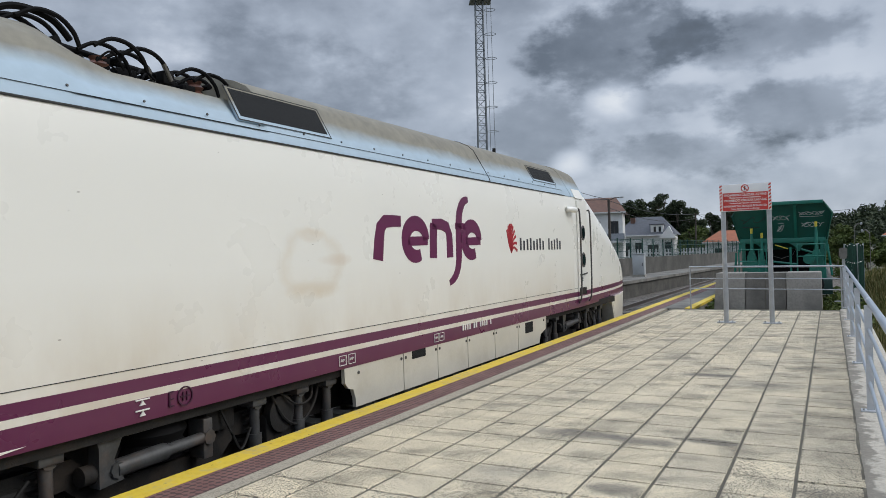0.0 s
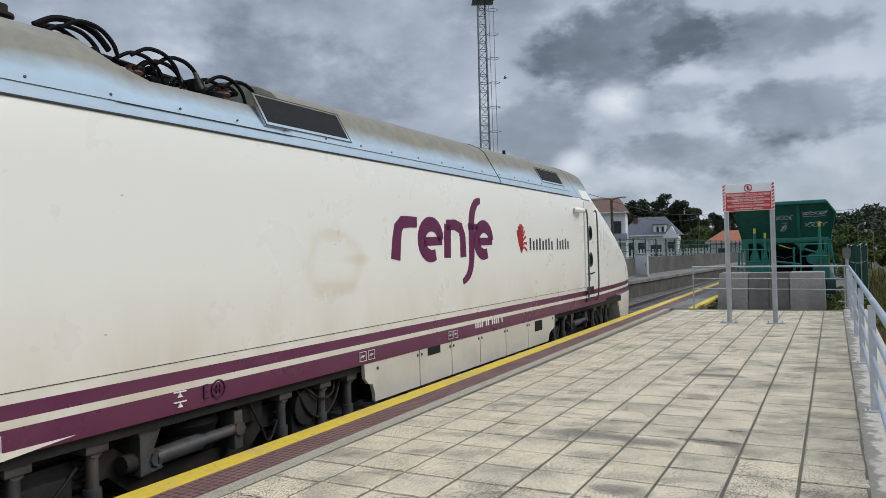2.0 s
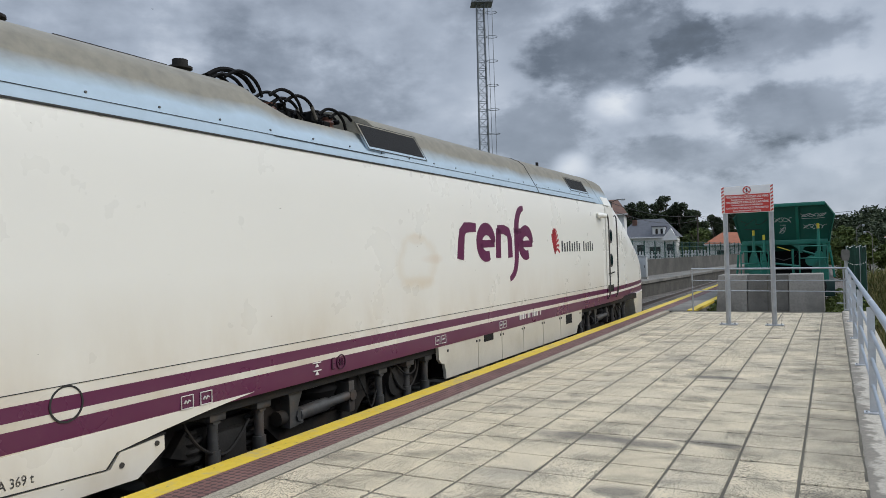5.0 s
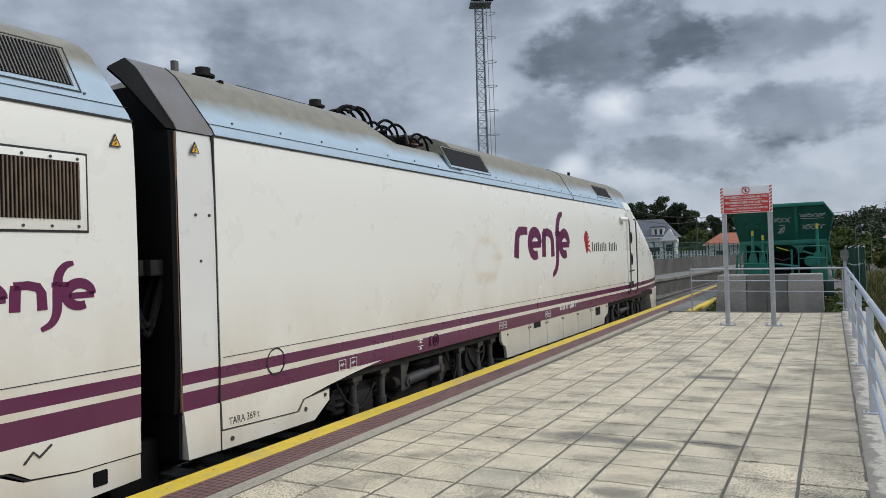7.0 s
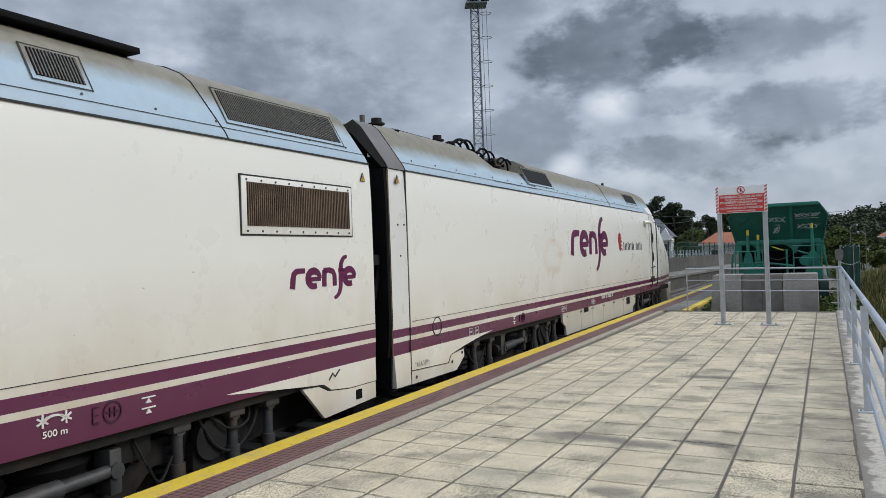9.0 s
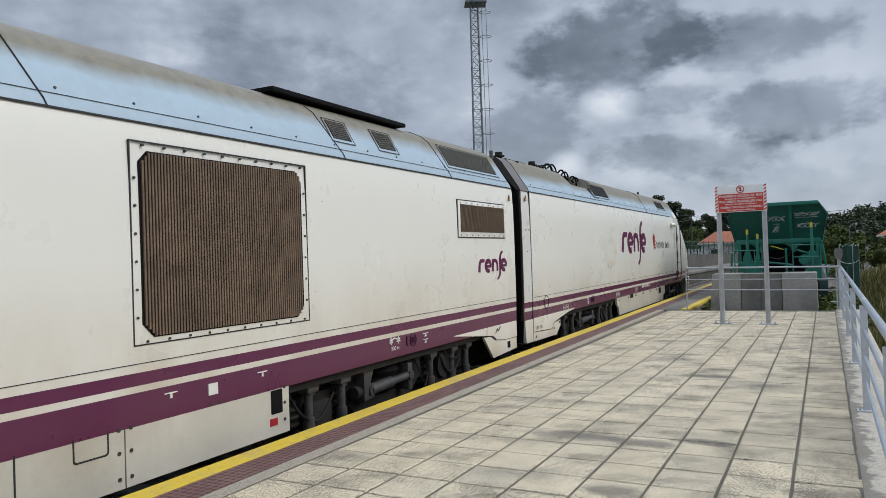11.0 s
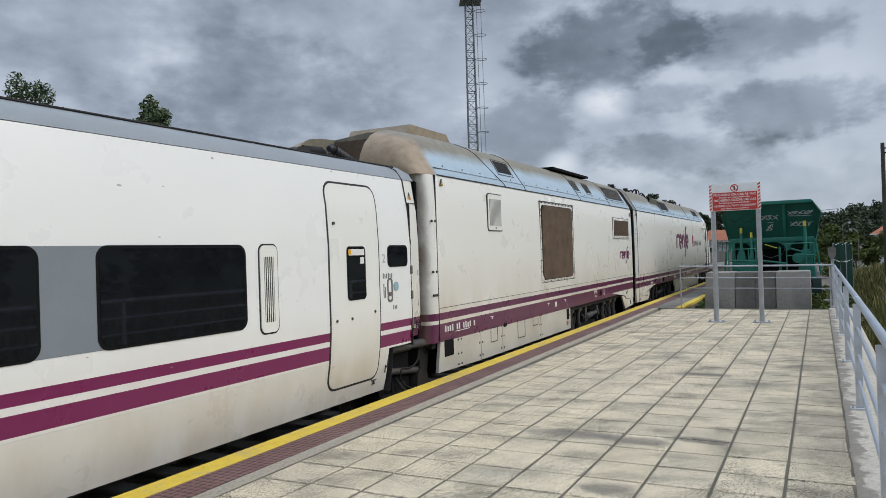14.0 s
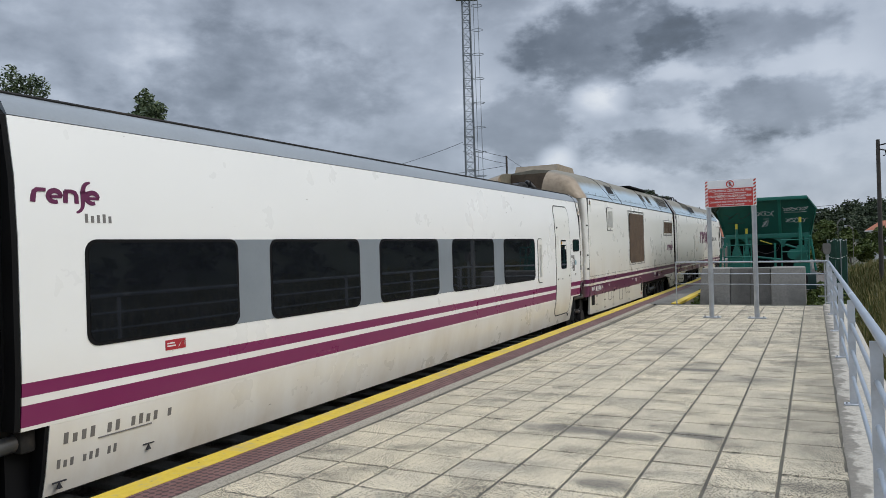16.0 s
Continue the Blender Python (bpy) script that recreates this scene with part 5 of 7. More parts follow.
    for k, (a, b) in enumerate(zip(ys, ys[1:])):
        out = [(a + 0.008, 0.345), (a + 0.008, -0.09), (b - 0.008, -0.09), (b - 0.008, 0.345)]
        if k == 0:
            out = [(10.05, 0.345), (10.06, 0.18), (10.12, 0.12), (10.2, 0.1), (10.24, 0.0), (10.245, -0.09), (b - 0.008, -0.09), (b - 0.008, 0.345)]
        if k == 5:
            out = [(a + 0.008, 0.345), (a + 0.008, -0.09), (15.72, -0.09), (15.8, 0.05), (16.05, 0.12), (16.08, 0.345)]
        side_flat("equipment_skirt", out, car, M_skirt, x=1.445, depth=0.012, label="dull aluminium skirt panel")
    # black block stands in for the shade behind the skirts
    part("skirt_shade_backing", boxes((1.2, 10.3, -0.085, 1.42, 15.7, 0.34)), M_black, car)
    side_flat("skirt_vent", round_rect(11.42, 0.24, 11.74, 0.335, 0.01, 2), car, M_mesh, x=1.447, depth=0.016)
    side_flat("skirt_vent", round_rect(15.08, 0.14, 15.42, 0.31, 0.01, 2), car, M_mesh, x=1.447, depth=0.016)
    screws(car, [(y + d, z) for y in ys[1:-1] for d in (-0.05, 0.05) for z in (0.28,)] + [(10.3, 0.26), (15.95, 0.28)], 0.018, 1.457)
    # long thin joint over the stripes
    part("side_joint", boxes((1.46, 4.36, 0.718, 1.4835, 17.9, 0.723)), M_seam, car)
    # roof gear
    roof_vent(car, 8.72, 10.05, 0.25, 1.0)
    roof_vent(car, 15.9, 17.1, 0.3, 0.95)
    pantograph(car)
    for y, x in ((5.06, 0.63), (6.78, 0.63)):
        part("roof_dome", tube([(x, y, 3.15), (x, y, 3.24), (x, y, 3.245), (x, y, 3.265), (x, y, 3.27), (x, y, 3.33)], [0.07, 0.07, 0.11, 0.11, 0.07, 0.07], 14), M_gear, car, "round dark roof insulator cap")
    part("roof_pipe", tube([(0.63, 4.72, 3.2), (0.63, 4.72, 3.32)], 0.035, 10), M_slat, car)
    part("roof_rail", boxes((0.5, 5.6, 3.22, 0.55, 6.7, 3.285)), M_gear, car)
    part("roof_marker", tube([(0.9, 15.3, 3.1), (0.9, 15.3, 3.22)], 0.03, 8), M_gear, car)
    bogie(car, 7.95, 1)
    bogie(car, 17.95, 1)
    underframe(car, 4.1, 21.0)
    # lettering and marks
    wordmark(car, 10.6, 1.42, 2.8, 0.46)
    for k in range(9):
        a = radians(128 - k * 15.5)
        p1 = (14.52 + 0.25 * math.cos(a), 1.47 + 0.46 * math.sin(a) - 0.02)
        part("shell_ray", stroke(eased([(14.52, 1.45), (14.52 + 0.11 * math.cos(a + 0.25), 1.47 + 0.22 * math.sin(a + 0.25)), p1]), [0.012, 0.018, 0.024, 0.029, 0.034, 0.038, 0.04, 0.042, 0.044]), M_logo_red, car)
    bars_text("slogan_bars", car, 14.85, 1.49, 2.1, 0.20, 14, M_ink, (8,))
    bars_text("number_bars", car, 12.72, 0.435, 0.98, 0.085, 14, M_white_ink, (4, 7, 12))
    lettering("tare_text", "TARA 369 t", 0.085, side_pose(4.41, 0.165, 1.471), M_ink, car, 0.36)
    marks(car, 7.57, 0.40)
    circle_mark(car, 7.96, 0.45)
    part("round_flap", frame_bm(arc(4.99, 0.6, 0.12, 0.12, 0, 348, 29), arc(4.99, 0.6, 0.108, 0.108, 0, 348, 29), SX - 0.005, SX + 0.003), M_seam, car)
    for y in (5.98, 6.17, 10.0, 10.16, 12.0, 12.14):
        square_mark(car, y, 0.425)
    warning_triangle(car, 4.12, 2.385)
    return car


def square_mark(car, y, z):
    part("square_mark", frame_bm([(y - 0.06, z - 0.05), (y + 0.06, z - 0.05), (y + 0.06, z + 0.05), (y - 0.06, z + 0.05)], [(y - 0.0555, z - 0.0455), (y + 0.0555, z - 0.0455), (y + 0.0555, z + 0.0455), (y - 0.0555, z + 0.0455)], SX - 0.005, SX + 0.003), M_white_ink, car)
    part("mark_bar", stroke([(y - 0.03, z - 0.01), (y - 0.015, z + 0.012), (y, z - 0.012), (y + 0.015, z + 0.012), (y + 0.03, z)], 0.008), M_white_ink, car)


def marks(car, y, z, mat=None):
    """Jacking-point symbol: bar with a small wedge under it, twice."""
    mat = mat or M_white_ink
    for dz in (0.0, 0.075):
        bm = stroke([(y - 0.06, z + dz + 0.02), (y + 0.06, z + dz + 0.02)], 0.009)
        prism([(y - 0.025, z + dz - 0.02), (y + 0.025, z + dz - 0.02), (y, z + dz + 0.014)], "x", SX - 0.006, SX + 0.004, bm)
        part("jack_mark", bm, mat, car)


def circle_mark(car, y, z, r=0.075):
    part("circle_mark", frame_bm(arc(y, z, r, r, 0, 345, 23), arc(y, z, r * 0.86, r * 0.86, 0, 345, 23), SX - 0.005, SX + 0.003), M_ink_purple, car)
    for a, b, c, d in ((-0.6, 0, 0.6, 0), (-0.25, -0.45, -0.25, 0.45), (0.25, -0.45, 0.25, 0.45)):
        part("mark_bar", stroke([(y + a * r, z + b * r), (y + c * r, z + d * r)], 0.010), M_ink_purple, car)
    for a, b, c, d in ((-2.0, -0.7, -2.0, 0.7), (-2.0, 0.7, -1.45, 0.7), (-2.0, 0, -1.5, 0), (-2.0, -0.7, -1.45, -0.7)):
        part("mark_bar", stroke([(y + a * r, z + b * r), (y + c * r, z + d * r)], 0.010), M_ink_purple, car)


def pantograph(car):
    """Folded black pantograph in the roof dip: base frame, arms, bows, insulators, horns."""
    zb = 2.88
    base = part("pantograph_base", boxes((0.62, 7.45, zb, 0.72, 9.1, zb + 0.07), (-0.72, 7.3, zb, -0.62, 9.1, zb + 0.07), (-0.72, 7.4, zb, 0.72, 7.5, zb + 0.07), (-0.72, 8.9, zb, 0.72, 9.0, zb + 0.07)), M_black, car)
    base.matrix_basis = Matrix.Translation((0, 0.22, 0.06))
    for y in (7.62, 8.62):
        for x in (0.74, -0.66):
            bm = tube([(x, y, 2.86 + 0.03 * k) for k in range(7)], [0.085, 0.055, 0.085, 0.055, 0.085, 0.055, 0.07], 12)
            part("insulator", bm, M_copper, base, "rust-red ribbed insulator")
    for x in (0.55, 0.25, -0.25, -0.55):
        part("pantograph_arm", tube([(x, 7.05, 3.14), (x, 7.9, 3.09), (x, 9.05, 3.03)], 0.028, 8), M_black, base)
    part("lower_arm", tube([(0.1, 7.2, 3.10), (0.1, 9.1, 3.0)], 0.055, 10), M_black, base)
    # curved horns with worn bright tips
    for y, z, tip in ((7.0, 3.16, False), (7.62, 3.10, False), (7.86, 3.08, True), (8.42, 3.03, False), (8.62, 3.02, True)):
        for x in (0.86, 0.66):
            cable(base, [(x, y - 0.12, z - 0.01), (x + 0.02, y + 0.02, z + 0.07), (x + 0.03, y + 0.18, z + 0.06), (x + 0.03, y + 0.30, z - 0.02), (x + 0.02, y + 0.36, z - 0.12)], 0.018, M_black, "horn")
            if tip:
                part("horn_tip", tube([(x + 0.03, y + 0.28, z), (x + 0.021, y + 0.365, z - 0.13)], 0.021, 8), M_slat, base)
    cable(base, [(0.80, 6.72, 3.14), (0.82, 6.86, 3.22), (0.83, 7.02, 3.235), (0.82, 7.2, 3.20), (0.80, 7.34, 3.10)], 0.026, M_black, "contact_strip")
    cable(base, [(0.62, 6.74, 3.13), (0.64, 6.88, 3.20), (0.65, 7.04, 3.21), (0.63, 7.3, 3.10)], 0.02, M_black, "contact_strip")
    rng = random.Random(4)
    for k in range(20):
        y = 7.1 + rng.random() * 1.5
        x = 0.45 + rng.random() * 0.4
        z = 3.06 - 0.04 * (y - 7.0)
        if k % 2:
            part("joint_block", boxes((x - 0.05, y - 0.06, z - 0.09, x + 0.05, y + 0.06, z - rng.uniform(-0.02, 0.04)), bevel=0.012), M_black, base)
        else:
            cable(base, [(x, y, z - 0.06), (x + rng.uniform(-0.06, 0.08), y + 0.10, z + rng.uniform(0.0, 0.07)), (x, y + rng.uniform(0.16, 0.26), z - 0.08)], rng.uniform(0.007, 0.012), M_black, "bow_link")
    for y in (7.2, 7.75, 8.2, 8.7):
        part("cross_bar", tube([(-0.85, y, 3.08 - 0.05 * (y - 7)), (0.84, y, 3.08 - 0.05 * (y - 7))], 0.026, 8), M_black, base)


# --- generator car
def build_generator():
    car = thing("generator_car", "cream generator car with brown radiator grille and sooty roof end", "train car")
    ya, yb = -7.7, 3.56
    part("body", loft([ring(HALF, y) for y in (ya, -3, yb)]), M_gen, car, "cream painted body side with purple stripes", 50)
    # rounded rear corner
    rear = []
    for y, w in ((ya - 0.012, 0.004), (-7.80, 0.008), (-7.86, 0.03), (-7.90, 0.09), (-7.915, 0.17)):
        rear.append(ring([(x - w, z) for x, z in HALF], y))
    M_rear = livery("generator_end_paint", GEN_BANDS, 0.6, base=(0.77, 0.755, 0.70), extra=sooty_edge)
    part("end_panel", loft(rear), M_rear, car, "cream corner panel browned by soot", 60)
    part("panel_seam", boxes((1.40, ya - 0.014, 0.36, 1.478, ya + 0.002, 2.5)), M_seam, car)
    screws(car, [(y, z) for y in (-7.83, -7.74) for z in (0.95, 1.25, 1.9)] + [(-7.78, 0.95)], 0.016, 1.477)
    # end walls painted black to carry the shade of the gaps between cars
    part("end_wall", prism([(x * 0.9, z) for x, z in closed([(1.42, 0.35), (1.46, 0.7), (1.46, 2.4), (1.2, 2.5)])], "y", -7.96, -7.91), M_black, car)
    part("end_wall", prism([(x * 0.985, z) for x, z in closed([(1.44, 0.05), (1.46, 0.4), (1.46, 2.48)])], "y", yb, yb + 0.03), M_black, car)
    # roof, swelling into a rounded sooty hump at the rear
    cowl = ((-8.03, 0.24, -0.64), (-8.0, 0.16, -0.46), (-7.92, 0.09, -0.29), (-7.78, 0.04, -0.16), (-7.6, 0.01, -0.07), (-7.3, 0.0, -0.02), (-6.95, 0.0, 0.0))
    secs = []
    for y in (-6.95, -6.6, -4.5, 0, 2.6, yb):
        slant = 0.25 if y == yb else 0.0
        secs.append([(x, yy - slant * (z - 2.5), z) for x, yy, z in ring(ROOF, y)])
    for sx in (1, -1):
        rows = []
        for y, w, dz in cowl:
            half = [(x * (1 - 0.45 * w), z + dz * max(0.0, (z - 2.5) / 0.8)) for x, z in ROOF if x > 0.5]
            rows.append([(sx * x, y, z) for x, z in half + [(half[-1][0] + 0.012, 2.5), (half[0][0] - 0.02, 2.5)]])
        part("roof_cowl", loft(rows), M_gen_roof, car, "rounded sooty brown roof cowl", 35)
    part("recess_floor", boxes((-0.6, -7.95, 2.46, 0.6, -6.9, 2.56)), M_soot, car)
    part("recess_wall", boxes((-0.6, -6.99, 2.5, 0.6, -6.955, 3.2)), M_soot, car)
    part("roof_end", loft([[(x * k, yb + d - 0.25 * (z - 2.5), 2.5 + (z - 2.5) * k) for x, _, z in ring(ROOF, 0)] for d, k in ((0.003, 0.995), (0.02, 0.98))]), M_black, car, "", 35)
    part("roof", loft(secs), M_gen_roof, car, "light-blue roof, brown with soot at the rear", 35)
    gutter(car, ya + 0.1, yb)
    for y, lean in ((-5.2, 1.2), (-4.3, 0.3), (-1.0, 0.4), (1.45, 0.3)):
        roof_seam(car, y, lean)
    roof_vent(car, -5.25, -4.6, 0.35, 0.95)
    roof_vent(car, -1.1, -0.68, 0.3, 0.92, M_black, 14)
    roof_vent(car, -0.2, 0.25, 0.3, 0.92, M_black, 14)
    roof_vent(car, 1.5, 3.22, 0.22, 1.0, M_black, 64)
    part("roof_walkway", boxes((0.72, -1.7, 3.14, 1.1, 0.88, 3.19), bevel=0.008), M_black, car)
    box = part("exhaust_box", prism([(-6.6, 3.2), (-6.42, 3.45), (-5.2, 3.45), (-4.95, 3.2)], "x", -0.65, 0.42), roof_mat("exhaust_box_soot", 0.0, (0.30, 0.235, 0.155)), car, "sooty brown exhaust box")
    # high-voltage joint: ribbed black sleeve rising out of the recess
    a, b = Vector((0.33, -7.62, 2.66)), Vector((0.33, -8.30, 2.86))
    part("ribbed_sleeve", tube([a.lerp(b, k / 18) for k in range(19)], [0.045 if k % 2 else 0.068 for k in range(19)], 14), M_rubber, car, "black ribbed insulating sleeve")
    part("sleeve_cap", tube([b, b + Vector((0, -0.05, 0.012)), b + Vector((0, -0.10, 0.0))], [0.05, 0.06, 0.04], 12), M_rubber, car)
    cable(car, [(0.33, -8.36, 2.85), (0.33, -8.40, 2.76), (0.35, -8.34, 2.66), (0.36, -8.27, 2.70), (0.34, -8.30, 2.78)], 0.02, M_rubber, "connecting_lead")
    # long grille, tall radiator, small louvre
    f = part("vent_frame", boxes((1.46, 1.54, 1.72, 1.492, 3.16, 2.215), bevel=0.006), M_plain_cream, car, "cream frame of the long side vent")
    slats("vent_grille", f, 1.60, 1.79, 3.11, 2.165, 58, M_brown_slat, 1.492)
    part("vent_gap", frame_bm([(1.525, 1.705), (3.175, 1.705), (3.175, 2.23), (1.525, 2.23)], [(1.54, 1.72), (3.16, 1.72), (3.16, 2.215), (1.54, 2.215)], 1.47, 1.484), M_seam, car)
    screws(car, [(1.6 + 0.187 * k, z) for k in range(9) for z in (1.745, 2.185)], 0.01, 1.49)
    part("grille_gap", frame_bm([(-3.72, 0.90), (-1.72, 0.90), (-1.72, 2.37), (-3.72, 2.37)], [(-3.71, 0.91), (-1.73, 0.91), (-1.73, 2.36), (-3.71, 2.36)], 1.47, 1.484), M_seam, car)
    oct_ = [(-3.64, 1.05), (-3.54, 0.95), (-1.9, 0.95), (-1.80, 1.05), (-1.80, 2.2), (-1.88, 2.3), (-3.56, 2.3), (-3.64, 2.22)]
    g = part("radiator_grille", prism(oct_, "x", 1.44, 1.483), M_black, car, "tall brown slatted radiator grille")
    bm = bmesh.new()
    n = 62
    for k in range(n):
        y = -3.62 + (1.80 * k) / n
        lo = 0.96 + max(0, (-3.54 - y)) + max(0, y + 1.9)
        hi = 2.29 - max(0, (-3.56 - y)) - max(0, y + 1.88)
        box_bm(bm, 1.47, y, lo, 1.497, y + 0.016, hi)
    tagged(part("slats", bm, M_brown_slat, g), kind="stuff")
    screws(car, [(-3.6 + 0.2 * k, z) for k in range(10) for z in (0.925, 2.34)] + [(y, 1.1 + 0.2 * k) for k in range(6) for y in (-3.68, -1.76)], 0.01, 1.482)
    f = part("louvre_frame", frame_bm(round_rect(-6.04, 1.81, -5.48, 2.35, 0.05), round_rect(-5.99, 1.88, -5.53, 2.28, 0.01), 1.475, 1.492), M_plain_cream, car, "small framed side louvre")
    part("louvre_gap", frame_bm(round_rect(-6.055, 1.795, -5.465, 2.365, 0.06), round_rect(-6.04, 1.81, -5.48, 2.35, 0.05), 1.475, 1.484), M_seam, car)
    slats("louvre_slats", f, -5.99, 1.88, -5.53, 2.28, 11, M_plain_cream, 1.486, 0.014)
    screws(car, [(-5.76, 1.845)], 0.018, 1.488)
    # skirts
    ys = [-7.66, -6.39, -5.57, -3.8, -2.03]
    for k, (a, b) in enumerate(zip(ys, ys[1:])):
        out = [(a + 0.006, 0.40), (a + 0.006, -0.07), (b - 0.006, -0.07), (b - 0.006, 0.40)]
        if k == 0:
            out[1] = (a - 0.09, -0.05)
        side_flat("equipment_skirt", out, car, M_skirt, x=1.45, depth=0.012, label="dull aluminium skirt panel")
    # black block puts the shade behind the skirt joints into colour
    part("skirt_shade_backing", boxes((1.2, -7.6, -0.07, 1.42, -2.1, 0.4)), M_black, car)
    part("skirt_corner", prism([(-7.66, 0.4), (-7.76, -0.05), (-7.95, -0.02), (-7.95, 0.36)], "x", 0.9, 1.3), M_gear, car)
    # openings are uncut: flat black plates give their inner shade
    for a, b, c, d in ((-7.56, 0.13, -7.29, 0.345), (-5.52, 0.31, -5.39, 0.395), (-2.28, 0.12, -2.13, 0.33)):
        side_flat("skirt_opening", round_rect(a, b, c, d, 0.01, 2), car, M_black, x=1.452, depth=0.014)
    for a, b, c, d in ((-6.03, 0.13, -5.76, 0.35), (-4.92, 0.06, -4.58, 0.39), (-4.2, 0.19, -3.93, 0.39)):
        part("hatch_gap", frame_bm(round_rect(a, b, c, d, 0.025, 3), round_rect(a + 0.012, b + 0.012, c - 0.012, d - 0.012, 0.02, 3), 1.45, 1.4645), M_seam, car)
    screws(car, [(y + s, z) for y in ys[1:-1] for s in (-0.05, 0.05) for z in (0.0, 0.18, 0.34)] + [(-7.15, 0.31), (-7.05, 0.31), (-7.15, 0.12), (-7.05, 0.12), (-7.15, -0.02), (-7.05, -0.02), (-2.1, 0.05), (-2.1, 0.2), (-2.1, 0.34), (-3.0, 0.36), (-2.9, 0.36)], 0.015, 1.46)
    part("red_plate", boxes((1.44, -2.3, 0.02, 1.466, -2.2, 0.085)), M_logo_red, car)
    # front lower corner with slanted panels
    side_flat("side_apron", [(1.32, 0.409), (1.36, 0.400), (2.3, 0.30), (2.62, 0.27), (2.74, 0.2), (3.06, 0.165), (3.55, 0.16), (3.55, 0.409)], car, M_plain_cream, x=1.464, depth=0.0105)
    side_flat("access_flap", [(2.3, 0.275), (2.55, 0.26), (2.70, 0.19), (3.04, 0.155), (3.55, 0.15), (3.55, -0.02), (2.63, -0.06)], car, M_plain_cream, x=1.458, depth=0.008)
    side_flat("flap_seam", [(2.3, 0.287), (2.6, 0.268), (2.73, 0.198), (3.06, 0.163), (3.55, 0.158), (3.55, 0.150), (3.055, 0.155), (2.72, 0.19), (2.59, 0.26), (2.3, 0.279)], car, M_seam, x=1.458, depth=0.0095)
    # black plate paints the shade inside the opening
    side_flat("lamp_opening", round_rect(3.17, 0.02, 3.28, 0.12, 0.01, 2), car, M_black, x=1.458, depth=0.012)
    part("side_joint", boxes((1.46, -7.68, 0.773, 1.4835, 3.55, 0.778)), M_seam, car)
    bogie(car, 0.0, 1)
    underframe(car, -7.6, 3.4)
    # end gear between the cars
    part("gangway_bellows", boxes((-0.85, 3.58, 0.2, 0.85, 3.92, 2.5), bevel=0.05), M_black, car)
    for z in (1.45, 1.38):
        for x in (1.12, 1.22, 1.32):
            cable(car, [(x, 3.58, z), (x, 3.66, z - 0.25), (x, 3.76, z - 0.42), (x, 3.86, z - 0.2), (x, 3.94, z)], 0.022, M_black, "jumper_cable")
    part("cable_box", boxes((1.1, 3.6, 1.4, 1.35, 3.72, 1.52), (1.1, 3.78, 1.4, 1.35, 3.9, 1.52), bevel=0.01), M_gear, car)
    part("buffer_beam", boxes((-1.2, 3.5, -0.3, 1.2, 3.95, 0.15), bevel=0.03), M_black, car)
    # gear towards the coach
    part("gangway", boxes((-0.9, -8.2, 0.3, 0.9, -7.9, 2.4), bevel=0.06), M_black, car)
    for z0, z1 in ((1.55, 1.9), (1.1, 1.3), (0.75, 0.95)):
        part("end_gear", boxes((0.97, -8.12, z0, 1.28, -7.94, z1), bevel=0.02), M_gear_light, car)
    for z in (2.1, 1.25, 0.95):
        cable(car, [(1.0, -8.0, z), (1.1, -8.15, z - 0.05), (1.12, -8.3, z - 0.12), (1.0, -8.45, z - 0.1)], 0.04, M_gear_light, "air_pipe")
    # guide rod of the shared axle
    part("guide_rod", tube([(1.32, -8.90, 0.385), (1.32, -8.28, 0.372), (1.32, -8.27, 0.372), (1.32, -7.74, 0.352)], [0.070, 0.070, 0.056, 0.054], 16), M_gear_light, car, "grey round telescopic guide rod")
    part("rod_eye", boxes((1.2, -7.80, 0.25, 1.41, -7.68, 0.45), bevel=0.03), M_gear, car)
    part("lower_rod", tube([(1.31, -8.92, 0.135), (1.31, -8.06, 0.035)], 0.042, 12), M_gear_light, car)
    part("rod_joint", prism([(-8.18, -0.22), (-8.12, 0.0), (-8.04, 0.08), (-7.95, 0.07), (-7.88, -0.04), (-7.84, -0.24)], "x", 1.18, 1.37), M_gear, car, "cast bracket of the guided axle")
    part("cast_base", boxes((1.1, -8.55, -0.34, 1.36, -7.86, -0.2), bevel=0.03), M_gear, car)
    cable(car, [(1.33, -8.02, 0.28), (1.36, -8.12, 0.16), (1.36, -8.32, 0.10), (1.36, -8.48, 0.12), (1.36, -8.54, 0.02), (1.36, -8.42, -0.10), (1.36, -8.22, -0.16)], 0.011)
    cable(car, [(1.34, -8.62, 0.02), (1.37, -8.52, -0.12), (1.36, -8.30, -0.18), (1.34, -8.12, -0.16)], 0.018)
    cable(car, [(1.34, -8.70, -0.02), (1.36, -8.72, -0.14), (1.34, -8.66, -0.26)], 0.011)
    # lettering and marks
    wordmark(car, 2.14, 1.22, 1.07, 0.17)
    bars_text("number_bars", car, -7.58, 0.455, 0.97, 0.085, 14, M_white_ink, (4, 7, 12))
    part("number_line", stroke([(-7.25, 0.435), (-6.8, 0.435)], 0.008), M_white_ink, car)
    marks(car, 0.54, 0.44)
    circle_mark(car, 0.24, 0.49)
    lettering("distance_text", "500 m", 0.06, side_pose(-0.27, 0.425), M_white_ink, car, 0.17)
    part("distance_mark", stroke(arc(-0.185, 0.505, 0.075, 0.05, 15, 165, 10), 0.014), M_white_ink, car)
    for cy in (-0.265, -0.105):
        for a in (30, 90, 150):
            dy, dz = 0.042 * math.cos(radians(a)), 0.042 * math.sin(radians(a))
            part("distance_mark", stroke([(cy - dy, 0.53 - dz), (cy + dy, 0.53 + dz)], 0.012), M_white_ink, car)
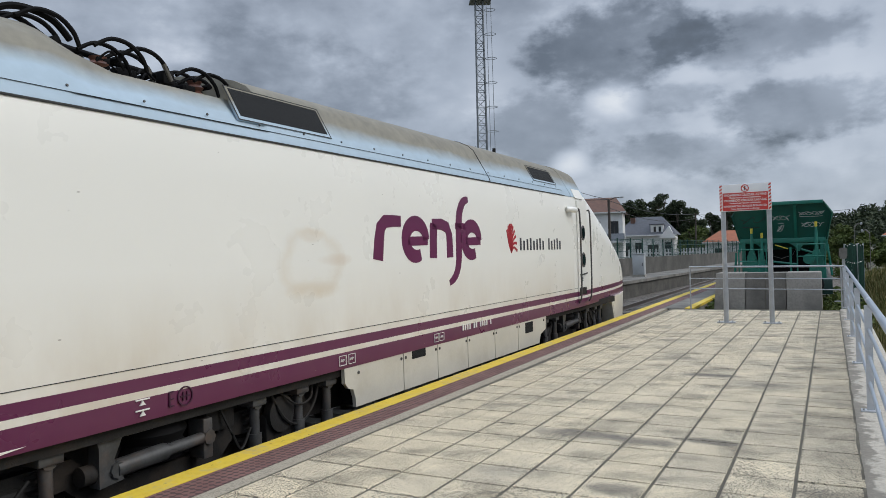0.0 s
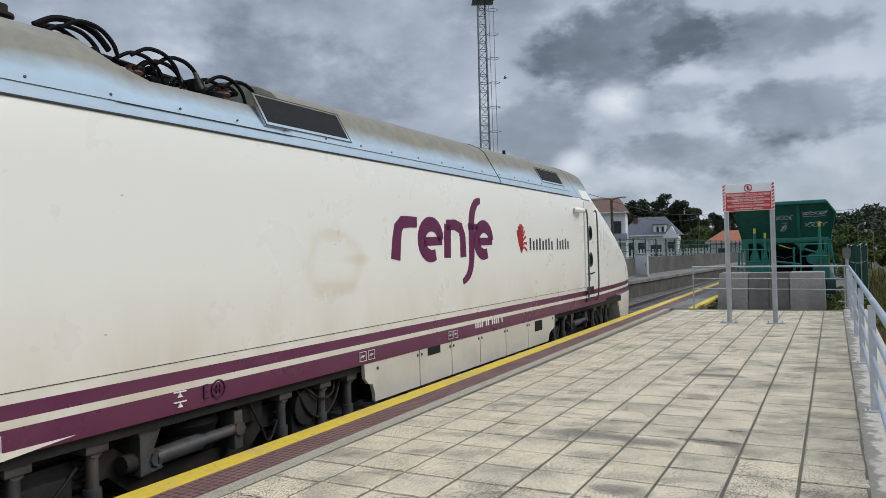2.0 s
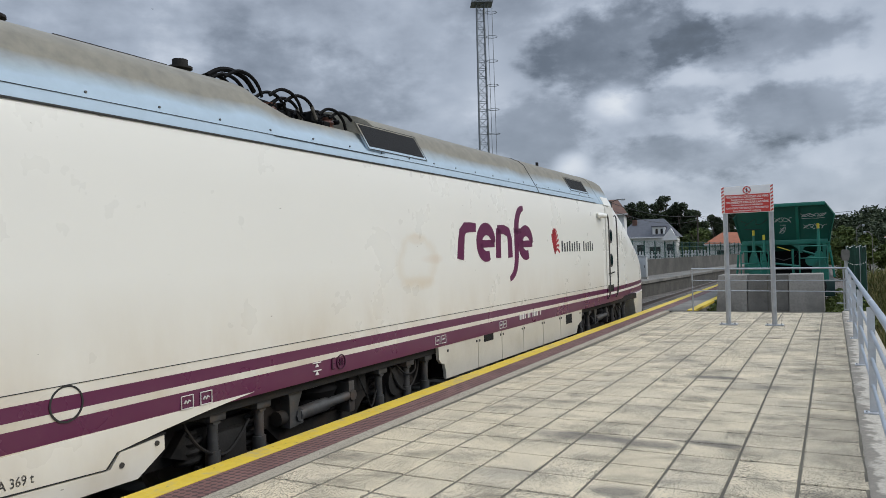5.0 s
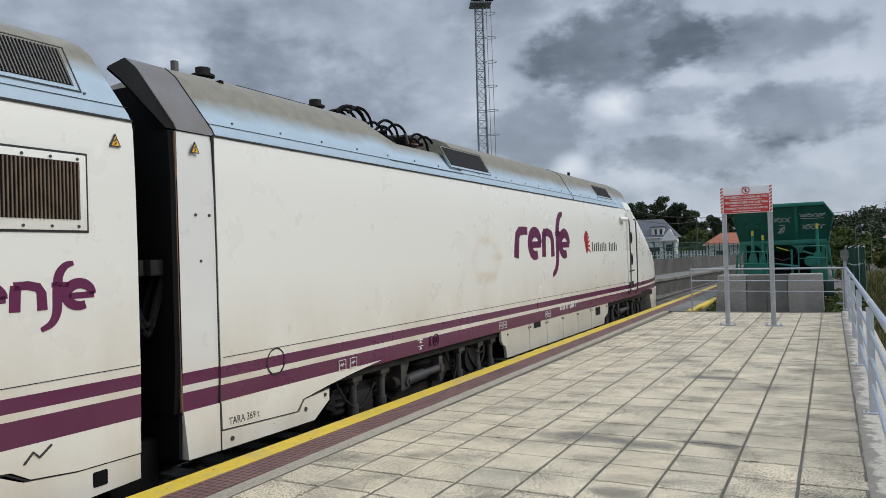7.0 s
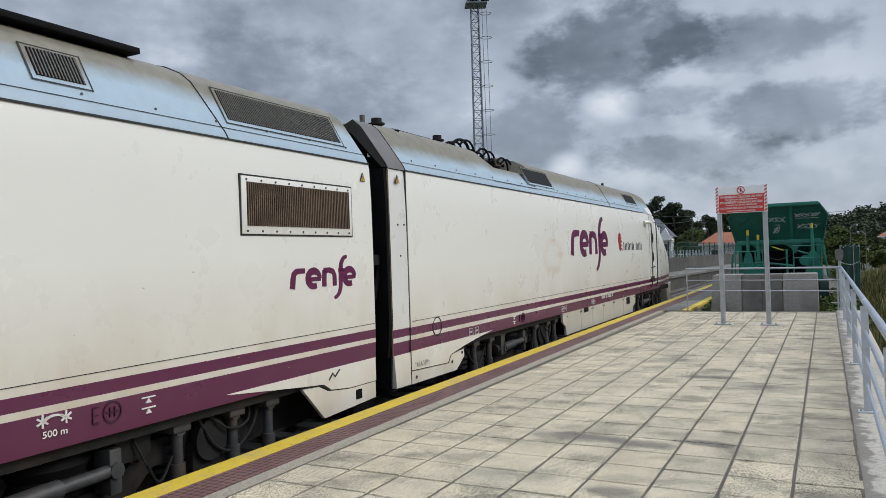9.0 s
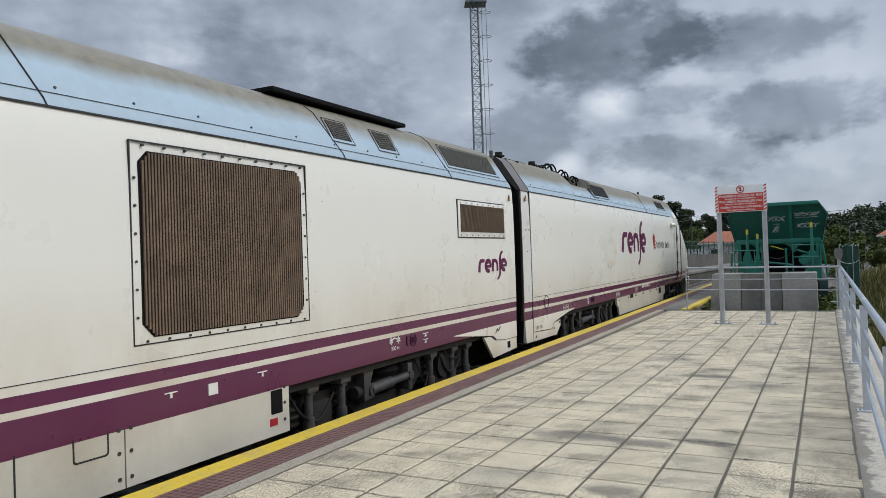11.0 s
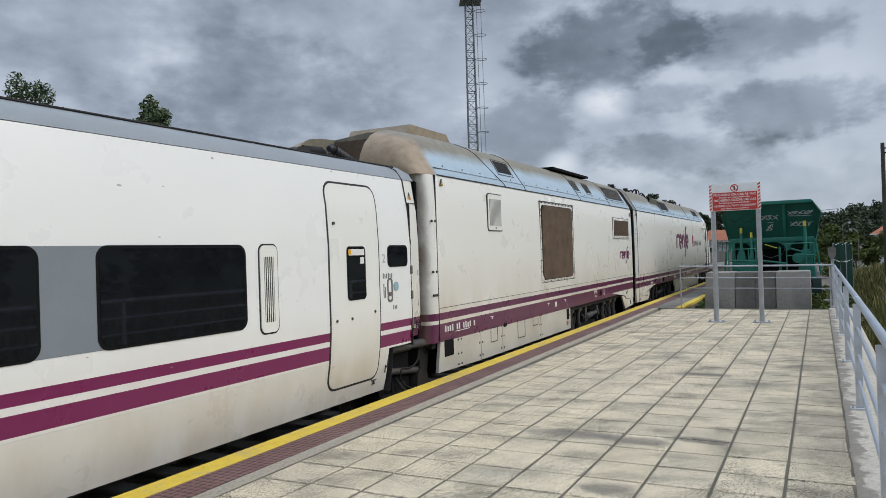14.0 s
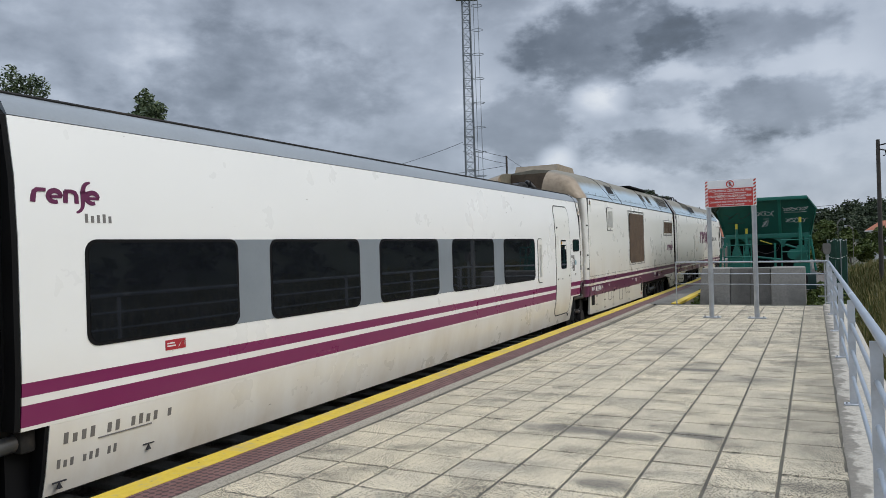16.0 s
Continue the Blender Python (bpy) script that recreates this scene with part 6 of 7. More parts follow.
    for y in (-6.0, -3.4, -2.4):
        part("jack_mark", stroke([(y - 0.06, 0.52), (y + 0.06, 0.52)], 0.008), M_white_ink, car)
        part("jack_mark", stroke([(y, 0.515), (y, 0.48)], 0.02), M_white_ink, car)
    part("data_plate", boxes((1.47, -3.03, 0.43, 1.485, -2.93, 0.52)), M_white_ink, car)
    part("maker_mark", stroke([(2.7, 0.3), (2.76, 0.36), (2.8, 0.32), (2.88, 0.38)], 0.012), M_ink, car)
    warning_triangle(car, -7.53, 2.415)
    warning_triangle(car, 3.40, 2.35)
    return car


def sooty_edge(nt, tc, col):
    """Brown soot that creeps round the rear corner."""
    sep = nt.nodes.new("ShaderNodeSeparateXYZ")
    nt.links.new(tc.outputs["Object"], sep.inputs[0])
    n = noise_node(nt, tc.outputs["Object"], 3.0, 5.0, 0.6)
    g = math_node(nt, "ADD", math_node(nt, "SUBTRACT", -7.855, sep.outputs["Y"]), math_node(nt, "MULTIPLY", math_node(nt, "SUBTRACT", n, 0.5), 0.14))
    g = math_node(nt, "DIVIDE", g, 0.08, True)
    return mix_node(nt, math_node(nt, "MULTIPLY", g, 0.85), col, (0.23, 0.17, 0.105))


# --- passenger coach
COACH_HALF = [(1.20, -0.09), (1.36, -0.05), (1.40, 0.10), (1.455, 0.42), (1.48, 0.75), (1.48, 1.6), (1.46, 2.0), (1.40, 2.38)]
COACH_ROOF = [(1.402, 2.385), (1.35, 2.47), (1.22, 2.545), (1.18, 2.57), (0.9, 2.60), (0.0, 2.64)]


def coach_x(z):
    for (x0, z0), (x1, z1) in zip(COACH_HALF, COACH_HALF[1:]):
        if z0 <= z <= z1:
            return x0 + (x1 - x0) * (z - z0) / (z1 - z0)
    return 1.4


def coach_skin(y0, z0, y1, z1, r, off, depth=0.02):
    """A rounded panel that follows the coach's curved side."""
    bm = bmesh.new()
    n = 28
    rows = []
    for k in range(n + 1):
        z = z0 + (z1 - z0) * (0.5 - 0.5 * math.cos(math.pi * k / n))
        e = max(0.0, r - min(z - z0, z1 - z))
        cut = r - math.sqrt(max(0.0, r * r - e * e))
        x = coach_x(z) + off
        rows.append([bm.verts.new((x - depth, y0 + cut, z)), bm.verts.new((x, y0 + cut, z)), bm.verts.new((x, y1 - cut, z)), bm.verts.new((x - depth, y1 - cut, z))])
    for a, b in zip(rows, rows[1:]):
        for i in range(3):
            bm.faces.new((a[i], a[i + 1], b[i + 1], b[i]))
    bm.faces.new(rows[0])
    bm.faces.new(rows[-1][::-1])
    return bm


def build_coach():
    car = thing("passenger_coach", "white passenger coach with dark windows in a grey band", "train car")
    upper = [(1.40, 0.425)] + [(1.455, 0.425)] + [p for p in COACH_HALF if p[1] > 0.5]
    lower = [p for p in COACH_HALF if p[1] < 0.4] + [(1.455, 0.424)]
    part("body", loft([ring(upper, y) for y in (-20.66, -15, -8.42)]), M_coach, car, "white painted body side with purple stripes", 50)
    part("lower_body", loft([ring(lower, y) for y in (-20.47, -15, -8.93)]), M_coach, car, "cream lower side curving in under the coach", 50)
    worn = livery("worn_end_paint", COACH_BANDS, 0.75, base=(0.74, 0.72, 0.655), extra=peeling)
    part("end_door_panel", loft([ring([(x + d, z) for x, z in [(1.43, 0.49)] + [p for p in COACH_HALF if p[1] > 0.5]], y) for y, d in ((-8.41, 0.002), (-8.2, -0.01), (-8.16, -0.03))]), worn, car, "hinged end panel with flaking paint", 50)
    part("end_wall", prism(closed([(1.3, 0.3), (1.38, 0.7), (1.38, 2.3), (1.2, 2.5)]), "y", -20.72, -20.64), M_black, car)
    part("end_wall", prism(closed([(1.3, 0.4), (1.38, 0.7), (1.38, 2.3), (1.2, 2.5)]), "y", -8.2, -8.14), M_black, car)
    part("lower_end", prism(closed([(x - 0.004, z) for x, z in lower]), "y", -20.50, -20.473), M_black, car)
    part("end_seal", prism([(x, z) for x, z in closed([(1.30, 0.43), (1.45, 0.43), (1.476, 0.75), (1.476, 1.6), (1.456, 2.0), (1.396, 2.38), (1.2, 2.55)])], "y", -20.70, -20.664), M_black, car, "black end seal of the coach")
    part("roof", loft([ring(COACH_ROOF, y) for y in (-20.66, -14, -8.16)]), M_grey_roof, car, "dark grey coach roof", 40)
    part("roof_edge", tube([(1.2, -20.66, 2.562), (1.2, -8.3, 2.562)], 0.012, 6), M_gear, car)
    a, b = Vector((0.33, -8.93, 2.78)), Vector((0.33, -8.58, 2.80))
    part("ribbed_sleeve", tube([a.lerp(b, k / 16) for k in range(17)], [0.045 if k % 2 else 0.066 for k in range(17)], 14), M_rubber, car, "black ribbed insulating sleeve")
    part("sleeve_foot", prism([(-9.3, 2.66), (-9.22, 2.74), (-9.12, 2.80), (-8.92, 2.83), (-8.92, 2.74), (-9.1, 2.66)], "x", 0.24, 0.42), M_rubber, car)
    part("sleeve_block", boxes((0.26, -9.14, 2.59, 0.40, -8.86, 2.70), bevel=0.015), M_plain_cream, car)
    part("sleeve_cap", tube([b, b + Vector((0, 0.05, -0.01)), b + Vector((0, 0.09, -0.04))], [0.05, 0.06, 0.04], 12), M_rubber, car)
    cable(car, [(0.33, -8.50, 2.77), (0.34, -8.45, 2.69), (0.36, -8.50, 2.63), (0.36, -8.57, 2.67), (0.34, -8.50, 2.72)], 0.02, M_rubber, "connecting_lead")
    # windows
    z0, z1 = 0.90, 1.60
    part("window_band", boxes((1.45, -20.1, z0 - 0.005, 1.4825, -11.36, z1 + 0.005)), M_grey_band, car, "grey band between the windows")
    for k in range(5):
        y = -20.19 + 1.868 * k
        w = part("window", prism(round_rect(y - 0.012, z0 - 0.012, y + 1.447, z1 + 0.008, 0.09), "x", 1.45, 1.4865), M_black, car, "large dark tinted window")
        part("pane", prism(round_rect(y + 0.012, z0 + 0.012, y + 1.423, z1 - 0.016, 0.075), "x", 1.45, 1.4895), M_glass, w)
    # door
    part("door_gap", coach_skin(-10.085, 0.115, -9.125, 2.255, 0.14, 0.003), M_seam, car)
    d = part("passenger_door", coach_skin(-10.063, 0.137, -9.147, 2.233, 0.12, 0.006), M_door_paint, car, "cream plug door with narrow window", 30)
    w = part("door_window", prism(round_rect(-9.77, 1.02, -9.42, 1.585, 0.05), "x", 1.47, 1.491), M_black, d)
    part("pane", prism(round_rect(-9.755, 1.035, -9.435, 1.57, 0.04), "x", 1.47, 1.494), M_glass, w)
    part("sticker_strip", boxes((1.47, -9.74, 1.49, 1.497, -9.45, 1.555)), M_white_ink, d)
    part("sticker", boxes((1.47, -9.53, 1.40, 1.497, -9.46, 1.47)), M_white_ink, d)
    part("sticker", boxes((1.47, -9.75, 1.5, 1.498, -9.70, 1.55)), M_warn, d)
    screws(car, [(-9.98, 1.82), (-9.7, 0.83), (-9.97, 0.83), (-9.25, 0.87)], 0.016, 1.485)
    # small window, louvre, controls
    w = part("window", prism(round_rect(-8.95, 1.345, -8.50, 1.595, 0.06), "x", 1.46, 1.486), M_black, car, "small dark corner window")
    part("pane", prism(round_rect(-8.93, 1.365, -8.52, 1.575, 0.05), "x", 1.46, 1.489), M_glass, w)
    f = part("louvre_frame", frame_bm(round_rect(-11.10, 0.83, -10.87, 1.60, 0.06), round_rect(-11.05, 0.92, -10.92, 1.50, 0.01), 1.47, 1.491), M_plain_cream, car, "narrow upright louvre with worn rim")
    part("louvre_gap", frame_bm(round_rect(-11.115, 0.815, -10.855, 1.615, 0.07), round_rect(-11.10, 0.83, -10.87, 1.60, 0.06), 1.47, 1.483), M_seam, car)
    slats("louvre_slats", f, -11.05, 0.92, -10.92, 1.50, 5, M_plain_cream, 1.484, 0.008)
    part("door_lock", frame_bm(round_rect(-8.97, 0.95, -8.86, 1.22, 0.04), round_rect(-8.95, 0.97, -8.88, 1.20, 0.03), 1.47, 1.487), M_ink_grey, car)
    part("lock_button", tube([(1.47, -8.915, 1.04), (1.492, -8.915, 1.04)], 0.025, 10), M_ink_grey, car)
    part("blue_plate", tube([(1.47, -8.78, 1.12), (1.487, -8.78, 1.12)], 0.055, 14), surface("pale_blue_plate", (0.28, 0.42, 0.47), 0.4), car)
    bars_text("notice_bars", car, -9.07, 1.22, 0.22, 0.06, 6, M_ink_grey)
    bars_text("notice_bars", car, -9.06, 1.0, 0.06, 0.16, 2, M_ink_grey)
    bars_text("notice_bars", car, -8.86, 0.86, 0.1, 0.05, 3, M_ink_grey)
    lettering("class_number", "2", 0.14, side_pose(-9.07, 1.40), surface("faded_ink", (0.5, 0.5, 0.48), 0.5), car)
    # end seams and hinges
    for y in (-8.415,):
        part("panel_seam", boxes((1.3, y - 0.006, 0.4, 1.4825, y + 0.006, 2.1)), M_seam, car)
        for z in (0.6, 0.95, 1.25):
            part("hinge", boxes((1.45, y - 0.02, z, 1.495, y + 0.02, z + 0.1), bevel=0.006), M_slat, car)
    part("panel_seam", boxes((1.4, -8.42, 2.1, 1.449, -8.2, 2.106)), M_seam, car)
    part("roof_seam", tube([(1.485, -8.415, 1.6), (1.462, -8.43, 2.05), (1.405, -8.44, 2.385), (1.33, -8.45, 2.5), (1.2, -8.46, 2.57)], 0.007, 6), M_seam, car)
    circle_mark(car, -8.27, 0.63, 0.06)
    # wheel wells: solid black blocks stand in for their shade
    for ya, yb in ((-8.9, -8.2), (-20.66, -20.38)):
        part("wheel_well_shade", boxes((0.9, ya, -0.15, 1.28, yb, 0.42)), M_black, car)
    part("well_rim", cut_rim(), M_seam, car)
    part("guide_rod", tube([(1.30, -20.52, 0.34), (1.30, -21.4, 0.28)], 0.06, 12), M_gear_light, car)
    part("rod_joint", boxes((1.2, -20.62, 0.26, 1.38, -20.505, 0.42), bevel=0.03), M_gear, car)
    for y in (-8.55, -20.85):
        AXLES.append((wheelset(car, y, 0.44), y, 0.44))
        part("axle_arm", boxes((1.05, y - 0.3, -0.28, 1.28, y + 0.3, -0.02), bevel=0.04), M_gear, car)
        spring(car, y, 1.15, 0.0, 0.35, 0.1)
    part("gangway", boxes((-1.2, -21.4, 0.2, 1.2, -20.7, 2.45), bevel=0.05), M_black, car)
    part("gangway_edge", prism([(x, z) for x, z in closed([(1.33, 0.45), (1.39, 0.75), (1.39, 2.1), (1.28, 2.5)])], "y", -21.5, -20.8), surface("gangway_brown_rubber", (0.055, 0.048, 0.04), 0.7, var=0.3), car)
    # writing
    wordmark(car, -20.57, 1.845, 0.50, 0.085, 1.467)
    bars_text("service_bars", car, -20.2, 1.72, 0.23, 0.06, 5, M_ink_grey, (), 1.47, coach_x)
    for y, z, w, h, n, g in ((-20.38, 0.275, 0.93, 0.075, 14, (4, 7, 12)), (-20.41, 0.12, 0.48, 0.06, 10, (3, 7))):
        bars_text("number_bars", car, y, z, w, h, n, M_ink_grey, g, 1.43, coach_x)
    part("number_line", stroke([(-20.1, 0.255), (-19.65, 0.255)], 0.008, 1.43), M_ink_grey, car)
    red = part("emergency_plate", boxes((1.47, -19.545, 0.775, 1.484, -19.35, 0.85)), M_logo_red, car, "small red emergency window plate")
    part("plate_bars", boxes((1.47, -19.53, 0.80, 1.486, -19.45, 0.81), (1.47, -19.53, 0.82, 1.486, -19.46, 0.83)), M_white_ink, red)
    part("plate_mark", stroke([(-19.42, 0.79), (-19.39, 0.83), (-19.36, 0.83), (-19.36, 0.79)], 0.008), M_white_ink, red)
    for y, z in ((-19.66, 0.06), (-20.38, -0.01), (-9.2, 0.06)):
        x = 1.395
        bm = stroke([(y - 0.05, z + 0.045), (y + 0.05, z + 0.045)], 0.009, x + 0.01)
        prism([(y - 0.02, z), (y + 0.02, z), (y, z + 0.04)], "x", x, x + 0.014, bm)
        part("jack_mark", bm, M_ink, car)
    part("maker_mark", stroke([(-9.02, 0.16), (-8.99, 0.24), (-8.96, 0.2), (-8.93, 0.3)], 0.01, 1.44), M_ink, car)
    warning_triangle(car, -8.32, 2.19, 0.045, 1.432)
    return car


def cut_rim():
    return frame_bm([(-8.93, -0.06), (-8.91, -0.06), (-8.80, 0.42), (-8.82, 0.44)], [(-8.925, -0.055), (-8.915, -0.055), (-8.81, 0.41), (-8.82, 0.43)], 1.35, 1.44)


def peeling(nt, tc, col):
    """Flaked patches that bare grey-brown filler along the end."""
    sep = nt.nodes.new("ShaderNodeSeparateXYZ")
    nt.links.new(tc.outputs["Object"], sep.inputs[0])
    n = noise_node(nt, tc.outputs["Object"], 5.5, 4.0, 0.6)
    g = math_node(nt, "ADD", n, math_node(nt, "MULTIPLY", math_node(nt, "ADD", sep.outputs["Y"], 8.2), 1.2))
    f = ramp_node(nt, g, [(0.60, (0, 0, 0)), (0.62, (1, 1, 1))])
    return mix_node(nt, f, col, (0.17, 0.145, 0.11))


loco = build_loco()
gen = build_generator()
coach = build_coach()


# --- lattice lighting mast
def lighting_mast():
    m = thing("lighting_mast", "tall grey lattice floodlight mast with a caged ladder", "mast", at=pose(-22.85, 50, -1.0, 0, 0, 30))
    steel = surface("mast_steel", (0.20, 0.22, 0.235), 0.5, metal=0.3, var=0.15)
    h = 22.0

    def half(z):
        return 0.40 - 0.13 * z / h

    for sx in (-1, 1):
        for sy in (-1, 1):
            part("leg", tube([(sx * half(0), sy * half(0), 0), (sx * half(h), sy * half(h), h)], 0.05, 6), steel, m)
    bm = bmesh.new()
    z, k = 0.4, 0
    while z < h - 0.5:
        a, b = half(z), half(z + 0.62)
        cs = [(-1, -1), (1, -1), (1, 1), (-1, 1)]
        for (x0, y0), (x1, y1) in zip(cs, cs[1:] + cs[:1]):
            tube([(x0 * a, y0 * a, z), (x1 * a, y1 * a, z)], 0.022, 4, bm)
            if k % 2:
                tube([(x0 * a, y0 * a, z), (x1 * b, y1 * b, z + 0.62)], 0.02, 4, bm)
            else:
                tube([(x1 * a, y1 * a, z), (x0 * b, y0 * b, z + 0.62)], 0.02, 4, bm)
        z += 0.62
        k += 1
    tagged(part("bracing", bm, steel, m), kind="stuff")
    for dx in (0.62, 0.95):
        part("ladder_rail", tube([(dx, -0.3, 2), (dx - 0.1, -0.3, h - 0.5)], 0.02, 4), steel, m)
    for k in range(11):
        z = 2.5 + 1.82 * k
        part("cage_hoop", tube([(0.35 + 0.42 + 0.42 * math.cos(a), -0.3 + 0.36 * math.sin(a), z) for a in [i * math.pi / 6 for i in range(13)]], 0.022, 4), steel, m)
    part("top_platform", boxes((-0.7, -0.7, h - 0.6, 0.9, 0.7, h - 0.5)), steel, m)
    for x, y in ((-0.3, -0.6), (0.75, -0.5), (0.1, 0.5)):
        lamp = part("floodlight", boxes((x - 0.32, y - 0.2, h - 0.4, x + 0.32, y + 0.14, h + 0.1), bevel=0.05), M_gear, m, "dark grey floodlight head")
        part("visor", boxes((x - 0.36, y - 0.34, h + 0.08, x + 0.36, y + 0.14, h + 0.12)), M_gear, lamp)
    part("lightning_rod", tube([(0, 0, h - 0.5), (0, 0, h + 1.2)], 0.03, 6), steel, m)


lighting_mast()


# --- foliage
M_leaf_dark = grass_mat("eucalyptus_leaf", (0.030, 0.044, 0.026), (0.048, 0.067, 0.037), (0.078, 0.10, 0.054))
M_leaf_pale = grass_mat("eucalyptus_leaf_pale", (0.075, 0.105, 0.06), (0.115, 0.155, 0.085), (0.17, 0.21, 0.12))
M_leaf_green = grass_mat("shrub_leaf", (0.05, 0.075, 0.02), (0.085, 0.12, 0.032), (0.13, 0.16, 0.05))
M_bark = surface("bark", (0.12, 0.10, 0.08), 0.9, var=0.35, scale=4, bump=0.5)
M_dry = grass_mat("dry_grass", (0.06, 0.08, 0.022), (0.14, 0.14, 0.05), (0.29, 0.24, 0.115))


def leaf_cloud(clumps, n, size, rng):
    """n small bent leaf sprays scattered in ellipsoid clumps (centre, radii)."""
    vol = [r[0] * r[1] * r[2] for _, r in clumps]
    total = sum(vol)
    verts, faces = [], []
    for (c, r), v in zip(clumps, vol):
        for _ in range(max(3, int(n * v / total))):
            d = Vector((rng.gauss(0, 1), rng.gauss(0, 1), rng.gauss(0, 1))).normalized() * (rng.random() ** 0.4)
            p = Vector((c[0] + d.x * r[0], c[1] + d.y * r[1], c[2] + d.z * r[2]))
            a = Vector((rng.gauss(0, 1), rng.gauss(0, 1), rng.gauss(0, 0.7))).normalized() * size * rng.uniform(0.5, 1.2)
            b = a.cross(Vector((rng.gauss(0, 1), rng.gauss(0, 1), rng.gauss(0, 1)))).normalized() * size * rng.uniform(0.25, 0.55)
            k = len(verts)
            verts += [p - a, p - 0.2 * a + b, p + a, p - 0.1 * a - b]
            faces.append((k, k + 1, k + 2, k + 3))
    me = bpy.data.meshes.new("leaves")
    me.from_pydata([tuple(v) for v in verts], [], faces)
    me.update()
    return me


def tree(name, label, x, y, z, h, spread, seed, n=1500, leaf=0.35, mat=None, slim=False):
    """Tapered trunk, forking limbs and a crown of leaf sprays in uneven clumps."""
    rng = random.Random(seed)
    t = thing(name, label, "tree", "trees", pose(x, y, z))
    bend = [(0, 0, 0)]
    for k in range(1, 6):
        bend.append((bend[-1][0] + rng.uniform(-0.04, 0.04) * h, bend[-1][1] + rng.uniform(-0.03, 0.03) * h, h * 0.17 * k))
    bm = tube(bend, [h * 0.022 * (1 - 0.15 * k) for k in range(6)], 8)
    clumps = []
    for k in range(13):
        f = rng.uniform(0.35 if not slim else 0.45, 0.97)
        base = Vector(bend[min(5, int(f * 5))])
        ang = rng.uniform(0, 2 * math.pi)
        reach = spread * rng.uniform(0.25, 1.0) * (1.15 - 0.75 * max(0, f - 0.5) * 2)
        tip = Vector((base.x + reach * math.cos(ang), base.y + reach * math.sin(ang), h * f))
        tube([base * 0.96, base.lerp(tip, 0.5) + Vector((0, 0, 0.02 * h)), tip], [h * 0.009, h * 0.006, h * 0.003], 5, bm)
        rr = spread * rng.uniform(0.22, 0.45)
        clumps.append((tuple(tip), (rr, rr, rr * rng.uniform(0.55, 0.95))))
    clumps.append(((bend[-1][0], bend[-1][1], h * 0.93), (spread * 0.3, spread * 0.3, h * 0.08)))
    part("trunk", bm, M_bark, t)
    crown = new("crown", leaf_cloud(clumps, n, leaf, rng))
    crown.data.materials.append(mat or M_leaf_dark)
    crown.parent = t
    return t


EUC = "tall dark green eucalyptus with a ragged open crown"
for k, (x, y, h, s) in enumerate(((-37.5, 140, 10.6, 3.2), (-34.5, 141, 11.6, 3.0), (-31.8, 139, 10.3, 2.8), (-28.3, 140, 12.8, 2.5), (-25.4, 140, 9.9, 2.6), (-23.2, 139, 10.0, 2.4), (-29.9, 143, 10.9, 2.8), (-40.5, 142, 10.0, 3.0),
                                  (-18.6, 150, 8.0, 2.6), (-17.0, 146, 9.6, 2.6), (-15.0, 148, 9.2, 2.8), (-12.8, 146, 8.8, 2.6), (-10.2, 149, 8.5, 3.0))):
    tree("eucalyptus_tree", EUC, x, y, -1.0, h, s, 20 + k, 3200, 0.26)
for k, (x, y, h, s) in enumerate(((-36, 137, 11.0, 3.2), (-33, 138, 11.8, 3.0), (-30.6, 137, 11.2, 3.0), (-26.8, 138, 12.2, 2.8), (-24.2, 139, 11.0, 2.8), (-21.4, 138, 9.6, 2.8), (-19.8, 145, 9.0, 2.8), (-14.0, 147, 8.8, 2.8), (-38.8, 138, 10.4, 3.0))):
    tree("eucalyptus_tree", EUC, x, y, -1.0, h, s, 40 + k, 4200, 0.26)
for k, (x, y, h, s) in enumerate(((-49.5, 31, 14.5, 2.6), (-46.2, 30, 15.2, 2.4), (-44.6, 31, 12.6, 1.8), (-41.6, 30, 11.8, 1.7), (-35.6, 30.5, 12.6, 1.9), (-34.6, 31, 11.6, 2.0))):
    tree("eucalyptus_tree", EUC, x, y, -1.0, h, s, 60 + k, 4200, 0.16, M_leaf_pale)
for k, (x, y, h, s) in enumerate(((-16.5, 108, 5.0, 3.0), (-13.0, 112, 4.6, 2.6), (-22.0, 118, 4.4, 3.2), (-19.0, 108, 3.8, 2.4), (-11.0, 100, 3.8, 2.2), (0.9, 62, 3.5, 1.7), (2.6, 66, 3.0, 1.7), (6.4, 84, 3.4, 2.0), (0.5, 55, 2.8, 1.3))):
    tree("broadleaf_tree", "mid-green bushy broadleaf tree behind the fence", x, y, -1.0, h, s, 90 + k, 2600, 0.2, M_leaf_green)


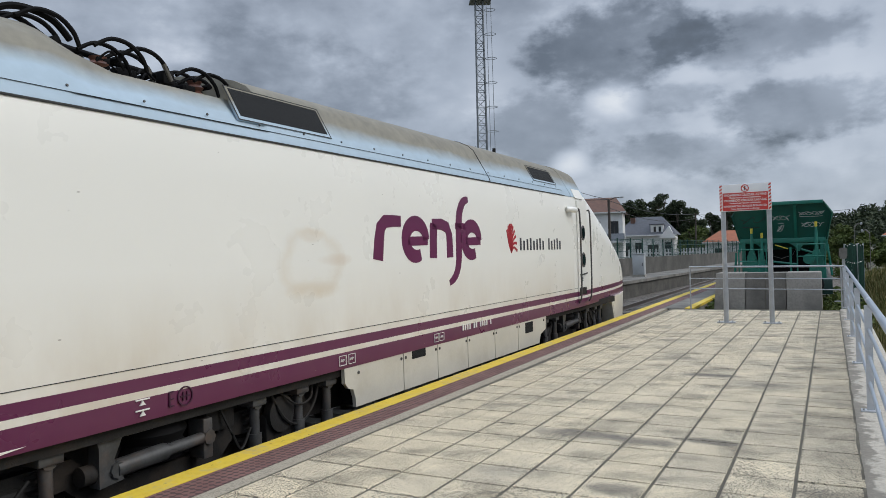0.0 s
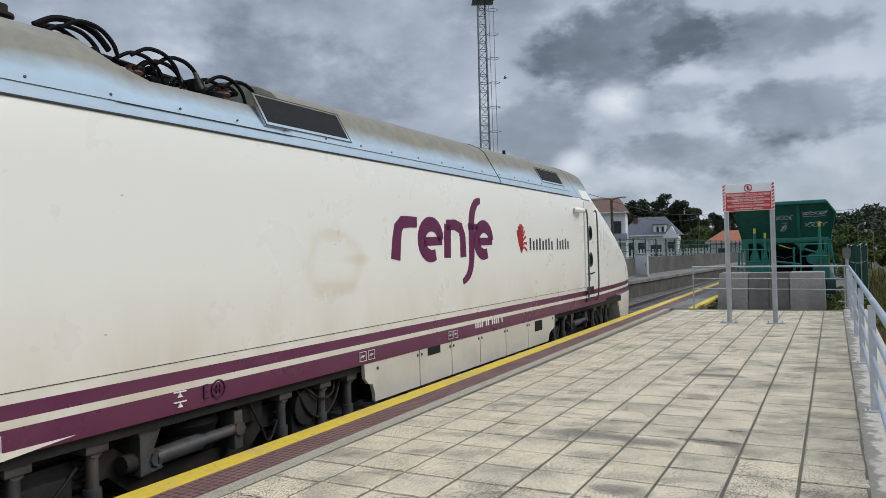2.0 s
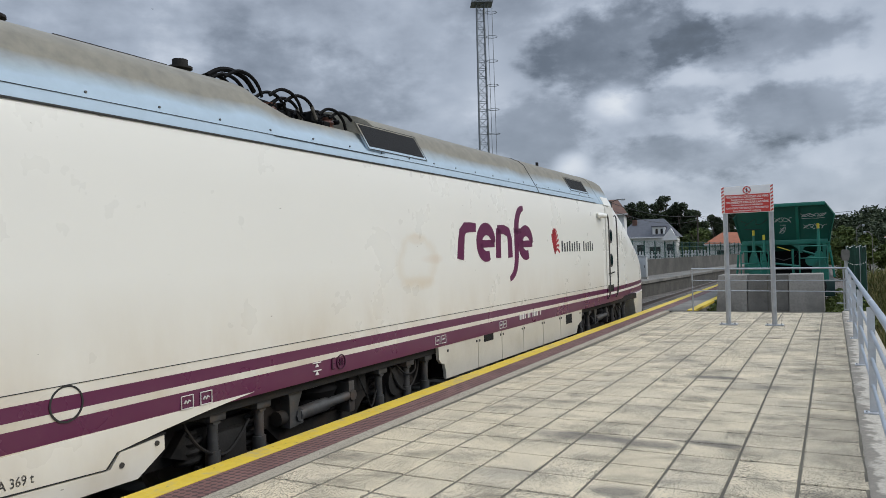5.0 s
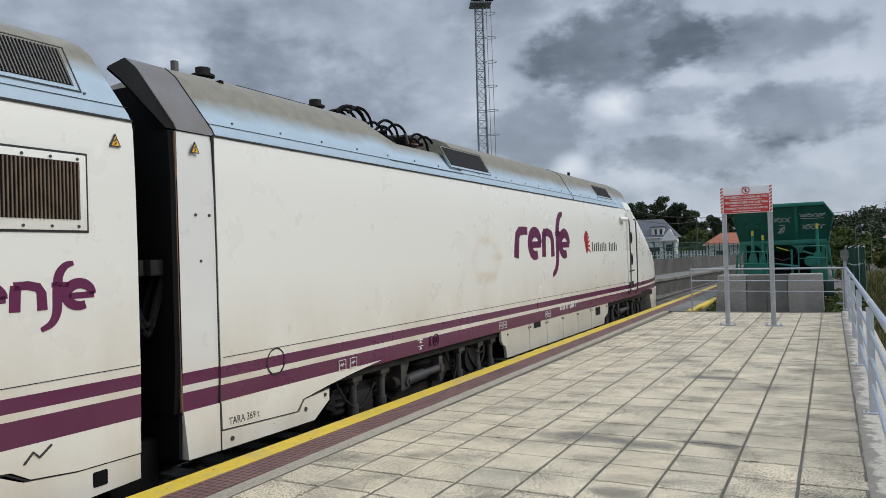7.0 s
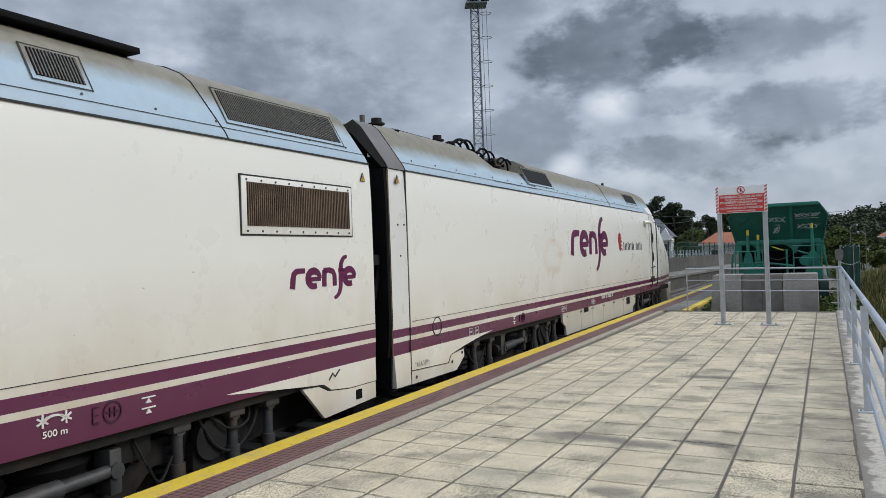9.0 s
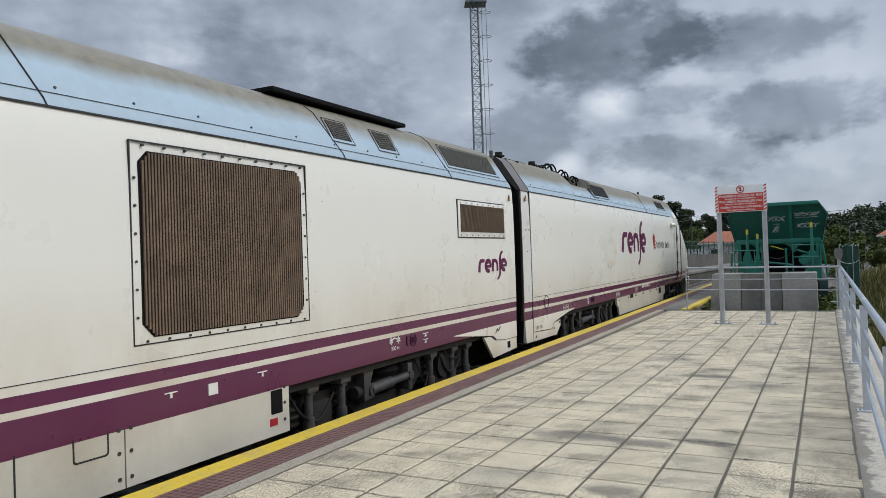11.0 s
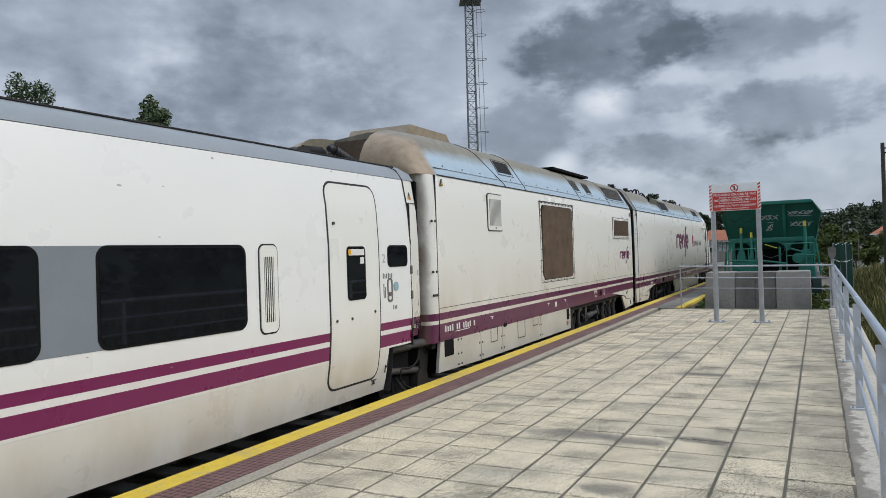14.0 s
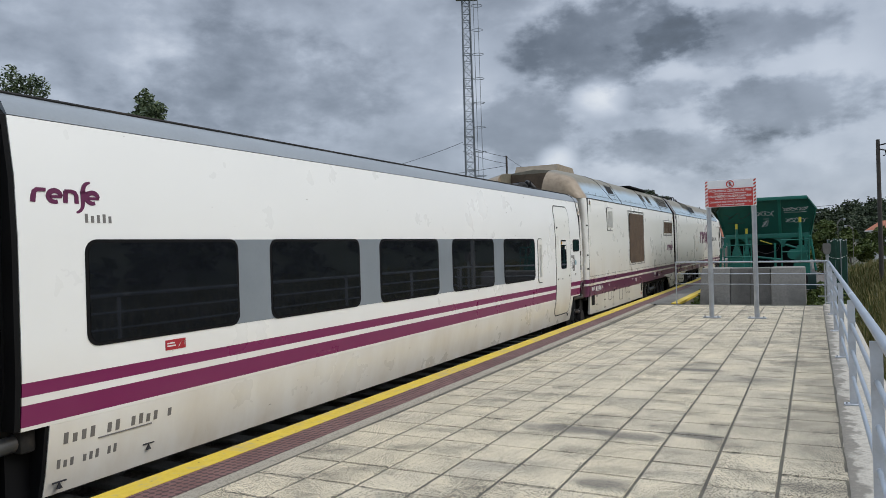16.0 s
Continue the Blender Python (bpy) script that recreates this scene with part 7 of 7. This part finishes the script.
def wooded_hill(name, label, cx, cy, half, depth, height, seed, n, leaf):
    """A far slope covered in tree crowns: a bumpy hull under thousands of leaf sprays."""
    rng = random.Random(seed)
    clumps = []
    for k in range(n):
        u = rng.uniform(-1, 1)
        v = rng.uniform(0, 1)
        top = height * (1 - abs(u) ** 2.2 * 0.75) * (0.25 + 0.75 * v)
        top *= 0.93 + 0.14 * noise.noise(Vector((u * 5, v * 3, seed)))
        r = height * rng.uniform(0.06, 0.13)
        clumps.append(((cx + u * half, cy + v * depth, top - 1.0), (r, r, r * rng.uniform(0.8, 1.5))))
    me = leaf_cloud(clumps, n * 60, leaf, rng)
    me.materials.append(M_leaf_dark)
    ob = tagged(new(name, me), label, "woodland", kind="stuff")
    bm = bmesh.new()
    nx, ny = 30, 8
    grid = []
    for i in range(nx + 1):
        row = []
        for j in range(ny + 1):
            u, v = -1 + 2 * i / nx, j / ny
            row.append(bm.verts.new((cx + u * half, cy + v * depth, height * (1 - abs(u) ** 2.2 * 0.75) * (0.2 + 0.75 * v) * 0.93 - 1.2)))
        grid.append(row)
    for i in range(nx):
        for j in range(ny):
            bm.faces.new((grid[i][j], grid[i + 1][j], grid[i + 1][j + 1], grid[i][j + 1]))
    h = part(name + "_slope", bm, surface("hill_soil", (0.04, 0.055, 0.028), 0.95, var=0.3, scale=0.3))
    tagged(h, label + " ground", "hillside", kind="structure")
    return ob


wooded_hill("woodland_right", "dark wooded hillside beyond the siding", 32, 165, 45, 40, 14.0, 3, 900, 0.5)
wooded_hill("woodland_left", "dark woods behind the houses", -48, 158, 42, 30, 10.5, 5, 380, 0.5)
# out of view; added so the train windows reflect something dark
wooded_hill("reflection_woods", "unseen woods added for dark window reflections", 28, 5, 17, 85, 10.0, 12, 300, 0.5)
wooded_hill("woodland_far", "faint wooded ridge far off", -95, 620, 130, 80, 18.0, 8, 220, 2.0)


def grass_bank():
    """Bank beside the platform and its tall dry grass."""
    bm = bmesh.new()
    xs = (0.6, 0.9, 1.6, 3.0, 6.0, 14.0, 30.0)
    zs = (-0.75, -0.6, -0.25, 0.1, 0.25, 0.3, 0.2)
    rows = []
    for k in range(30):
        y = -5 + 2.6 * k
        fade = 1.0 if y < 40 else max(0.0, 1 - (y - 40) / 25)
        rows.append([bm.verts.new((x, y, -1.05 + (z + 1.05) * fade + 0.08 * noise.noise(Vector((x, y, 0))))) for x, z in zip(xs, zs)])
    for a, b in zip(rows, rows[1:]):
        for i in range(len(xs) - 1):
            bm.faces.new((a[i], a[i + 1], b[i + 1], b[i])).smooth = True
    tagged(part("grass_bank", bm, surface("still_bank_soil", (0.10, 0.095, 0.04), 0.95, var=0.4, scale=1.5)), "rough grassy bank beside the platform", "bank", kind="structure")
    rng = random.Random(11)
    verts, faces = [], []

    def ground_z(x):
        for (x0, z0), (x1, z1) in zip(zip(xs, zs), zip(xs[1:], zs[1:])):
            if x0 <= x <= x1:
                return z0 + (z1 - z0) * (x - x0) / (x1 - x0)
        return -1.0

    for _ in range(26000):
        x = 0.66 + rng.random() ** 1.6 * 9
        y = 4 + rng.random() ** 1.15 * 40
        h = rng.uniform(0.25, 0.75) * (0.7 + 0.6 * noise.noise(Vector((x * 0.7, y * 0.7, 3))))
        if x < 1.1:
            h *= 0.8
        a = rng.uniform(0, 6.283)
        w = rng.uniform(0.006, 0.014) * (1 + y * 0.03)
        lean = rng.uniform(0.05, 0.45) * h
        b = rng.uniform(0, 6.283)
        z = ground_z(x) - 0.05
        k = len(verts)
        dx, dy = w * math.cos(a), w * math.sin(a)
        lx, ly = lean * math.cos(b), lean * math.sin(b)
        verts += [(x - dx, y - dy, z), (x + dx, y + dy, z), (x + lx * 0.4 + dx * 0.8, y + ly * 0.4 + dy * 0.8, z + h * 0.6), (x + lx * 0.4 - dx * 0.8, y + ly * 0.4 - dy * 0.8, z + h * 0.6), (x + lx, y + ly, z + h)]
        faces += [(k, k + 1, k + 2, k + 3), (k + 3, k + 2, k + 4)]
    me = bpy.data.meshes.new("tall_grass")
    me.from_pydata(verts, [], faces)
    me.materials.append(M_dry)
    tagged(new("tall_grass", me), "tall dry yellow-green grass on the bank", "grass", kind="stuff")
    # weeds round the siding
    clumps = []
    for _ in range(90):
        x, y = rng.choice(((rng.uniform(-0.1, 0.6), rng.uniform(19.2, 26)), (rng.uniform(0.4, 4), rng.uniform(19, 60)), (rng.uniform(-3.0, -2.6), rng.uniform(21, 45))))
        r = rng.uniform(0.15, 0.45)
        clumps.append(((x, y, -0.75 + r), (r, r, r * 1.2)))
    me = leaf_cloud(clumps, 9000, 0.09, rng)
    me.materials.append(M_leaf_green)
    tagged(new("weeds", me), "green weeds along the siding", "weeds", kind="stuff")


grass_bank()


# --- houses
M_render_white = surface("still_white_render", (0.70, 0.70, 0.69), 0.85, var=0.08, scale=1.0, fine=30, stain=(0.45, 0.44, 0.41), stain_amount=0.5)
M_slate = surface("still_slate_roof", (0.085, 0.09, 0.105), 0.65, var=0.25, scale=2.5, fine=25, bump=0.4)
M_clay = surface("still_clay_roof", (0.33, 0.115, 0.06), 0.85, var=0.25, scale=2.0, fine=20, bump=0.5)
M_brown_tile = surface("still_brown_roof", (0.14, 0.075, 0.055), 0.85, var=0.25, scale=2.0, fine=20, bump=0.5)
M_frame_dark = surface("window_frame_dark", (0.06, 0.055, 0.05), 0.6)


def house(name, label, x, y, z, turn, w, d, h, ridge, roof_mat_, hip=0.0, windows=(), eave=0.4):
    e = thing(name, label, "house", "houses", pose(x, y, z, 0, 0, turn))
    part("wall", boxes((-w / 2, 0, 0, w / 2, d, h)), M_render_white, e)
    o = eave
    bm = bmesh.new()
    base = [bm.verts.new(p) for p in ((-w / 2 - o, -o, h), (w / 2 + o, -o, h), (w / 2 + o, d + o, h), (-w / 2 - o, d + o, h))]
    top = [bm.verts.new(p) for p in ((-w / 2 - o + hip, d / 2, h + ridge), (w / 2 + o - hip, d / 2, h + ridge))]
    for f in ((base[0], base[1], top[1], top[0]), (base[2], base[3], top[0], top[1]), (base[1], base[2], top[1]), (base[3], base[0], top[0])):
        bm.faces.new(f)
    bm.faces.new(base[::-1])
    part("roof", bm, roof_mat_, e, sharp=10)
    part("fascia", boxes((-w / 2 - o, -o - 0.02, h - 0.12, w / 2 + o, -o + 0.06, h + 0.02)), M_render_white, e)
    for wx, wz, ww, wh in windows:
        win = part("window", boxes((wx - ww / 2, -0.05, wz, wx + ww / 2, 0.02, wz + wh)), M_frame_dark, e)
        part("pane", boxes((wx - ww / 2 + 0.07, -0.06, wz + 0.07, wx - 0.03, -0.03, wz + wh - 0.07), (wx + 0.03, -0.06, wz + 0.07, wx + ww / 2 - 0.07, -0.03, wz + wh - 0.07)), M_glass, win)
        part("sill", boxes((wx - ww / 2 - 0.08, -0.12, wz - 0.08, wx + ww / 2 + 0.08, 0.0, wz)), M_render_white, win)
    return e


h1 = house("house", "white two-storey house with brown tiled roof and a balcony", -23.2, 80, -1.0, 12, 6.2, 8.0, 6.7, 1.9, M_brown_tile, 1.2, ((-1.9, 4.2, 1.0, 1.5), (0.2, 4.2, 1.0, 1.5), (2.2, 4.2, 0.9, 1.5), (-1.5, 1.4, 1.1, 1.4), (1.4, 1.2, 1.0, 1.8)))
part("balcony", boxes((0.4, -1.0, 3.3, 3.3, 0.0, 3.5)), M_render_white, h1)
part("balcony_rail", boxes((0.4, -1.0, 3.5, 3.3, -0.92, 4.3), (3.22, -1.0, 3.5, 3.3, 0, 4.3)), surface("balcony_glass_grey", (0.3, 0.32, 0.36), 0.4), h1)
h2 = house("house", "white house with steep dark slate roof and dormer", -22.0, 100, -1.0, 6, 7.4, 8.0, 4.4, 2.6, M_slate, 2.2, ((-2.4, 1.6, 0.9, 1.8), (-0.9, 1.6, 0.9, 1.8), (1.0, 1.6, 1.4, 1.5), (2.9, 1.6, 0.8, 1.8)))
dm = part("dormer", boxes((0.7, 0.2, 4.5, 2.3, 3.0, 5.75)), M_render_white, h2)
for x in (1.1, 1.75):
    part("dormer_pane", boxes((x, 0.14, 4.8, x + 0.3, 0.2, 5.5)), M_glass, dm)
part("dormer_roof", boxes((0.55, 0.05, 5.75, 2.45, 3.2, 5.87)), M_slate, dm)
part("gable", prism([(3.7 - 1.9, 3.9), (3.7 + 0.3, 3.9), (3.7 - 0.6, 5.5)], "y", -0.5, 3.0), M_render_white, h2)
part("chimney", boxes((-2.2, 2.5, 6.0, -1.6, 3.1, 6.9)), M_brown_tile, h2)
house("house", "low house with orange clay roof behind the siding", -10.4, 90, -1.0, 0, 5.0, 7.0, 3.1, 1.4, M_clay, 1.6, ((-1.0, 1.2, 0.9, 1.2),))
house("house", "white house with orange clay roof past the grassy bank", 8.3, 100, -1.0, -8, 5.0, 7.0, 3.4, 1.2, M_clay, 1.4, ((-1.4, 1.6, 0.9, 1.2), (0.8, 1.6, 0.9, 1.2)))


def picket_fence():
    f = thing("picket_fence", "white garden fence before the houses", "fence", at=pose(-18.5, 76, -1.0, 0, 0, 10))
    for k in range(26):
        part("picket", boxes((k * 0.3, 0, 0.9, k * 0.3 + 0.16, 0.04, 2.5)), M_render_white, f)
    part("rail", boxes((0, 0.04, 1.2, 7.9, 0.08, 1.35), (0, 0.04, 2.0, 7.9, 0.08, 2.15)), M_render_white, f)


picket_fence()


def pole(name, label, x, y, z, h, r, mat, arm=None):
    p = thing(name, label, "pole", "poles", pose(x, y, z))
    part("shaft", tube([(0, 0, 0), (0, 0, h)], [r, r * 0.75], 10), mat, p)
    if arm:
        a, b = arm
        part("arm", tube([(0, 0, h - 0.1), (a * 0.6, 0, h + 0.12), (a, 0, h + b)], 0.04, 6), mat, p)
        lamp = part("lamp_head", boxes((min(a, a * 1.35), -0.12, h + b - 0.06, max(a, a * 1.35), 0.12, h + b + 0.08), bevel=0.03), M_galv, p)
    return p


M_pole = surface("wooden_pole", (0.075, 0.062, 0.052), 0.85, var=0.3, scale=4)
p = pole("utility_pole", "dark wooden utility pole with iron hooks", 2.1, 30, -1.0, 5.95, 0.085, M_pole)
part("hook", tube([(0.05, -0.05, 5.6), (0.22, -0.05, 5.55), (0.24, -0.05, 5.42), (0.16, -0.05, 5.36)], 0.025, 6), M_gear, p)
part("hook", tube([(0.05, -0.05, 5.75), (0.4, -0.05, 5.8)], 0.025, 6), M_gear, p)
pole("street_lamp", "concrete pole with street lamp arm by the houses", -16.1, 60, -1.0, 6.7, 0.14, M_pole, (0.9, 0.1))
pole("utility_pole", "grey pole far beyond the line", -27.9, 70, -1.0, 12.0, 0.13, M_pole)
pole("utility_pole", "grey pole far beyond the line", -13.9, 90, -1.0, 6.6, 0.1, M_pole)
pole("street_lamp", "slim street lamp beyond the siding", 1.17, 45, -1.0, 3.45, 0.02, M_dark_concrete, (0.28, 0.08))
pole("street_lamp", "slim street lamp beyond the siding", 1.88, 45, -1.0, 3.1, 0.02, M_dark_concrete, (-0.3, 0.05))
p = pole("utility_pole", "thin grey pole beyond the siding", -12.2, 105, -1.0, 6.0, 0.09, M_pole)


def wires():
    w = thing("overhead_cables", "thin dark cables strung between the poles", "cable")
    M_wire = surface("cable_black", (0.03, 0.03, 0.032), 0.6)
    for a, b, sag in (((-40.5, 70, 11.1), (-30.9, 66, 12.2), 0.1), ((-30.9, 66, 12.0), (-27.9, 70, 10.9), 0.15), ((-30.9, 66, 11.3), (-27.9, 70, 10.2), 0.15), ((-27.9, 70, 10.9), (-16.1, 60, 5.7), 0.6), ((-40.5, 70, 9.6), (-27.9, 70, 10.0), 0.2),
                      ((-16.1, 60, 5.6), (-13.9, 90, 5.5), 0.5), ((-13.9, 90, 5.4), (2.1, 95, 5.4), 0.3), ((-16.1, 60, 5.7), (-24.5, 62, 6.3), 0.1), ((-13.9, 90, 5.5), (-12.2, 105, 4.8), 0.2), ((-16.1, 60, 5.0), (-13.9, 90, 5.0), 0.7)):
        a, b = Vector(a), Vector(b)
        pts = [a.lerp(b, k / 8) - Vector((0, 0, sag * 4 * (k / 8) * (1 - k / 8))) for k in range(9)]
        part("cable", tube(pts, 0.022, 4), M_wire, w)


wires()


def net_screen():
    """Dark green netted fence beyond the railing's corner."""
    f = thing("netting_fence", "dark green netting fence sagging on steel posts", "fence", at=pose(0.32, 26, -1.0))
    net = surface("dark_green_netting", (0.006, 0.03, 0.022), 0.9, var=0.6, scale=2, fine=12, spec=0.1)
    for k in range(4):
        part("post", tube([(0.06 + k * 0.19, k * 0.5, 0), (0.06 + k * 0.19, k * 0.5, 2.48)], 0.022, 6), M_galv, f)
    rows = []
    for k in range(13):
        u = k / 12
        top = 2.52 - 0.06 * math.sin(u * 9) ** 2 - 0.10 * (abs(2 * u - 1) ** 6)
        rows.append([(0.06 + 0.57 * u, 1.5 * u - 0.03, 0.2), (0.07 + 0.57 * u, 1.5 * u, 0.2), (0.07 + 0.57 * u, 1.5 * u + 0.05 * math.sin(k), top), (0.06 + 0.57 * u, 1.5 * u - 0.03 + 0.05 * math.sin(k), top)])
    part("net", loft(rows), net, f)
    bm = bmesh.new()
    for k in range(9):
        u = (k + 0.5) / 9
        for z in (2.47 - 0.06 * math.sin(u * 9) ** 2, 1.95 - 0.1 * math.sin(u * 3)):
            tube([(0.05 + 0.57 * u, 1.5 * u - 0.06, z), (0.05 + 0.57 * u + 0.03, 1.5 * u - 0.02, z + 0.012)], 0.009, 5, bm)
    tagged(part("clips", bm, M_galv, f), kind="stuff")


net_screen()


# --- small swallow crossing the sky
def swallow():
    b = thing("swallow", "small dark swallow in flight with swept wings", "bird")
    dark = surface("bird_dark", (0.02, 0.022, 0.028), 0.6)
    part("body", tube([(-0.09, 0, 0), (-0.06, 0, 0.005), (0, 0, 0.008), (0.05, 0, 0.002), (0.09, 0, 0)], [0.006, 0.02, 0.024, 0.014, 0.004], 8), dark, b)
    for s in (-1, 1):
        part("wing", loft([[(-0.05, s * 0.01, 0.01), (0.01, s * 0.01, 0.01), (0.01, s * 0.01, 0.016), (-0.05, s * 0.01, 0.016)], [(-0.02, s * 0.08, 0.06), (0.03, s * 0.08, 0.06), (0.03, s * 0.08, 0.064), (-0.02, s * 0.08, 0.064)], [(0.07, s * 0.16, 0.07), (0.08, s * 0.16, 0.07), (0.08, s * 0.16, 0.072), (0.07, s * 0.16, 0.072)]], smooth=False), dark, b)
        part("tail_feather", prism([(0.08, s * 0.002), (0.15, s * 0.03), (0.16, s * 0.035), (0.1, 0.0)], "z", -0.002, 0.002), dark, b)
    return b


bird = swallow()
BIRD = ((0.0, pose(12.0, 26, 6.0)), (1.0, pose(0.5, 26, 6.75, 0, 0, 0)), (1.2, pose(-1.52, 26, 6.9, 40, 0, 8)), (1.4, pose(-3.52, 26, 7.01, -30, 0, 0)), (1.5, pose(-4.68, 26, 7.17, -50, 10, 0)), (1.6, pose(-5.87, 26, 7.33, 40, 0, 0)),
        (1.8, pose(-8.38, 26, 7.69, 0, 0, 0)), (2.4, pose(-17.5, 30, 10.5)), (4.0, pose(-45, 45, 22)), (9.0, pose(-160, 110, 60)), (16.0, pose(-330, 200, 120)))


# --- paving tiles, each a piece of its own where the camera stands nearest
TILE = 0.40


def tile_mesh(k):
    rng = random.Random(k)
    a, b = TILE / 2 - 0.009, TILE / 2 - 0.0075
    bm = bmesh.new()
    lo = [bm.verts.new((x, y, -0.03)) for x, y in ((-a, -b), (a, -b), (a, b), (-a, b))]
    mid = [bm.verts.new((x, y, -0.005)) for x, y in ((-a, -b), (a, -b), (a, b), (-a, b))]
    c = 0.006
    top = [bm.verts.new((x, y, rng.uniform(-0.0008, 0.0008))) for x, y in ((-a + c, -b + c * 0.6), (a - c, -b + c * 0.6), (a - c, b - c * 0.6), (-a + c, b - c * 0.6))]
    for r0, r1 in ((lo, mid), (mid, top)):
        for i in range(4):
            bm.faces.new((r0[i], r0[(i + 1) % 4], r1[(i + 1) % 4], r1[i]))
    bm.faces.new(top)
    return mesh_of("tile", bm, M_tile)


def lay_tiles():
    rng = random.Random(5)
    meshes = [tile_mesh(k) for k in range(6)]
    rest = bmesh.new()
    for j in range(-26, 35):
        for i in range(9):
            x = 0.17 - TILE * (i + 0.5)
            y = 4.665 + TILE * (j + 0.5)
            if y + TILE / 2 > 18.63:
                continue
            m = Matrix.Translation((x, y + (0.012 if i % 3 == 1 else 0), rng.uniform(-0.0025, 0.0015))) @ pose(0, 0, 0, rng.uniform(-0.25, 0.25), rng.uniform(-0.25, 0.25), rng.uniform(-0.25, 0.25))
            if -5 <= j < 28:
                piece("tile", rng.choice(meshes), paving, m)
            else:
                n0 = len(rest.verts)
                rest.from_mesh(meshes[i % 6])
                rest.verts.ensure_lookup_table()
                for v in rest.verts[n0:]:
                    v.co = m @ v.co
    ob = part("paving_rest", rest, M_tile, paving)
    tagged(ob, kind="stuff")


lay_tiles()


def run_at(t):
    for (t0, d0), (t1, d1) in zip(RUN, RUN[1:]):
        if t0 <= t <= t1:
            return d0 + (d1 - d0) * (t - t0) / (t1 - t0)
    return RUN[-1][1]


def motions():
    for car in (loco, gen, coach):
        walk(car, [(t, on_track(d)) for t, d in RUN])
    for axle, y, r in AXLES:
        walk(axle, [(k / 10, pose(0, y, -0.6 + r, -math.degrees((run_at(k / 10) - RUN[0][1]) / r))) for k in range(0, 161)])
    walk(bird, [(t, m) for t, m in BIRD])


motions()
